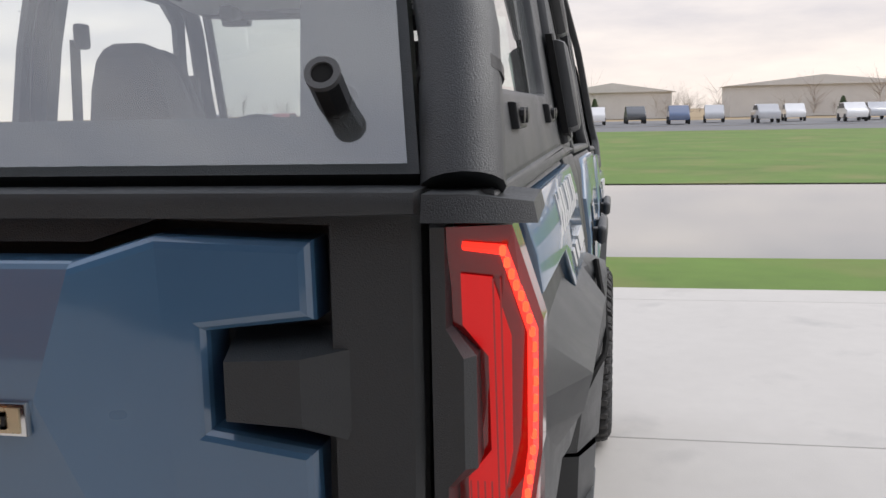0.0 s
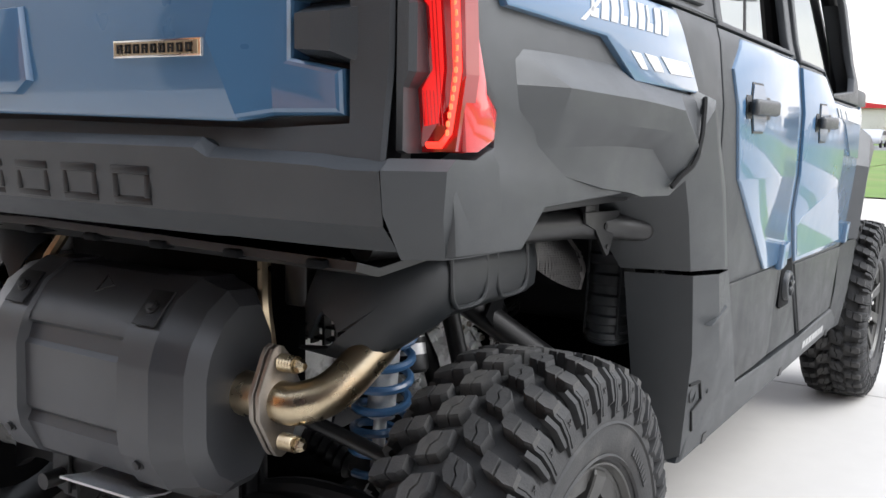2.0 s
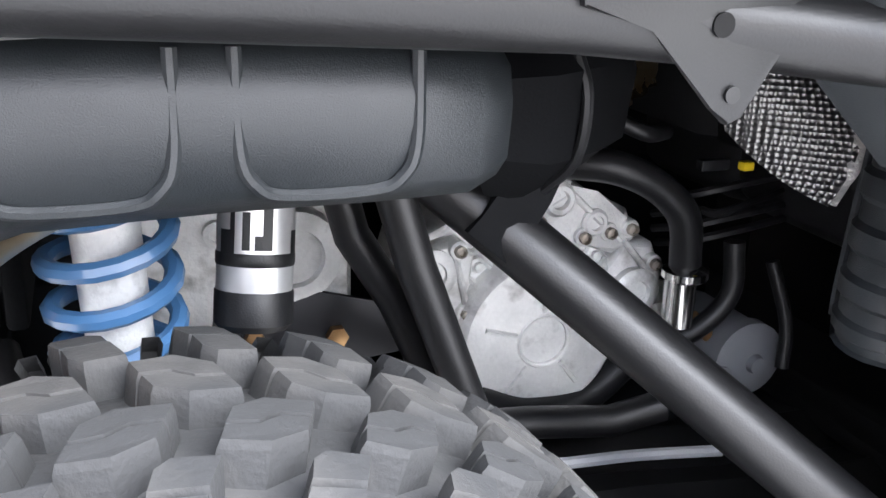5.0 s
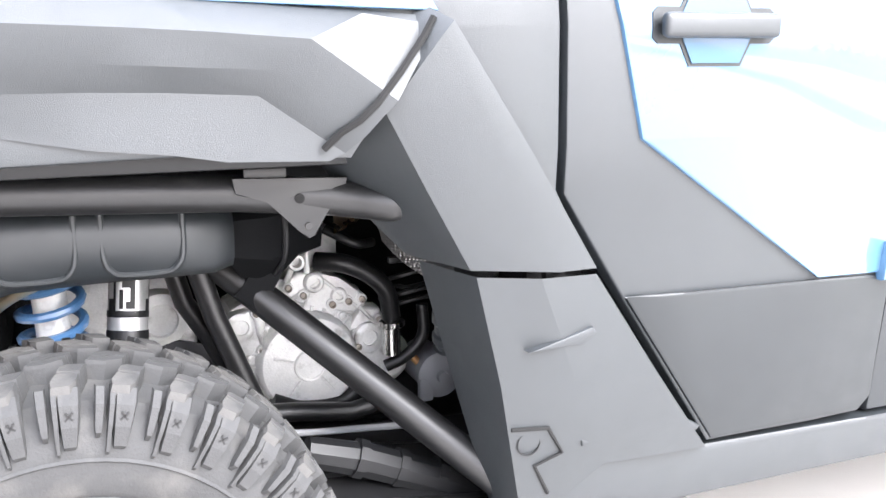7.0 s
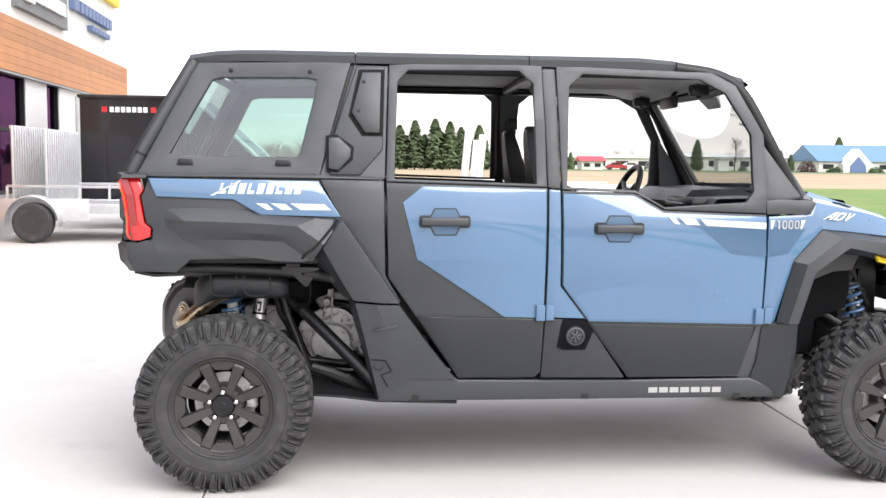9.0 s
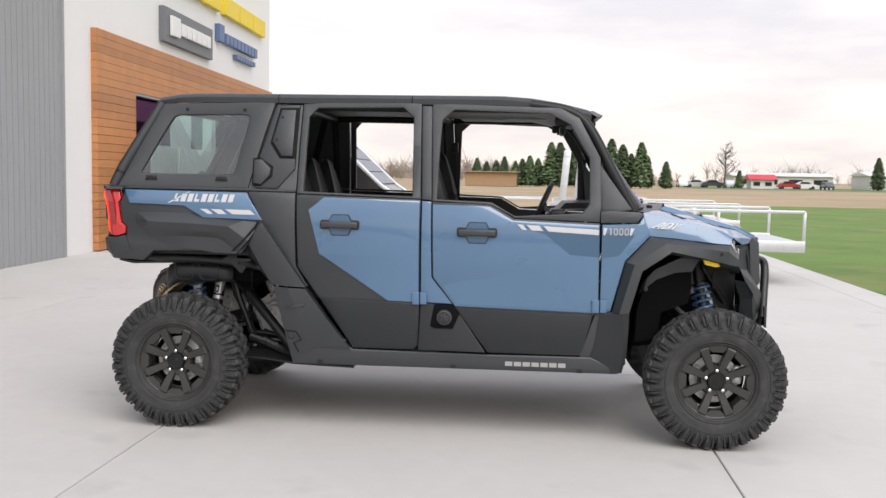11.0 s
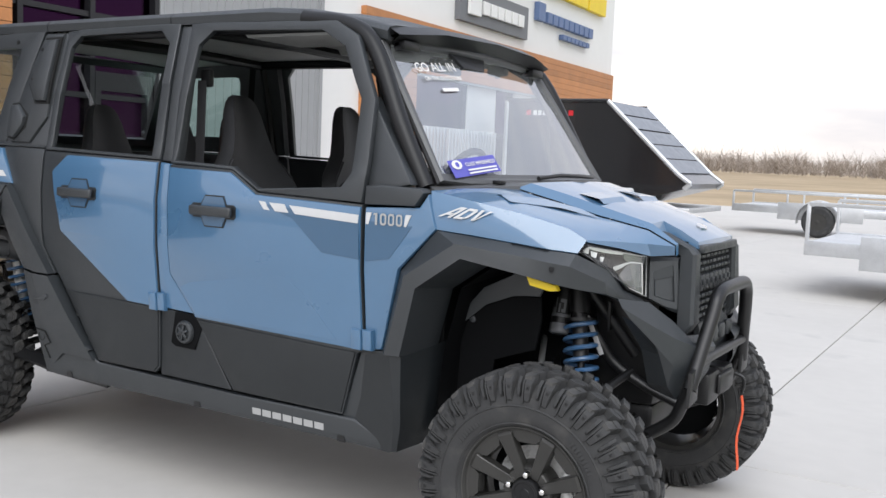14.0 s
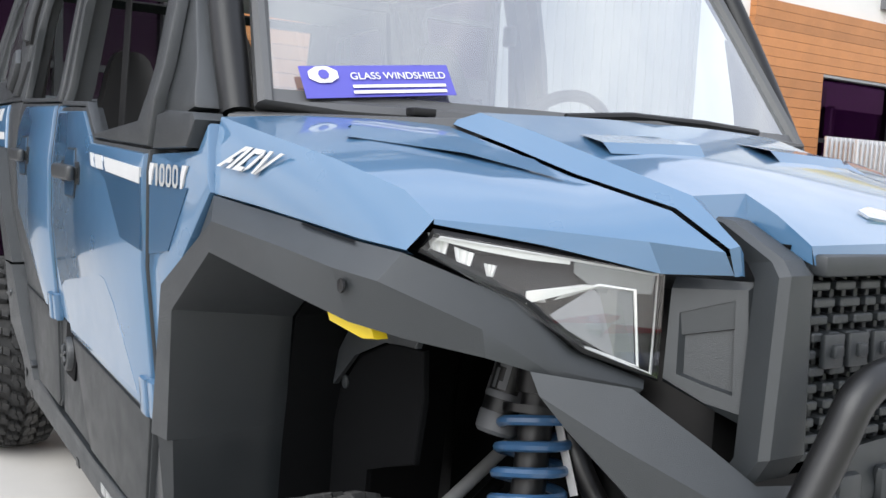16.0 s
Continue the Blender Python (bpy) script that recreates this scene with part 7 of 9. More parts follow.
        rod(bm, a, b, r)
        part("suspension_arm", bm, STEEL, car, "black suspension arm")
    # drive shaft with rubber bellows
    bm = bmesh.new()
    pts = [Vector(c(.06, .20 + .30 * k / 30, .500 - .10 * k / 30)) for k in range(31)]
    tube(bm, pts, [.030 + (.006 if k % 2 else -.004) if k < 12 else .014 for k in range(31)], 14)
    part("drive_shaft", bm, BLACK_S, car, "drive shaft with ribbed black bellows")
    bm = bmesh.new()
    pts = [Vector(c(.06 + .17 * k / 24, .36, .560 - .012 * k / 24)) for k in range(25)]
    tube(bm, pts, [.013 + (.004 if k % 2 else -.002) for k in range(25)], 12)
    rod(bm, c(.23, .36, .548), c(.30, .36, .545), .008)
    for k in range(3):
        lathe(bm, [(.013, 0), (.013, .012)], 6, along(c(.235 + k * .018, .36, .548), c(.30, .36, .545)))
    part("shift_cable", bm, BLACK_S, car, "ribbed black cable boot with bright nuts")
    # front arms and steering
    for a, b, r in ((c(2.80, .25, .46), c(2.95, .62, .38), .018), (c(3.12, .25, .46), c(2.99, .62, .38), .018), (c(2.83, .30, .68), c(2.96, .62, .55), .014), (c(3.10, .30, .68), c(2.98, .62, .55), .014),
                    (c(2.905, .36, 1.01), c(3.10, .27, .73), .017), (c(3.08, .15, .58), c(3.05, .60, .46), .009), (c(2.75, .30, .66), c(2.86, .52, .60), .012)):
        bm = bmesh.new()
        rod(bm, a, b, r)
        part("suspension_arm", bm, STEEL, car, "black suspension arm")
    bm = bmesh.new()
    box(bm, c(3.02, .32, .86), (.012, .022, .10), .003, )
    part("label_plate", bm, BLACK_S, car)
    bm = bmesh.new()
    box(bm, c(2.975, .575, .46), (.09, .06, .24), .02)
    lathe(bm, [(.05, 0), (.062, .01), (.062, .05), (.045, .06)], 20, Matrix.Translation(c(2.97, .62, .378)) @ Matrix.Rotation(radians(90 * s), 4, "X"))
    part("wheel_knuckle", bm, ALLOY, car, "cast metal wheel knuckle")
    bm = bmesh.new()
    box(bm, c(0.0, .575, .43), (.09, .06, .22), .02)
    lathe(bm, [(.05, 0), (.062, .01), (.062, .05), (.045, .06)], 20, Matrix.Translation(c(0, .62, .378)) @ Matrix.Rotation(radians(90 * s), 4, "X"))
    part("wheel_knuckle", bm, ALLOY, car, "cast metal wheel knuckle")


both(running_gear)


def powertrain():
    # engine: ribbed cases and the round cover on the right
    m = Matrix.Translation((.436, -.235, .541)) @ Matrix.Rotation(radians(90), 4, "X")
    bm = bmesh.new()
    lathe(bm, [(.120, -.10), (.120, .030), (.112, .038), (.100, .040), (.096, .060), (.090, .066), (.030, .070), (.028, .067), (0.0, .067)], 56, m)
    engine = part("engine", bm, ALLOY, car, "bare cast aluminium engine with a round cover")
    bm = bmesh.new()
    for k in range(5):
        a = radians(20 + 72 * k)
        rod(bm, m @ Vector((.034 * math.cos(a), .034 * math.sin(a), .069)), m @ Vector((.072 * math.cos(a), .072 * math.sin(a), .068)), .0032, 6)
    tube(bm, [m @ Vector((.03 * math.cos(t), .03 * math.sin(t), .069)) for t in np.linspace(0, math.tau, 25)[:-1]], .003, 6, closed=True)
    part("cover_ribs", bm, ALLOY, engine, "raised ribs on the round cover")
    for k in range(9):
        a = radians(40 * k + 10)
        bm = bmesh.new()
        lathe(bm, [(.009, 0), (.009, .010), (.0055, .012), (.0055, .018), (.002, .019)], 8, m @ Matrix.Translation((.110 * math.cos(a), .110 * math.sin(a), .030)))
        part("bolt", bm, ALLOY, engine)
    side_m = lambda y: Matrix(((1, 0, 0, 0), (0, 0, -1, y), (0, 1, 0, 0), (0, 0, 0, 1)))
    for poly, y, d, bev in (([(.285, .60), (.300, .650), (.345, .672), (.385, .690), (.410, .712), (.450, .718), (.500, .690), (.548, .668), (.562, .62), (.548, .54), (.50, .452), (.38, .445), (.325, .49), (.300, .55)], -.150, .105, .012),
                            ([(.392, .672), (.398, .700), (.424, .716), (.470, .716), (.498, .694), (.542, .676), (.556, .640), (.528, .624), (.482, .640), (.440, .652)], -.250, .030, .007),
                            ([(.280, .612), (.296, .646), (.335, .656), (.362, .640), (.356, .590), (.330, .560), (.300, .566)], -.250, .030, .010),
                            ([(.520, .600), (.545, .635), (.585, .630), (.602, .590), (.590, .540), (.555, .515), (.528, .540)], -.230, .045, .010)):
        part("engine_case", prism(bmesh.new(), poly, side_m(y), d, bev, 3), ALLOY, engine, "cast aluminium engine case", smooth=30)
    for x, z, r0, d in ((.452, .696, .020, .012), (.312, .622, .028, .006), (.500, .665, .016, .008), (.560, .575, .030, .010), (.415, .742, .018, .03)):
        bm = bmesh.new()
        lathe(bm, [(r0, -.02), (r0, d * .6), (r0 * .8, d), (r0 * .55, d), (r0 * .5, d * .4), (0, d * .4)], 24, Matrix.Translation((x, -.279, z)) @ Matrix.Rotation(radians(90), 4, "X"))
        part("casting_boss", bm, ALLOY, engine)
    for a, b, w in (((.400, .662), (.470, .700), .004), ((.470, .700), (.535, .640), .004), ((.430, .640), (.446, .690), .003), ((.335, .650), (.352, .580), .004), ((.540, .640), (.575, .600), .004), ((.535, .545), (.590, .580), .0035), ((.400, .700), (.425, .76), .006), ((.44, .715), (.44, .765), .006)):
        bm = bmesh.new()
        rod(bm, (a[0], -.2815, a[1]), (b[0], -.2815, b[1]), w, 8)
        part("casting_web", bm, ALLOY, engine)
    for cc, ss, bev in (((.418, -.215, .760), (.060, .08, .09), .012), ((.47, -.16, .745), (.10, .12, .08), .02)):
        bm = bmesh.new()
        box(bm, cc, ss, bev, seg=3)
        part("engine_case", bm, ALLOY, engine, "cast aluminium engine case")
    bm = bmesh.new()
    lathe(bm, [(.03, 0), (.036, .02), (.036, .08), (.02, .1)], 16, Matrix.Translation((.405, -.22, .715)) @ Matrix.Rotation(radians(-20), 4, "Y"))
    part("filler_neck", bm, ALLOY, engine, "cast filler neck")
    bm = bmesh.new()
    lathe(bm, [(.05, -.05), (.055, .03), (.04, .05), (.035, .055)], 24, Matrix.Translation((.60, -.22, .52)) @ Matrix.Rotation(radians(90), 4, "X"))
    part("water_pump", bm, ALLOY, engine, "cast pump housing")
    # webbed side casting: ridges, bosses and a bolted rim round the cover
    for k in range(26):
        a = radians(360 / 26 * k)
        bm = bmesh.new()
        q0, q1 = m @ Vector((.098 * math.cos(a), .098 * math.sin(a), .042)), m @ Vector((.116 * math.cos(a), .116 * math.sin(a), .036))
        rod(bm, q0, q1, .0035, 6)
        part("cover_web", bm, ALLOY, engine)
    for x, z in ((.430, .673), (.486, .650), (.518, .653), (.545, .655), (.402, .690), (.340, .648), (.298, .600), (.580, .610), (.350, .575), (.536, .560)):
        bm = bmesh.new()
        lathe(bm, [(.0105, -.02), (.0105, .004), (.0095, .005)], 12, Matrix.Translation((x, -.281, z)) @ Matrix.Rotation(radians(90), 4, "X"))
        part("bolt_boss", bm, ALLOY, engine)
        bm = bmesh.new()
        lathe(bm, [(.0068, .004), (.0068, .012), (.004, .013), (.0035, .009), (0, .009)], 8, Matrix.Translation((x, -.281, z)) @ Matrix.Rotation(radians(90), 4, "X"))
        part("bolt", bm, FLANGE, engine, "dull steel bolt head")
    for k, (x, z) in enumerate(((.10, .665), (.12, .55), (.215, .60), (.205, .675))):
        bm = bmesh.new()
        lathe(bm, [(.014, -.02), (.014, .006), (.008, .008), (.007, .004), (0, .004)], 14, Matrix.Translation((x, -.214, z)) @ Matrix.Rotation(radians(90), 4, "X"))
        part("casting_boss", bm, ALLOY, engine)
    bm = bmesh.new()
    box(bm, (.12, -.12, .60), (.22, .18, .24), .03)
    lathe(bm, [(.055, 0), (.05, .03), (.032, .034), (.030, .026), (0, .026)], 24, Matrix.Translation((.175, -.21, .640)) @ Matrix.Rotation(radians(90), 4, "X"))
    box(bm, (.18, -.215, .60), (.12, .03, .10), .02)
    part("gearbox", bm, ALLOY, car, "cast aluminium gearbox")
    bm = bmesh.new()
    prism(bm, [(.08, .50), (.30, .52), (.29, .575), (.20, .60), (.10, .57)], Matrix(((1, 0, 0, 0), (0, 0, -1, -.235), (0, 1, 0, 0), (0, 0, 0, 1))), .006, .001)
    br = part("gearbox_bracket", bm, FRAME, car, "dark plated bracket with yellow bolts")
    for x, z in ((.130, .555), (.218, .549)):
        bm = bmesh.new()
        lathe(bm, [(.012, 0), (.012, .01), (.004, .011)], 6, Matrix.Translation((x, -.242, z)) @ Matrix.Rotation(radians(90), 4, "X"))
        part("bolt", bm, COPPER, br, "yellow plated bolt")
    # coolant hoses
    for pts, r, mat, lab in (([(.455, -.29, .738), (.50, -.32, .736), (.545, -.33, .715), (.578, -.335, .680), (.590, -.33, .625)], .018, BLACK_S, "thick black coolant hose"),
                             ([(.652, -.33, .645), (.652, -.335, .585), (.62, -.33, .545), (.580, -.32, .525)], .012, BLACK_S, "bent black coolant hose"),
                             ([(.36, -.30, .475), (.42, -.30, .452), (.50, -.29, .455), (.56, -.28, .49)], .020, BLACK_S, "black hose under the engine"),
                             ([(.47, -.30, .80), (.52, -.33, .775), (.56, -.31, .77)], .009, BLACK_S, "thin black hose"),
                             ([(.70, -.34, .62), (.715, -.36, .55), (.71, -.37, .50)], .008, BLACK_S, "thin black cable")):
        bm = bmesh.new()
        tube(bm, smooth_path(pts, 6), r, 12)
        part("hose", bm, mat, car, lab)
    rnd = random.Random(12)
    for k in range(4):
        bm = bmesh.new()
        z = .70 - .018 * k
        tube(bm, smooth_path([(.585 + rnd.uniform(0, .02), -.26, z - .02), (.605, -.315, z), (.63 + rnd.uniform(0, .05), -.33, z + rnd.uniform(-.02, .03)), (.74, -.30, z + .01)], 5), .005, 6)
        part("wiring", bm, BLACK_S, car, "black wiring loom")
    bm = bmesh.new()
    lathe(bm, [(.020, 0), (.026, .004), (.026, .012), (.020, .016)], 16, Matrix.Translation((.591, -.33, .606)))
    lathe(bm, [(.018, -.055), (.018, .0)], 14, Matrix.Translation((.591, -.325, .606)))
    part("hose_clamp", bm, CHROME, car, "bright hose clamp on a cast neck")
    bm = bmesh.new()
    box(bm, (.595, -.35, .742), (.035, .012, .012), .002)
    part("connector", bm, BLACK_S, car, "small connector")
    bm = bmesh.new()
    box(bm, (.645, -.34, .735), (.014, .012, .010), .002)
    part("connector", bm, YELLOW, car, "small yellow connector")
    # starter motor with an orange cable
    bm = bmesh.new()
    lathe(bm, [(.040, -.10), (.042, .0), (.046, .004), (.046, .022), (.030, .030), (.012, .032), (.010, .040), (.004, .041)], 28, Matrix.Translation((.686, -.320, .500)) @ Matrix.Rotation(radians(90), 4, "X"))
    box(bm, (.655, -.340, .475), (.03, .02, .05), .006)
    part("starter_motor", bm, SIGN_GREY, car, "grey cast motor housing")
    bm = bmesh.new()
    rod(bm, (.63, -.30, .545), (.665, -.31, .505), .008)
    part("cable", bm, COPPER, car, "copper-orange cable end")
    # muffler across the back
    back = [(-.085, -.150), (-.03, -.180), (.05, -.175), (.10, -.11), (.112, 0), (.10, .11)]
    plain = [(.06, .178), (-.01, .182), (-.062, .152), (-.100, .103), (-.107, .091), (-.112, .078), (-.119, .056), (-.121, .048), (-.124, -.060), (-.1235, -.068), (-.120, -.090), (-.118, -.098)] + back
    stepped = [(.06, .178), (-.01, .182), (-.062, .152), (-.098, .103), (-.103, .091), (-.095, .083), (-.104, .057), (-.112, .049), (-.114, -.060), (-.112, -.066), (-.103, -.075), (-.112, -.092)] + back
    rows = []
    for y, kx, kz, sec in ((.262, .5, .5, plain), (.258, .66, .78, plain), (.232, .88, .92, plain), (.182, .99, .985, plain), (.176, 1.035, 1.02, plain), (.104, 1.035, 1.02, plain), (.100, .99, .99, stepped), (-.158, .99, .99, stepped), (-.162, 1.035, 1.02, plain),
                           (-.236, 1.035, 1.02, plain), (-.244, 1.0, .99, plain), (-.292, .86, .93, plain), (-.316, .66, .80, plain), (-.318, .4, .5, plain)):
        rows.append([(-.238 + x * kx, y, .667 + z * kz) for x, z in sec])
    muf = part("muffler", loft(bmesh.new(), rows, closed=True, caps=True), MUFFLER, car, "satin black faceted muffler shroud", smooth=24)
    for y in (.14, -.199):
        m_ = along((-.3165, y, .8065), (-.55, y, 1.03))
        bm = bmesh.new()
        prism(bm, [(-.034, -.026), (.034, -.026), (.034, .026), (-.034, .026)], m_ @ Matrix.Rotation(radians(90), 4, "Z"), .004, .002)
        part("shroud_tab", bm, BLACK_S, muf, "dark square tab under the bolt")
        bm = bmesh.new()
        lathe(bm, [(.0125, .003), (.0125, .006), (.009, .007), (.009, .013), (.004, .014)], 10, m_)
        part("bolt", bm, STEEL, muf)
        m_ = along((-.352, y, .560), (-.60, y, .50))
        bm = bmesh.new()
        lathe(bm, [(.0115, 0), (.0115, .004), (.008, .005), (.008, .010), (.003, .011)], 10, m_)
        part("bolt", bm, STEEL, muf)
    m_ = along((-.2945, -.055, .8275), (-.50, -.055, 1.06))
    bm = bmesh.new()
    tube(bm, [m_ @ Vector(q) for q in ((-.012, -.018, .001), (-.012, .018, .001), (.020, 0, .001))], .0018, 6, closed=True)
    part("warning_mark", bm, STEEL, muf, "raised triangular warning mark")
    # tray hung below the shroud
    bm = bmesh.new()
    loft(bm, [[(-.345, .02, .488), (-.335, -.16, .486)], [(-.28, .02, .476), (-.27, -.16, .474)], [(-.20, .02, .480), (-.20, -.16, .478)]])
    part("drip_tray", thicken(bm, .004), GALV, car, "bare metal plate below the muffler", smooth=0)
    for s in (-1, 1):
        bm = bmesh.new()
        rod(bm, (-.235, s * .22, .672), (-.235, s * .375, .668), .037, 20)
        tube(bm, smooth_path([(-.235, s * .385, .668), (-.228, s * .425, .668), (-.195, s * .470, .690), (-.135, s * .498, .745), (-.06, s * .505, .800), (.05, s * .48, .835)], 7), .034, 20)
        pipe = part("exhaust_pipe", bm, GOLD, car, "golden heat-tinted exhaust pipe")
        for y0 in (.372, .386):
            bm = bmesh.new()
            prism(bm, [(.021 * math.cos(radians(a)), .068 + .024 * math.sin(radians(a))) for a in (20, 55, 90, 125, 160)] + [(-.049, .02), (-.049, -.02)] + [(-.021 * math.cos(radians(a)), -.068 - .024 * math.sin(radians(a))) for a in (20, 55, 90, 125, 160)] + [(.049, -.02), (.049, .02)], Matrix(((1, 0, 0, -.235), (0, 0, s, s * y0), (0, 1, 0, .668), (0, 0, 0, 1))) @ Matrix.Rotation(radians(2), 4, "Z"), .008, .002)
            part("flange", bm, FLANGE, pipe, "bare steel exhaust flange")
        for z in (.732, .604):
            bm = bmesh.new()
            pts = [Vector((-.235, s * (.394 + .003 * k), z)) for k in range(12)]
            tube(bm, pts, [.0125 + (.002 if k % 2 else -.0015) for k in range(12)], 14)
            lathe(bm, [(.011, 0), (.011, .010), (.006, .016)], 6, along((-.235, s * .428, z), (-.235, s * .5, z)))
            part("flange_bolt", bm, GOLD, pipe, "golden spring-loaded flange bolt")
        bm = bmesh.new()
        tube(bm, smooth_path([(-.15, s * .24, .62), (-.16, s * .30, .70), (-.17, s * .30, .80), (-.14, s * .27, .88)], 5), .012, 8)
        part("exhaust_hanger", bm, GOLD, car, "bent exhaust hanger strap")
    # bay fillers in near-black, so the shade there is painted
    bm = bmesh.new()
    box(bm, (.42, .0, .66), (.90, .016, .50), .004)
    part("centre_panel", bm, WELL, car, "panel added along the engine bay, darkened for shade")
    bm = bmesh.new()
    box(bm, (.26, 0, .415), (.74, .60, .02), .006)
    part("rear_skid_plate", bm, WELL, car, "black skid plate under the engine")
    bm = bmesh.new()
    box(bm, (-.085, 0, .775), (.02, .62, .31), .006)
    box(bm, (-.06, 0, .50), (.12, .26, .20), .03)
    part("rear_bulkhead", bm, WELL, car, "panel and gear case behind the muffler, darkened for shade")
    # hitch, cross member and uprights
    bm = bmesh.new()
    rows = []
    for x, o, i in ((-.27, .036, .027), (-.10, .033, .027)):
        rows.append([(x, y * o - .03, .388 + z * o) for y, z in ((-1, -1), (1, -1), (1, 1), (-1, 1))])
    inner = [[(x, y * .026 - .03, .388 + z * .026) for y, z in ((-1, -1), (1, -1), (1, 1), (-1, 1))] for x in (-.27, -.10)]
    loft(bm, [inner[1], inner[0], rows[0], rows[1]], closed=True)
    hitch = part("hitch_receiver", bm, STEEL, car, "square black hitch receiver")
    bm = bmesh.new()
    tube(bm, [(-.268, y * .036 - .03, .388 + z * .036) for y, z in ((-1, -.8), (-.8, -1), (.8, -1), (1, -.8), (1, .8), (.8, 1), (-.8, 1), (-1, .8))], .009, 8, closed=True)
    part("receiver_lip", bm, STEEL, hitch)
    bm = bmesh.new()
    box(bm, (-.16, -.02, .43), (.05, .46, .05), .008)
    box(bm, (-.15, -.235, .52), (.03, .03, .30), .005)
    box(bm, (-.15, .235, .52), (.03, .03, .30), .005)
    box(bm, (-.10, -.34, .86), (.08, .05, .12), .006)
    box(bm, (-.12, -.16, .50), (.02, .18, .10), .004)
    part("rear_frame", bm, STEEL, car, "black welded rear frame")
    for s in (-1, 1):
        bm = bmesh.new()
        rows = []
        for x, y, z in smooth_path([(-.165, s * .22, .425), (-.14, s * .34, .425), (-.10, s * .46, .390), (-.05, s * .58, .330)], 4):
            rows.append([(x + a, y, z + b) for a, b in ((-.016, -.030), (.016, -.030), (.016, .030), (-.016, .030))])
        loft(bm, rows, closed=True, caps=True)
        part("lower_arm", bm, STEEL, car, "curved flat steel suspension arm")
        bm = bmesh.new()
        prism(bm, [(-.02, -.07), (.03, -.06), (.022, .10), (.03, .22), (-.015, .22), (-.028, .08)], Matrix(((0, 0, -1, -.185), (1, 0, 0, s * .232), (0, 1, 0, .43), (0, 0, 0, 1))), .008, .002)
        rod(bm, (-.19, s * .232, .395), (-.235, s * .232, .395), .017, 12)
        part("frame_upright", bm, STEEL, car, "black drilled upright plate with a bolt head")
    for s in (-1, 1):
        bm = bmesh.new()
        prism(bm, [(-.025, -.20), (.02, -.20), (.03, -.14), (.005, -.10), (.005, .02), (.028, .06), (.028, .10), (-.02, .10), (-.03, .04), (-.022, -.10)], Matrix(((0, 0, -1, -.175), (s, 0, 0, s * .225), (0, 1, 0, .55), (0, 0, 0, 1))), .006, .001)
        part("upright_plate", bm, STEEL, car, "shaped black upright plate")
        for z in (.40, .62):
            bm = bmesh.new()
            rod(bm, (-.195, s * .225, z), (-.165, s * .225, z), .013, 6)
            part("bolt", bm, STEEL, car)
    # radiator grid seen behind the pipe
    for k in range(7):
        bm = bmesh.new()
        box(bm, (-.02, -.30, .72 + k * .022), (.02, .16, .005))
        part("radiator_fin", bm, STEEL, car)
    for k in range(6):
        bm = bmesh.new()
        box(bm, (-.025, -.37 + k * .028, .785), (.02, .005, .15))
        part("radiator_fin", bm, STEEL, car)


powertrain()


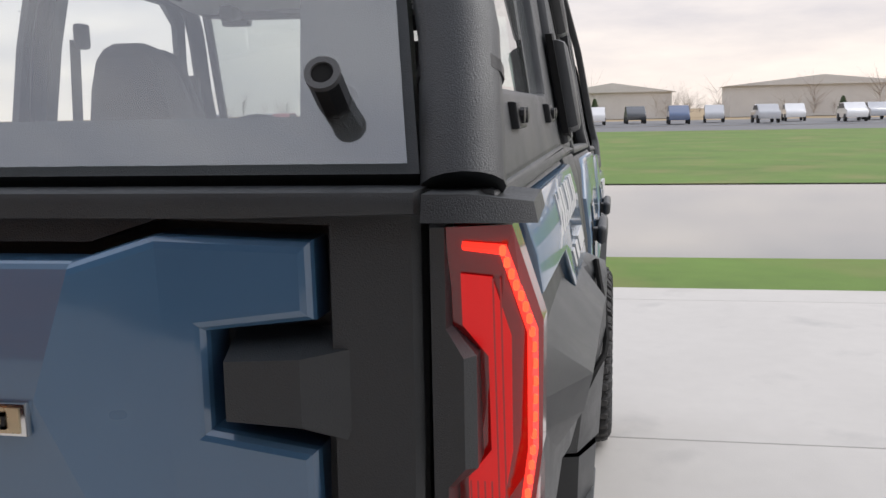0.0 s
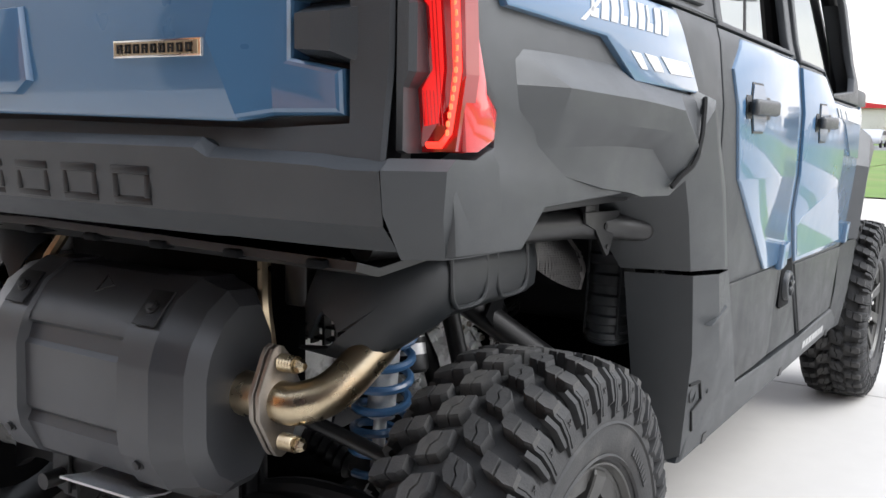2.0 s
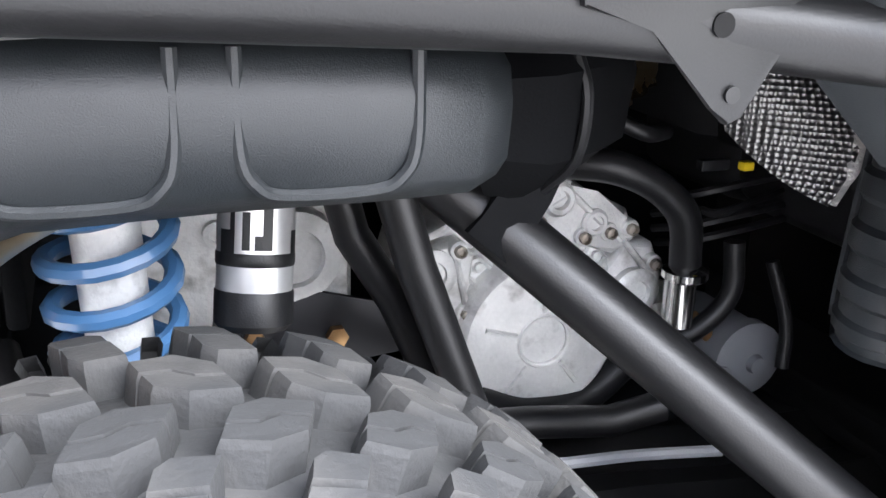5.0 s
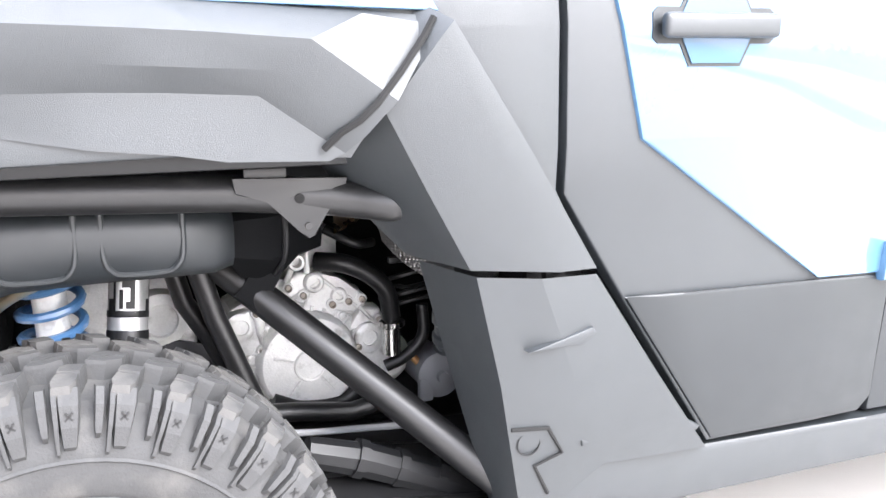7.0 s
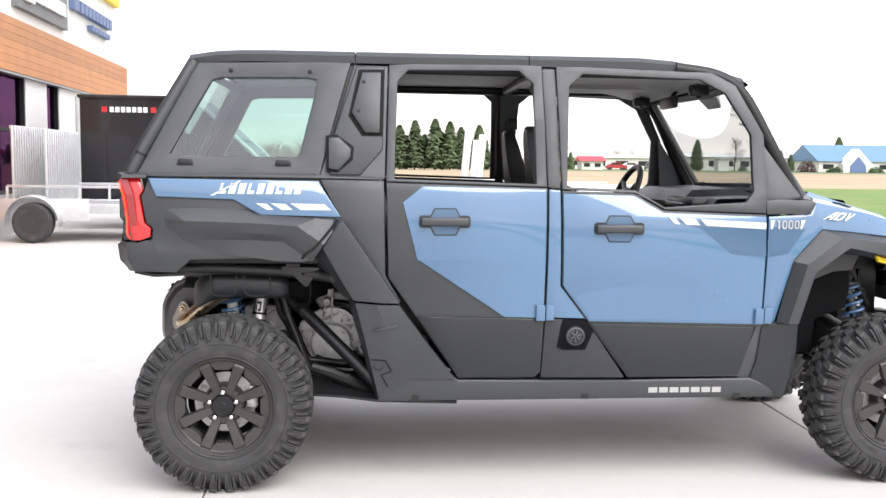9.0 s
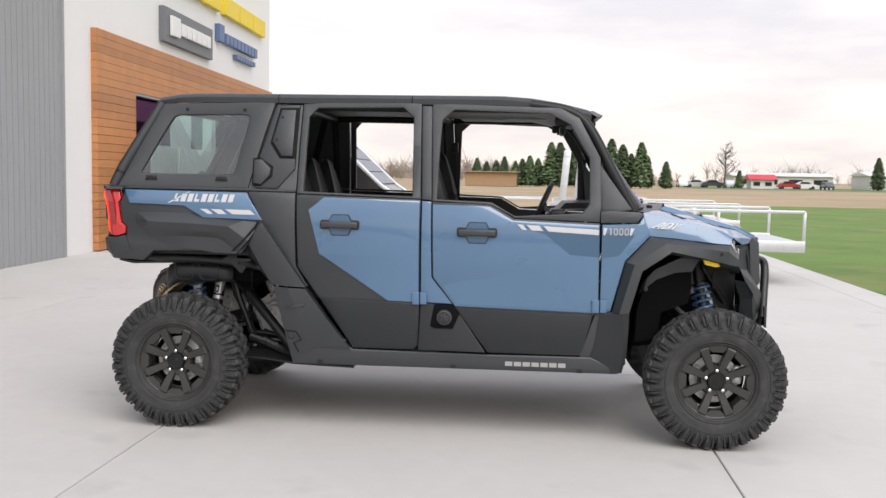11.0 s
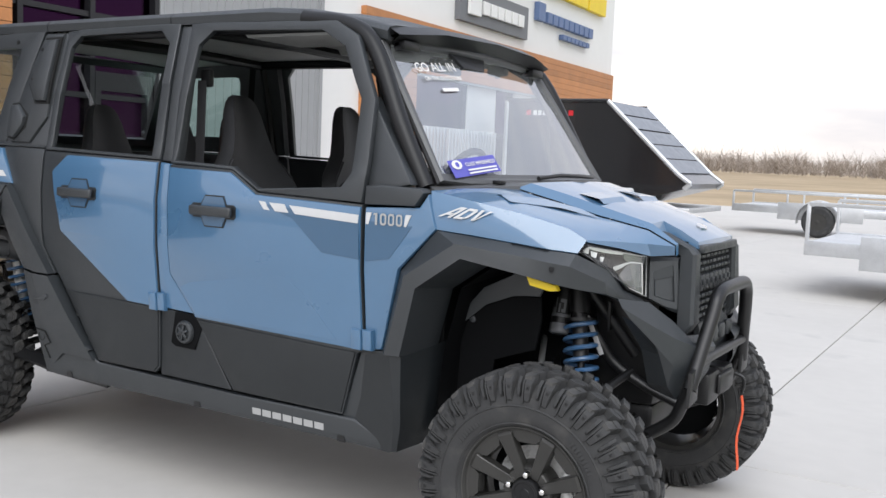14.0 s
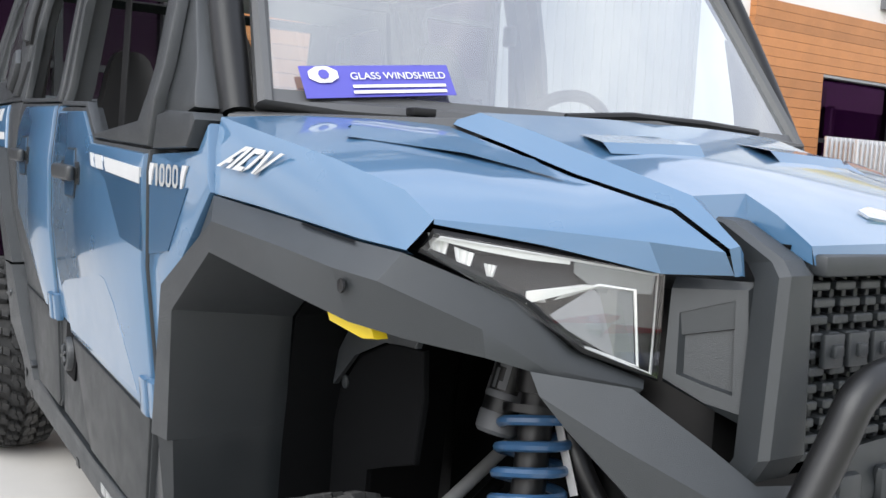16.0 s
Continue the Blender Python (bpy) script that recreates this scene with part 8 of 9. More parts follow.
# -- cabin
def cabin():
    bm = bmesh.new()
    box(bm, (1.62, 0, .415), (1.60, 1.42, .04), .01)
    part("cabin_floor", bm, BLACK_S, car, "black cabin floor")
    bm = bmesh.new()
    rows = [[(x, y, z - .012 * (y / .6) ** 2) for y in np.linspace(-.63, .63, 9)] for x, z in ((-.08, 1.820), (.50, 1.842), (1.30, 1.842), (1.9, 1.825), (2.22, 1.775))]
    part("headliner", loft(bm, rows), LINER, car, "pale grey moulded headliner")
    for y in (-.30, .30):
        bm = bmesh.new()
        rows = [[(x, y + dy, z) for dy, z in ((-.20, 1.838), (-.16, 1.80), (.16, 1.80), (.20, 1.838))] for x in (1.50, 2.05)]
        part("headliner_pad", loft(bm, rows, caps=True), LINER, car, "raised grey headliner panel")
    for s in (-1, 1):
        for x0, x1 in ((.60, 1.40), (1.42, 2.05)):
            bm = bmesh.new()
            tube(bm, [(x0, s * .60, 1.815), (x1, s * .60, 1.812)], .024, 10)
            part("roof_rail", bm, BLACK_S, car, "black roof rail tube")
        for x in (.60, 1.375):
            bm = bmesh.new()
            foot = (x + .03, s * .70, 1.0) if x < 1 else (x, s * .725, .50)
            tube(bm, [foot, (x, s * .745, 1.20), (x - .01, s * .69, 1.60), (x - .01, s * .635, 1.815)], .026, 10)
            part("cab_post", bm, BLACK_S, car, "black cab frame post")
    for x in (.60, 1.385, 2.12):
        bm = bmesh.new()
        tube(bm, [(x, -.60, 1.812), (x, 0, 1.822), (x, .60, 1.812)], .026, 10)
        part("roof_bow", bm, BLACK_S, car, "black cross tube under the roof")
    # seats: sculpted bucket shapes
    def seat(x, y, label):
        base = new("seat")
        base.parent, base.location = car, (x, y, .722 if x > 1.2 else .675)
        base["label"] = label
        bm = bmesh.new()
        box(bm, (.05, 0, .04), (.50, .46, .15), .05, seg=3)
        part("cushion", bm, SEAT, base)
        rows = []
        for z, w, xo, t in ((.06, .24, -.17, .07), (.22, .255, -.20, .065), (.38, .258, -.245, .06), (.46, .250, -.27, .055), (.53, .225, -.288, .052), (.585, .168, -.302, .050), (.63, .128, -.312, .047), (.70, .104, -.326, .043), (.78, .086, -.342, .036), (.83, .068, -.352, .029), (.85, .050, -.357, .022), (.86, .028, -.360, .013)):
            rows.append([(xo - t, -w * .8, z), (xo - t, w * .8, z), (xo - t * .2, w, z), (xo + t, w * .92, z), (xo + t * .55, w * .6, z), (xo + t * .4, 0, z), (xo + t * .55, -w * .6, z), (xo + t, -w * .92, z), (xo - t * .2, -w, z)])
        part("backrest", loft(bmesh.new(), rows, closed=True, caps=True), SEAT, base, "black vinyl backrest with headrest", smooth=50)
        for sg in (-1, 1):
            rows = [[(xo + dx, sg * (w + .004), z) for xo, w, z in ((-.20, .232, .08), (-.24, .257, .30), (-.27, .235, .48), (-.30, .13, .60))] for dx in (-.02, .05)]
            part("side_bolster", loft(bmesh.new(), rows), SEAT_GREY, base, "grey side panel")
        for k in range(7):
            bm = bmesh.new()
            box(bm, (-.238, -.078 + k * .026, .44), (.006, .018, .022))
            part("seat_mark", bm, WHITE_FILM, base, "pale block mark")
        return base

    for y in (-.36, .36):
        seat(1.72, y, "black vinyl front bucket seat with a tall headrest")
    for y in (-.42, 0.0, .42):
        seat(.93, y, "black vinyl rear seat with a tall headrest")
    bm = bmesh.new()
    box(bm, (1.09, 0, .56), (.22, 1.30, .26), .04)
    part("rear_seat_base", bm, BLACK_S, car, "black rear seat box")
    for y in (-.36, .36):
        bm = bmesh.new()
        box(bm, (1.68, y, .55), (.46, .44, .24), .03)
        part("seat_base", bm, BLACK_S, car)
    # belts
    for s in (-1, 1):
        bm = loft(bmesh.new(), [[(1.40, s * .625, 1.62), (1.44, s * .62, 1.62)], [(1.41, s * .645, 1.20), (1.45, s * .64, 1.20)], [(1.43, s * .62, .80), (1.47, s * .615, .80)]])
        part("seat_belt", thicken(bm, .003), SEAT_GREY, car, "dark grey seat belt")
        bm = bmesh.new()
        box(bm, (1.43, s * .605, 1.63), (.05, .03, .07), .01)
        part("belt_guide", bm, BLACK_S, car)
    # dashboard
    rows = []
    for y in (-.68, -.36, -.34, .05, .10, .36, .62, .68):
        up = .03 if -.35 < y < .62 else 0
        rows.append([(2.52, y, 1.255), (2.38, y, 1.270 + up), (2.16, y, 1.262 + up), (2.10, y, 1.20 + up), (2.12, y, 1.05), (2.26, y, .90), (2.40, y, .60)])
    part("dashboard", loft(bmesh.new(), rows), BLACK_S, car, "black moulded dashboard", smooth=40)
    bm = bmesh.new()
    box(bm, (2.13, .02, 1.16), (.06, .24, .15), .015)
    part("dash_screen", bm, STEEL, car, "dark centre display")
    bm = bmesh.new()
    box(bm, (2.12, -.40, 1.235), (.10, .36, .05), .018)
    tube(bm, [(2.08, -.56, 1.20), (2.06, -.52, 1.225), (2.06, -.28, 1.225), (2.08, -.24, 1.20)], .014, 8)
    part("grab_bar", bm, BLACK_S, car, "black passenger grab bar")
    # steering wheel on the left
    m = Matrix.Translation((2.02, .36, 1.235)) @ Matrix.Rotation(radians(-66), 4, "Y")
    bm = bmesh.new()
    tube(bm, [m @ Vector((.175 * math.cos(t), .175 * math.sin(t), 0)) for t in np.linspace(0, math.tau, 41)[:-1]], .016, 10, closed=True)
    sw = part("steering_wheel", bm, SEAT, car, "black three-spoke steering wheel")
    for a in (0, 2.1, -2.1):
        bm = bmesh.new()
        rod(bm, m @ Vector((0, 0, -.01)), m @ Vector((.17 * math.cos(a + 3.14), .17 * math.sin(a + 3.14), 0)), .014, 8)
        part("spoke", bm, BLACK_S, sw)
    bm = bmesh.new()
    lathe(bm, [(.05, -.03), (.055, .0), (.04, .015)], 20, m)
    rod(bm, m @ Vector((0, 0, -.02)), (2.28, .36, 1.08), .028, 12)
    part("steering_hub", bm, BLACK_S, sw)
    # inside mirror
    bm = bmesh.new()
    box(bm, (2.14, 0.0, 1.725), (.03, .22, .06), .012)
    rod(bm, (2.15, 0, 1.75), (2.19, 0, 1.80), .010)
    part("rear_view_mirror", bm, BLACK_S, car, "black interior mirror")
    for y in (-.46, .46):
        bm = bmesh.new()
        box(bm, (2.13, y, 1.755), (.09, .05, .05), .012)
        rod(bm, (2.13, y, 1.72), (2.13, y, 1.80), .012)
        part("visor_latch", bm, BLACK_S, car, "black windscreen latch")
    # front bulkhead and engine room fill so that nothing shows through
    bm = bmesh.new()
    box(bm, (2.50, 0, .72), (.03, 1.10, .66), .01)
    part("bulkhead", bm, BLACK_S, car, "black front bulkhead")
    bm = bmesh.new()
    box(bm, (2.86, 0, .80), (.62, .50, .50), .04)
    part("front_frame", bm, STEEL, car, "dark front frame and radiator box")
    bm = bmesh.new()
    box(bm, (2.9, 0, .50), (.5, .40, .10), .02)
    box(bm, (1.62, 0, .39), (1.6, 1.30, .03), .01)
    part("belly_pan", bm, STEEL, car, "black belly pan")


cabin()

# ---- trailers ----
def road_wheel(parent, c, r=.33, w=.2):
    m = Matrix.Translation(c) @ Matrix.Rotation(radians(90), 4, "X")
    bm = bmesh.new()
    lathe(bm, [(r * .55, -w / 2), (r * .85, -w / 2 - .008), (r * .97, -w * .40), (r, -w * .2), (r, w * .2), (r * .97, w * .40), (r * .85, w / 2 + .008), (r * .55, w / 2)], 40, m, cap=False)
    tyre = part("tyre", bm, RUBBER, parent, "black road tyre")
    bm = bmesh.new()
    lathe(bm, [(r * .56, w / 2 - .01), (r * .54, w / 2 - .03), (r * .40, w / 2 - .07), (r * .36, w / 2 - .045), (r * .16, w / 2 - .04), (r * .15, w / 2 - .01), (r * .05, w / 2 - .005)], 32, m)
    part("rim", bm, RIM, tyre, "dark steel rim")
    for k in range(8):
        a = k * math.tau / 8
        bm = bmesh.new()
        lathe(bm, [(r * .085, 0), (r * .085, .006)], 12, m @ Matrix.Translation((r * .38 * math.cos(a), r * .38 * math.sin(a), w / 2 - .05)))
        part("rim_hole", bm, GALV, tyre)


def utility_trailer(label, x0, x1, y0, y1, deck=.52, wheels=(), posts=(), rail=.30, tongue=True):
    """Open aluminium trailer along x, with side rails, mudguards and ramp posts at the given x, y and height."""
    ob = thing("utility_trailer", label, "trailer")
    bm = bmesh.new()
    box(bm, ((x0 + x1) / 2, (y0 + y1) / 2, deck - .03), (x1 - x0, y1 - y0, .06), .008)
    part("deck", bm, GALV, ob, "plank-covered aluminium deck")
    for y in (y0, y1):
        bm = bmesh.new()
        box(bm, ((x0 + x1) / 2, y, deck - .06), (x1 - x0 + .04, .05, .16), .008)
        part("side_beam", bm, GALV, ob)
        bm = bmesh.new()
        box(bm, ((x0 + x1) / 2, y, deck + rail), (x1 - x0, .045, .045), .006)
        part("top_rail", bm, GALV, ob)
        n = max(2, int((x1 - x0) / .9))
        for k in range(n + 1):
            bm = bmesh.new()
            box(bm, (x0 + (x1 - x0) * k / n, y, deck + rail / 2), (.04, .04, rail), .004)
            part("stake", bm, GALV, ob)
    for x in wheels:
        road_wheel(ob, (x, y0 - .13, .335))
        bm = bmesh.new()
        pts = [(x + .43 * math.cos(a), 0, .335 + .43 * math.sin(a)) for a in np.linspace(radians(-10), radians(190), 16)]
        rows = [[(px, y0 - .26, pz) for px, _, pz in pts], [(px, y0 - .24, pz + .02) for px, _, pz in pts], [(px, y0 - .02, pz + .02) for px, _, pz in pts]]
        part("mudguard", thicken(loft(bm, rows), .004), GALV, ob, "rounded bare aluminium mudguard")
        bm = bmesh.new()
        box(bm, (x, y0 - .03, deck - .08), (1.7, .01, .36), .002)
        part("gravel_guard", bm, GALV, ob, "chequered aluminium guard plate")
    for x, y, h in posts:
        bm = bmesh.new()
        m = Matrix.Translation((x, y, deck)) @ Matrix.Rotation(radians(5), 4, "Y")
        box(bm, (0, 0, h / 2), (.15, .06, h), .008, m)
        for k in range(int(h / .2)):
            box(bm, (0, -.033, .1 + k * .2), (.13, .012, .02), .002, m)
        part("ramp_post", bm, GALV, ob, "upright ribbed loading ramp")
    if not tongue:
        return ob
    bm = bmesh.new()
    rod(bm, (x1, (y0 + y1) / 2, deck - .08), (x1 + 1.1, (y0 + y1) / 2, deck - .06), .04)
    part("tongue", bm, GALV, ob)
    return ob


utility_trailer("bare aluminium utility trailer with high side rails", 2.2, 5.7, 7.6, 9.6, .60, (3.6,), rail=.42, tongue=False)
utility_trailer("bare aluminium trailer with upright loading ramps", 2.4, 6.2, 14.2, 17.0, .60, (4.3,), ((2.52, 14.3, 1.42), (2.84, 14.5, 1.36), (2.98, 16.8, 1.30), (3.12, 16.9, 1.26)), .35, False)
utility_trailer("bare aluminium open trailer parked by the building", -5.26, -1.8, 11.2, 13.0, .62, (-4.81,), tongue=False)
utility_trailer("low bare aluminium trailer behind the others", -1.2, 2.2, 17.7, 19.5, .60, (.6,), tongue=False)
utility_trailer("distant aluminium trailer on the apron", 3.2, 5.4, 22.0, 23.8, .55, (4.2,), tongue=False)


def gate_panel(x, y0, y1, z0, z1, label):
    ob = thing("ramp_gate", label, "trailer gate", (x, (y0 + y1) / 2, 0))
    n = 16
    for k in range(n):
        bm = bmesh.new()
        box(bm, (0, (y1 - y0) * (k / (n - 1) - .5), (z0 + z1) / 2), (.04, .06, z1 - z0), .005)
        part("slat", bm, GALV, ob)
    for z in (z0 + .03, z1 - .03):
        bm = bmesh.new()
        box(bm, (-.03, 0, z), (.04, y1 - y0, .06), .005)
        part("rail", bm, GALV, ob)


gate_panel(-5.17, 11.25, 12.95, .62, 1.91, "bare aluminium ramp gate standing upright on the trailer")
gate_panel(-4.64, 11.25, 12.95, .62, 1.86, "ribbed aluminium end gate standing upright on the trailer")

# enclosed black trailer with a sloping nose
enc = thing("enclosed_trailer", "glossy black enclosed trailer with a sloped aluminium nose", "trailer", (-4.92, 13.94, 0))
X0, X1, XN, Y0, Y1, Z0, Z1 = 0.0, 2.18, 3.88, 0.0, 2.2, .60, 2.56
sil = [(X0, Z0), (X0, Z1), (X1, Z1), (XN - .25, 1.22), (XN, 1.05), (XN - .12, .95), (XN - 1.3, Z0)]
bm = bmesh.new()
prism(bm, sil, Matrix(((1, 0, 0, 0), (0, 0, 1, Y0), (0, 1, 0, 0), (0, 0, 0, 1))), Y1 - Y0)
part("body", bm, TRAILER_BLACK, enc, "glossy black trailer body", smooth=0)
for y in (-.03, Y1 - .03):
    for a, b in zip(sil[:5], sil[1:6]):
        bm = bmesh.new()
        tube(bm, [(a[0], y + .03, a[1]), (b[0], y + .03, b[1])], .045, 8)
        part("edge_trim", bm, GALV if a[0] >= X1 - .1 or a == sil[0] else TRAILER_BLACK, enc, "bare aluminium edge trim")
for k in range(5):
    t0 = k / 5
    bm = bmesh.new()
    p, q = Vector((X1, 0, Z1)), Vector((XN - .25, 0, 1.22))
    d = (q - p)
    a, b = p + d * (t0 + .01), p + d * (t0 + .19)
    up = Vector((d.z, 0, -d.x)).normalized() * -.012
    loft(bm, [[a + up + Vector((0, .06, 0)), a + up + Vector((0, Y1 - .06, 0))], [b + up + Vector((0, .06, 0)), b + up + Vector((0, Y1 - .06, 0))]])
    part("nose_panel", thicken(bm, .006), NOSE, enc, "ribbed aluminium nose panel", smooth=0)
bm = bmesh.new()
box(bm, (XN / 2, Y1 / 2, Z0 - .05), (XN, Y1, .10), .01)
part("chassis", bm, GALV, enc)
for k in range(7):
    bm = bmesh.new()
    box(bm, (.64 + k * .105, -.006, 2.32), (.078, .006, .10), .001)
    part("name_mark", bm, WALL_WHITE, enc, "white block mark", smooth=0)
for x in (.50, 1.42):
    bm = bmesh.new()
    box(bm, (x, -.006, 2.32), (.10, .006, .10), .001)
    part("name_mark", bm, RED_FILM, enc, "red block mark", smooth=0)
road_wheel(enc, (1.5, .05, .33), .33, .2)
road_wheel(enc, (2.22, .05, .33), .33, .2)

# ---- trees, shrubs and distance ----
def conifer(label, at, height, seed):
    rnd = random.Random(seed)
    ob = thing("conifer", label, "tree", at, "conifer row")
    bm = bmesh.new()
    tube(bm, [(0, 0, 0), (0.02 * height * rnd.uniform(-1, 1), 0, height * .6), (0, 0, height)], [height * .018, height * .012, height * .002], 8)
    part("trunk", bm, BARK, ob, smooth=60)
    bm = bmesh.new()
    w = height * rnd.uniform(.23, .29)
    n = 1500
    for k in range(n):
        t = (k + rnd.random()) / n
        z = height * (.07 + .93 * t)
        r = w * (1 - t) ** .62 * min(1, .45 + t * 3) * rnd.uniform(.3, 1.1) + .05
        a = rnd.uniform(0, math.tau)
        c = Vector((r * math.cos(a), r * math.sin(a), z - r * .25))
        L, W = height * .075 * rnd.uniform(.6, 1.3) * (1.15 - t * .6), height * .044 * rnd.uniform(.7, 1.3)
        d = Vector((math.cos(a), math.sin(a), -.35 + rnd.uniform(-.25, .25)))
        sd = Vector((-math.sin(a), math.cos(a), rnd.uniform(-.3, .3)))
        vs = [bm.verts.new(c - d * L * .5 - sd * W * .5), bm.verts.new(c - sd * W), bm.verts.new(c + d * L), bm.verts.new(c + sd * W), bm.verts.new(c - d * L * .5 + sd * W * .5)]
        bm.faces.new(vs)
    part("crown", bm, NEEDLE, ob, smooth=0)
    return ob


rnd = random.Random(21)
protos = [conifer("dark green conifer at the field's far edge", (x, 150, -.05), hh, 30 + k) for k, (x, hh) in enumerate(((4.4, 7.2), (8.35, 8.0), (11.65, 8.3)))]
for x, y, h, p in [(5.85, 150, 7.2, 1), (14.1, 150, 7.9, 2), (15.95, 150.5, 7.0, 0), (18.9, 150, 7.4, 1), (17.4, 151, 5.6, 2), (12.9, 151, 6.2, 0), (10.0, 151, 5.8, 1), (7.0, 151, 5.6, 2), (20.1, 151, 5.2, 0), (2.3, 151, 4.6, 0), (.95, 150, 5.0, 1), (-.3, 151, 4.5, 2), (-1.4, 150, 4.1, 0), (-3.2, 150, 4.8, 1), (-4.6, 151, 4.2, 2),
                   (-6.2, 151, 4.0, 0), (-7.7, 150, 4.5, 1), (22.9, 150, 4.4, 2), (-52, 175, 5.9, 2), (-60, 180, 6.6, 0), (68.4, 186, 6.4, 1), (86.2, 186, 4.5, 1), (88.4, 186, 3.7, 2), (42.2, 187, 3.6, 0), (112, 212, 8.2, 1), (126, 212, 7.8, 2)]:
    sc = h / (7.2, 8.0, 8.3)[p]
    copy_thing(protos[p], Matrix.Translation((x, y, -.05)) @ Matrix.Rotation(rnd.uniform(0, 6), 4, "Z") @ Matrix.Diagonal((sc * rnd.uniform(.9, 1.2), sc * rnd.uniform(.9, 1.2), sc, 1)))


def bare_wood(name, label, x0, x1, y0, y1, n, h0, h1, seed, mat=TWIG):
    """Leafless far wood: many tapered stems with fans of twigs, as one mass."""
    rnd = random.Random(seed)
    bm = bmesh.new()
    for k in range(n):
        x, y, h = rnd.uniform(x0, x1), rnd.uniform(y0, y1), rnd.uniform(h0, h1) * (1 + .3 * math.sin(k * .21))
        for j in range(44):
            a, e = rnd.uniform(0, math.tau), rnd.uniform(.25, 1.25)
            b = Vector((x, y, h * rnd.uniform(.05, .45)))
            L = h * rnd.uniform(.3, .6)
            d = Vector((math.cos(a) * math.cos(e), math.sin(a) * math.cos(e), math.sin(e)))
            wv = Vector((rnd.uniform(-1, 1), rnd.uniform(-.3, .3), rnd.uniform(-.2, .2))) * h * .011
            bm.faces.new([bm.verts.new(b - wv), bm.verts.new(b + wv), bm.verts.new(b + d * L)])
    ob = part(name, bm, mat, smooth=0)
    return tagged(ob, label, "trees", kind="stuff")


bare_wood("far_woods", "distant leafless brown wood along the field edge", -260, 12, 235, 300, 1700, 4.5, 8.0, 5)
bare_wood("far_woods", "thin leafless trees beyond the far road", 20, 330, 240, 330, 320, 4, 8, 6)
bare_wood("far_woods", "leafless trees behind the parked cars", 118, 190, -150, 60, 420, 3, 7, 7)


def shrub(label, at, r, h, seed, mat=LEAF, group="shrubs in the mulch bed"):
    rnd = random.Random(seed)
    ob = thing("shrub", label, "shrub", at, group)
    bm = bmesh.new()
    for k in range(6):
        a = k * 1.05
        tube(bm, [(0, 0, 0), (r * .5 * math.cos(a), r * .5 * math.sin(a), h * .7)], [.012, .004], 5)
    part("stems", bm, BARK, ob)
    bm = bmesh.new()
    for k in range(520):
        v = Vector((rnd.gauss(0, 1), rnd.gauss(0, 1), abs(rnd.gauss(0, 1)) * .9)).normalized() * rnd.uniform(.55, 1.05)
        c = Vector((v.x * r, v.y * r, .04 + v.z * h))
        d = Vector((rnd.uniform(-1, 1), rnd.uniform(-1, 1), rnd.uniform(-.2, 1))).normalized() * r * .14
        s2 = d.cross(Vector((rnd.uniform(-1, 1), rnd.uniform(-1, 1), .3))).normalized() * r * .045
        bm.faces.new([bm.verts.new(c - d), bm.verts.new(c + s2), bm.verts.new(c + d), bm.verts.new(c - s2)])
    part("foliage", bm, mat, ob, smooth=0)
    return ob


sheet("mulch_bed", 7.9, 10.6, 5.6, 9.6, -.022, MULCH, "dark bark mulch bed in the lawn", "flower bed", 3)
shrub("low spreading green shrub in the mulch bed", (8.75, 6.6, -.02), .5, .5, 1)
shrub("rounded green shrub in the mulch bed", (9.7, 7.7, -.02), .42, .42, 2)
shrub("small green shrub in the mulch bed", (8.3, 8.6, -.02), .32, .34, 3)
shrub("rounded dark red shrub before the distant building", (92.0, 186, -.04), 1.9, 2.5, 4, bush_red, "shrubs far off")
for k, (x, r) in enumerate(((97.4, 1.6), (106.5, 1.5), (77.9, 1.0))):
    shrub("clipped green shrub before the distant building", (x, 185, -.04), r, 1.2, 5 + k, group="shrubs far off")


def bare_tree(label, at, h, seed):
    """Leafless tree: tapered trunk, limbs and twigs."""
    rnd = random.Random(seed)
    ob = thing("bare_tree", label, "tree", at)
    bm = bmesh.new()
    tube(bm, [(0, 0, 0), (.02 * h, 0, h * .5), (0, .01 * h, h)], [h * .022, h * .012, h * .002], 7)
    part("trunk", bm, BARK, ob, smooth=60)
    bm = bmesh.new()
    for k in range(46):
        t = rnd.uniform(.25, .95)
        a, L = rnd.uniform(0, math.tau), h * (.40 - .28 * t)
        b = Vector((.02 * h, 0, h * t))
        e = b + Vector((math.cos(a) * L, math.sin(a) * L, L * rnd.uniform(.5, 1.1)))
        tube(bm, [b, (b + e) / 2 + Vector((0, 0, -.04 * L)), e], [h * .006, h * .004, h * .0012], 4)
        for j in range(5):
            c = b.lerp(e, rnd.uniform(.3, .95))
            tube(bm, [c, c + Vector((rnd.uniform(-1, 1), rnd.uniform(-1, 1), rnd.uniform(.2, 1.2))) * L * .35], [h * .003, h * .001], 3)
    part("limbs", bm, BARK, ob, smooth=0)


bare_tree("tall leafless tree by the distant lot", (39.3, 187, -.04), 8.8, 3)
bare_tree("leafless tree on the distant grounds", (82.0, 200, -.04), 7.0, 4)
rnd = random.Random(8)
for k in range(40):
    bm = bmesh.new()
    r = rnd.uniform(.03, .09)
    bmesh.ops.create_icosphere(bm, subdivisions=1, radius=r)
    for v in bm.verts:
        v.co *= rnd.uniform(.75, 1.2)
        v.co.z *= .6
    ob = part("stone", bm, MULCH, smooth=0)
    ob.location = (rnd.uniform(7.95, 10.5), rnd.uniform(5.7, 9.5), -.01)
    tagged(ob, "small grey-brown stone lying in the mulch", "stone", "stones in the mulch")


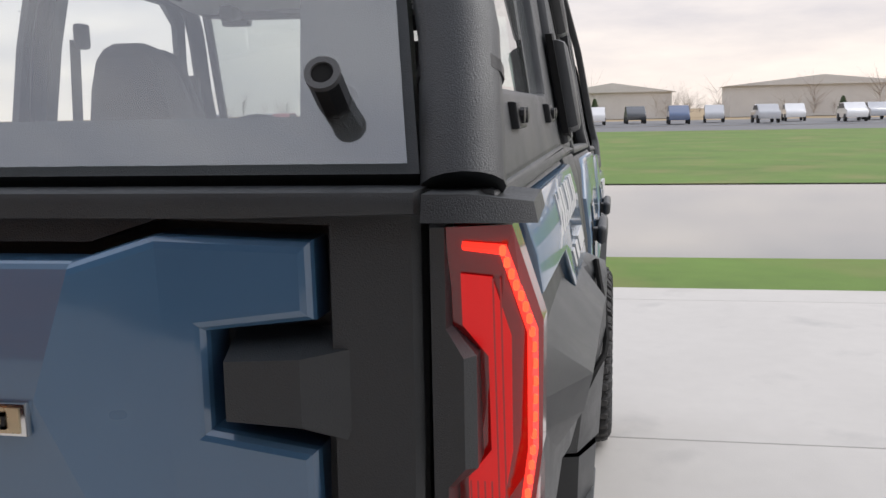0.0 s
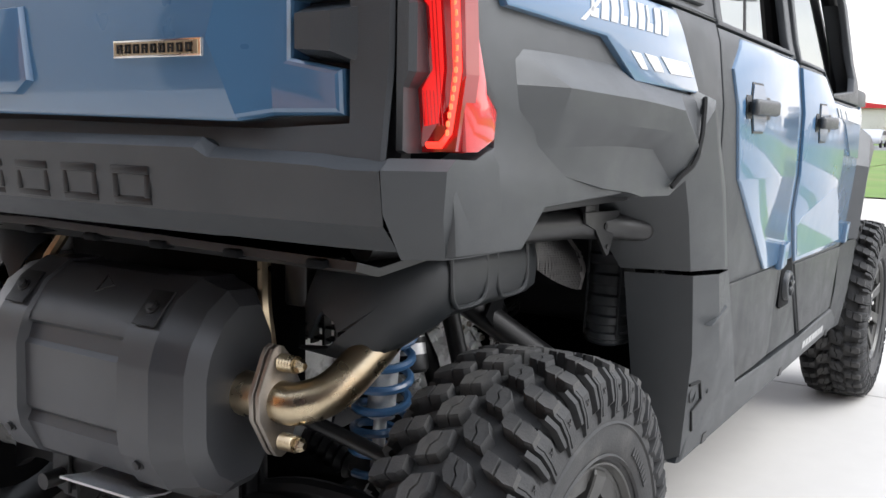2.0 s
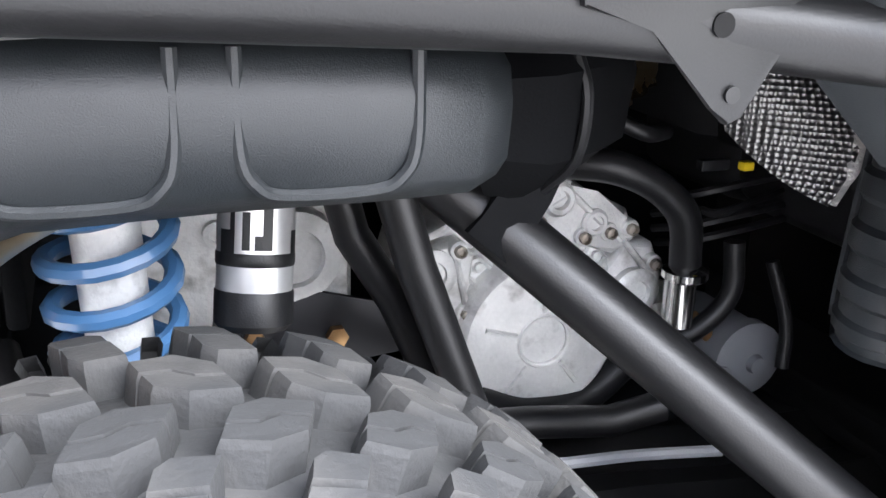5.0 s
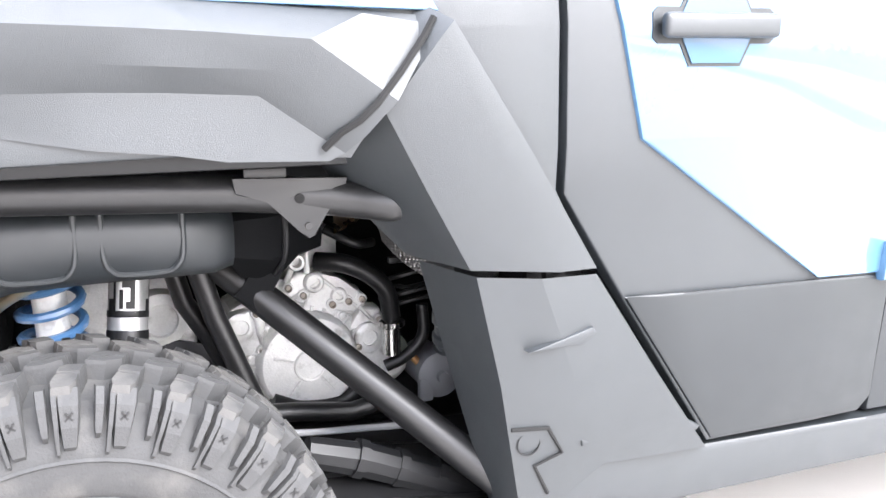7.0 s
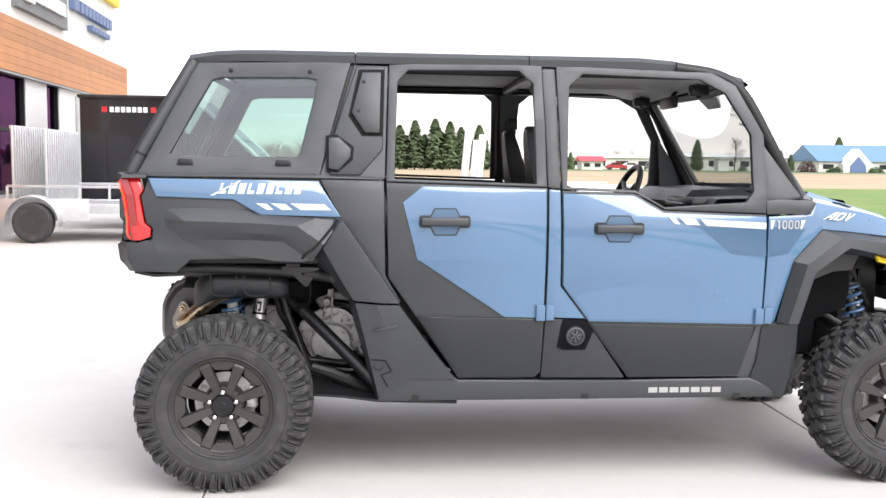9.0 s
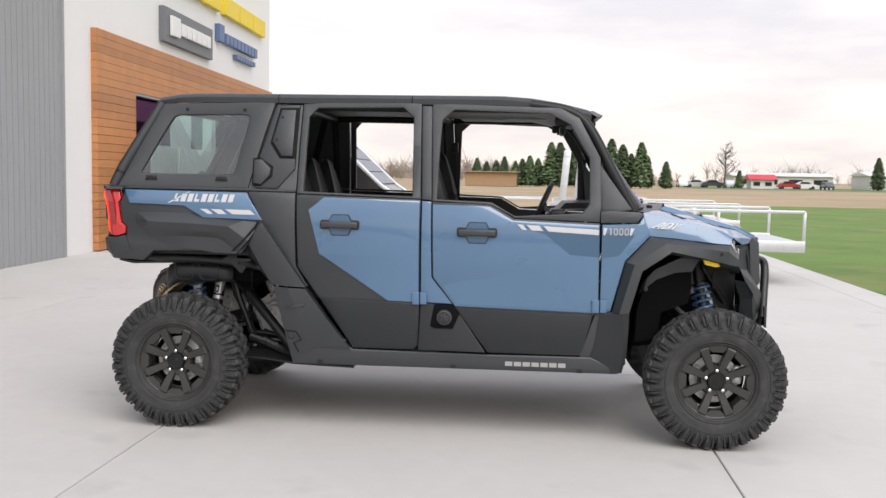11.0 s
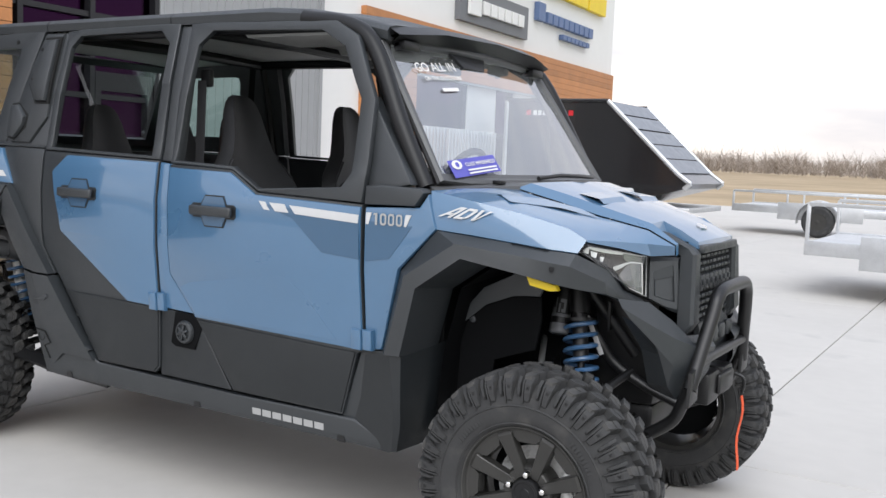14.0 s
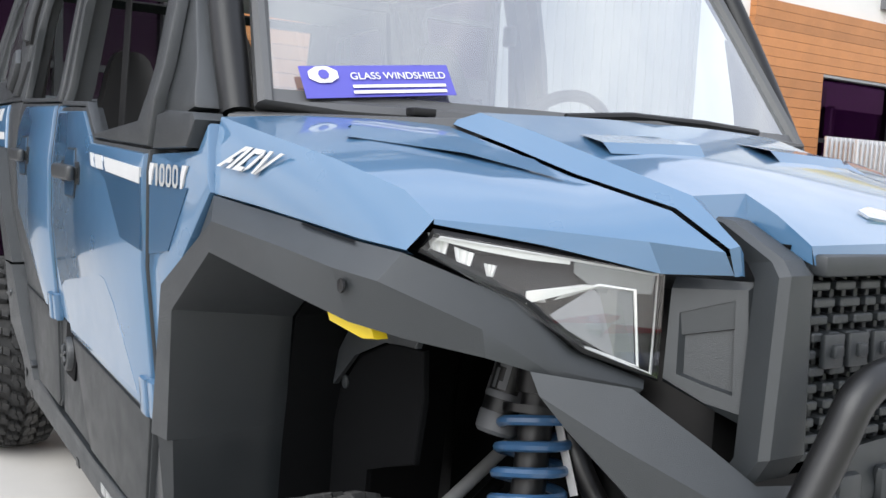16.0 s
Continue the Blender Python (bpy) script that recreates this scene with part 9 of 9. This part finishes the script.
def house(label, x0, x1, y0, y1, h, roof, mat, roof_mat, windows, dormer=False):
    ob = thing("house", label, "building", ((x0 + x1) / 2, (y0 + y1) / 2, 0))
    w, d = x1 - x0, y1 - y0
    bm = bmesh.new()
    box(bm, (0, 0, h / 2), (w, d, h))
    part("wall", bm, mat, ob, smooth=0)
    bm = bmesh.new()
    prism(bm, [(-d / 2 - .6, 0), (d / 2 + .6, 0), (0, roof)], Matrix(((0, 0, 1, -w / 2 - .5), (1, 0, 0, 0), (0, 1, 0, h), (0, 0, 0, 1))), w + 1)
    part("roof", bm, roof_mat, ob, smooth=0)
    for k in range(windows):
        bm = bmesh.new()
        box(bm, (-w / 2 + w * (k + .5) / windows, -d / 2 - .03, h * .52), (w / windows * .55, .1, h * .42))
        part("window", bm, FRAME, ob, smooth=0)
    if dormer:
        bm = bmesh.new()
        prism(bm, [(-3.2, 0), (3.2, 0), (3.2, h * .75), (0, h + roof * .75), (-3.2, h * .75)], Matrix(((1, 0, 0, -w * .37), (0, 0, -1, -d / 2 + 1), (0, 1, 0, 0), (0, 0, 0, 1))), 3.0)
        part("porch", bm, mat, ob, "pale gabled porch", smooth=0)
        bm = bmesh.new()
        prism(bm, [(-1.7, 0), (1.7, 0), (1.7, h * .6), (0, h + roof * .3), (-1.7, h * .6)], Matrix(((1, 0, 0, -w * .37), (0, 0, -1, -d / 2 - 2.05), (0, 1, 0, 0), (0, 0, 0, 1))), .1)
        part("porch_glass", bm, SIGN_BLUE, ob, smooth=0)
    return ob


house("distant building with a blue metal roof and gabled porch", 95.5, 153.5, 188, 202, 2.3, 3.6, HOUSE_WHITE, ROOF_BLUE, 14, True)
house("distant low white commercial building", 73, 99, 204, 216, 3.0, .9, HOUSE_WHITE, HOUSE_WHITE, 7)
house("distant low pale shed past the field", 45, 66, 206, 216, 2.6, .8, HOUSE_WHITE, HOUSE_WHITE, 4)
house("small distant white building with a red roof", 44.5, 49, 187, 191, 1.8, 1.0, HOUSE_WHITE, RED_FILM, 2)
house("small white storage box beside the far road", 73.0, 75.3, 186, 188.5, 2.6, .1, HOUSE_WHITE, HOUSE_WHITE, 0)
house("distant low beige crate-like shed by the field", -8.9, -1.0, 140, 144, 2.15, .1, CARDBOARD, CARDBOARD, 0)

for k, (ya, yb, hh) in enumerate(((-120, -96, 3.6), (-88, -70, 4.4), (-62, -46, 3.4), (-40, -16, 4.2), (-8, 8, 3.6), (14, 34, 4.6))):
    house("distant low white building beyond the car lot", 132 + 3 * (k % 2), 146, ya, yb, hh, 1.3, HOUSE_WHITE, RED_FILM if k == 5 else HOUSE_WHITE, 0)

CAR_COLORS = [material("car_paint_%s" % n, c, .3, .1, .05, 2, coat=.8) for n, c in (("white", (.72, .72, .72)), ("silver", (.45, .46, .48)), ("dark", (.04, .045, .05)), ("red", (.35, .03, .03)), ("blue", (.08, .12, .22)))]


def parked_car(at, turn, paint, label):
    ob = thing("parked_car", label, "car", at, "cars parked across the road")
    ob.rotation_euler = (0, 0, turn)
    sil = [(-2.2, .35), (-2.25, .8), (-2.1, 1.0), (-1.5, 1.05), (-1.0, 1.55), (.6, 1.6), (1.2, 1.1), (2.1, .95), (2.25, .7), (2.2, .35)]
    bm = bmesh.new()
    prism(bm, sil, Matrix(((1, 0, 0, 0), (0, 0, 1, -.85), (0, 1, 0, 0), (0, 0, 0, 1))), 1.7, .12)
    part("body", bm, paint, ob, smooth=50)
    for y in (-.86, .86):
        bm = bmesh.new()
        prism(bm, [(-1.3, 1.08), (-.95, 1.48), (.5, 1.5), (1.0, 1.12)], Matrix(((1, 0, 0, 0), (0, 0, 1, y - .01), (0, 1, 0, 0), (0, 0, 0, 1))), .02)
        part("window", bm, FRAME, ob, smooth=0)
        for x in (-1.35, 1.35):
            bm = bmesh.new()
            lathe(bm, [(.33, -.1), (.33, .1)], 18, Matrix.Translation((x, y * .95, .33)) @ Matrix.Rotation(radians(90), 4, "X"))
            part("wheel", bm, RUBBER, ob)
    return ob


kinds = {}
rnd = random.Random(17)
names = ("white", "silver-grey", "dark grey", "dark red", "dark blue")
for k in range(36):
    c = rnd.choice((0, 0, 0, 1, 1, 2, 2, 3, 4))
    at, turn = (84 + rnd.uniform(-1, 1) + (k % 2) * 7, -78 + k * 3.6, 0), radians(rnd.choice((0, 180)) + rnd.uniform(-4, 4))
    if c not in kinds:
        kinds[c] = parked_car(at, turn, CAR_COLORS[c], "%s car parked on the far lot" % names[c])
    else:
        copy_thing(kinds[c], Matrix.Translation(at) @ Matrix.Rotation(turn, 4, "Z"))
for k, (x, c) in enumerate(((31.5, 0), (34.5, 1), (37.6, 2), (41.0, 0), (52.5, 3), (56, 0), (60, 2))):
    copy_thing(kinds[c], Matrix.Translation((x, 190 + k % 2, -.03)) @ Matrix.Rotation(radians(90 * (k % 3 == 0)), 4, "Z"))
bm = bmesh.new()
tube(bm, [(77.6, 187, -.04), (77.6, 187, 5.3)], [.12, .09], 8)
tagged(part("sign_pole", bm, GALV), "thin grey pole beside the far road", "pole")
sheet("car_lot", 76, 110, -160, 60, -.028, ASPHALT, "grey asphalt parking lot with rows of cars", "parking lot", 2)
for k, (x, y) in enumerate(((114, -26), (118, 2), (112, 24), (120, -50))):
    copy_thing(protos[k % 3], Matrix.Translation((x, y, -.05)) @ Matrix.Diagonal((.37, .37, .34, 1)))
bm = bmesh.new()
tube(bm, [(150, 97, 0), (150, 97, 29)], [.5, .2], 6)
for z in (20, 23.5, 27):
    rod(bm, (150, 93, z), (150, 101, z), .12, 6)
tagged(part("power_pylon", bm, GALV), "thin grey power pylon far beyond the lot", "pylon")
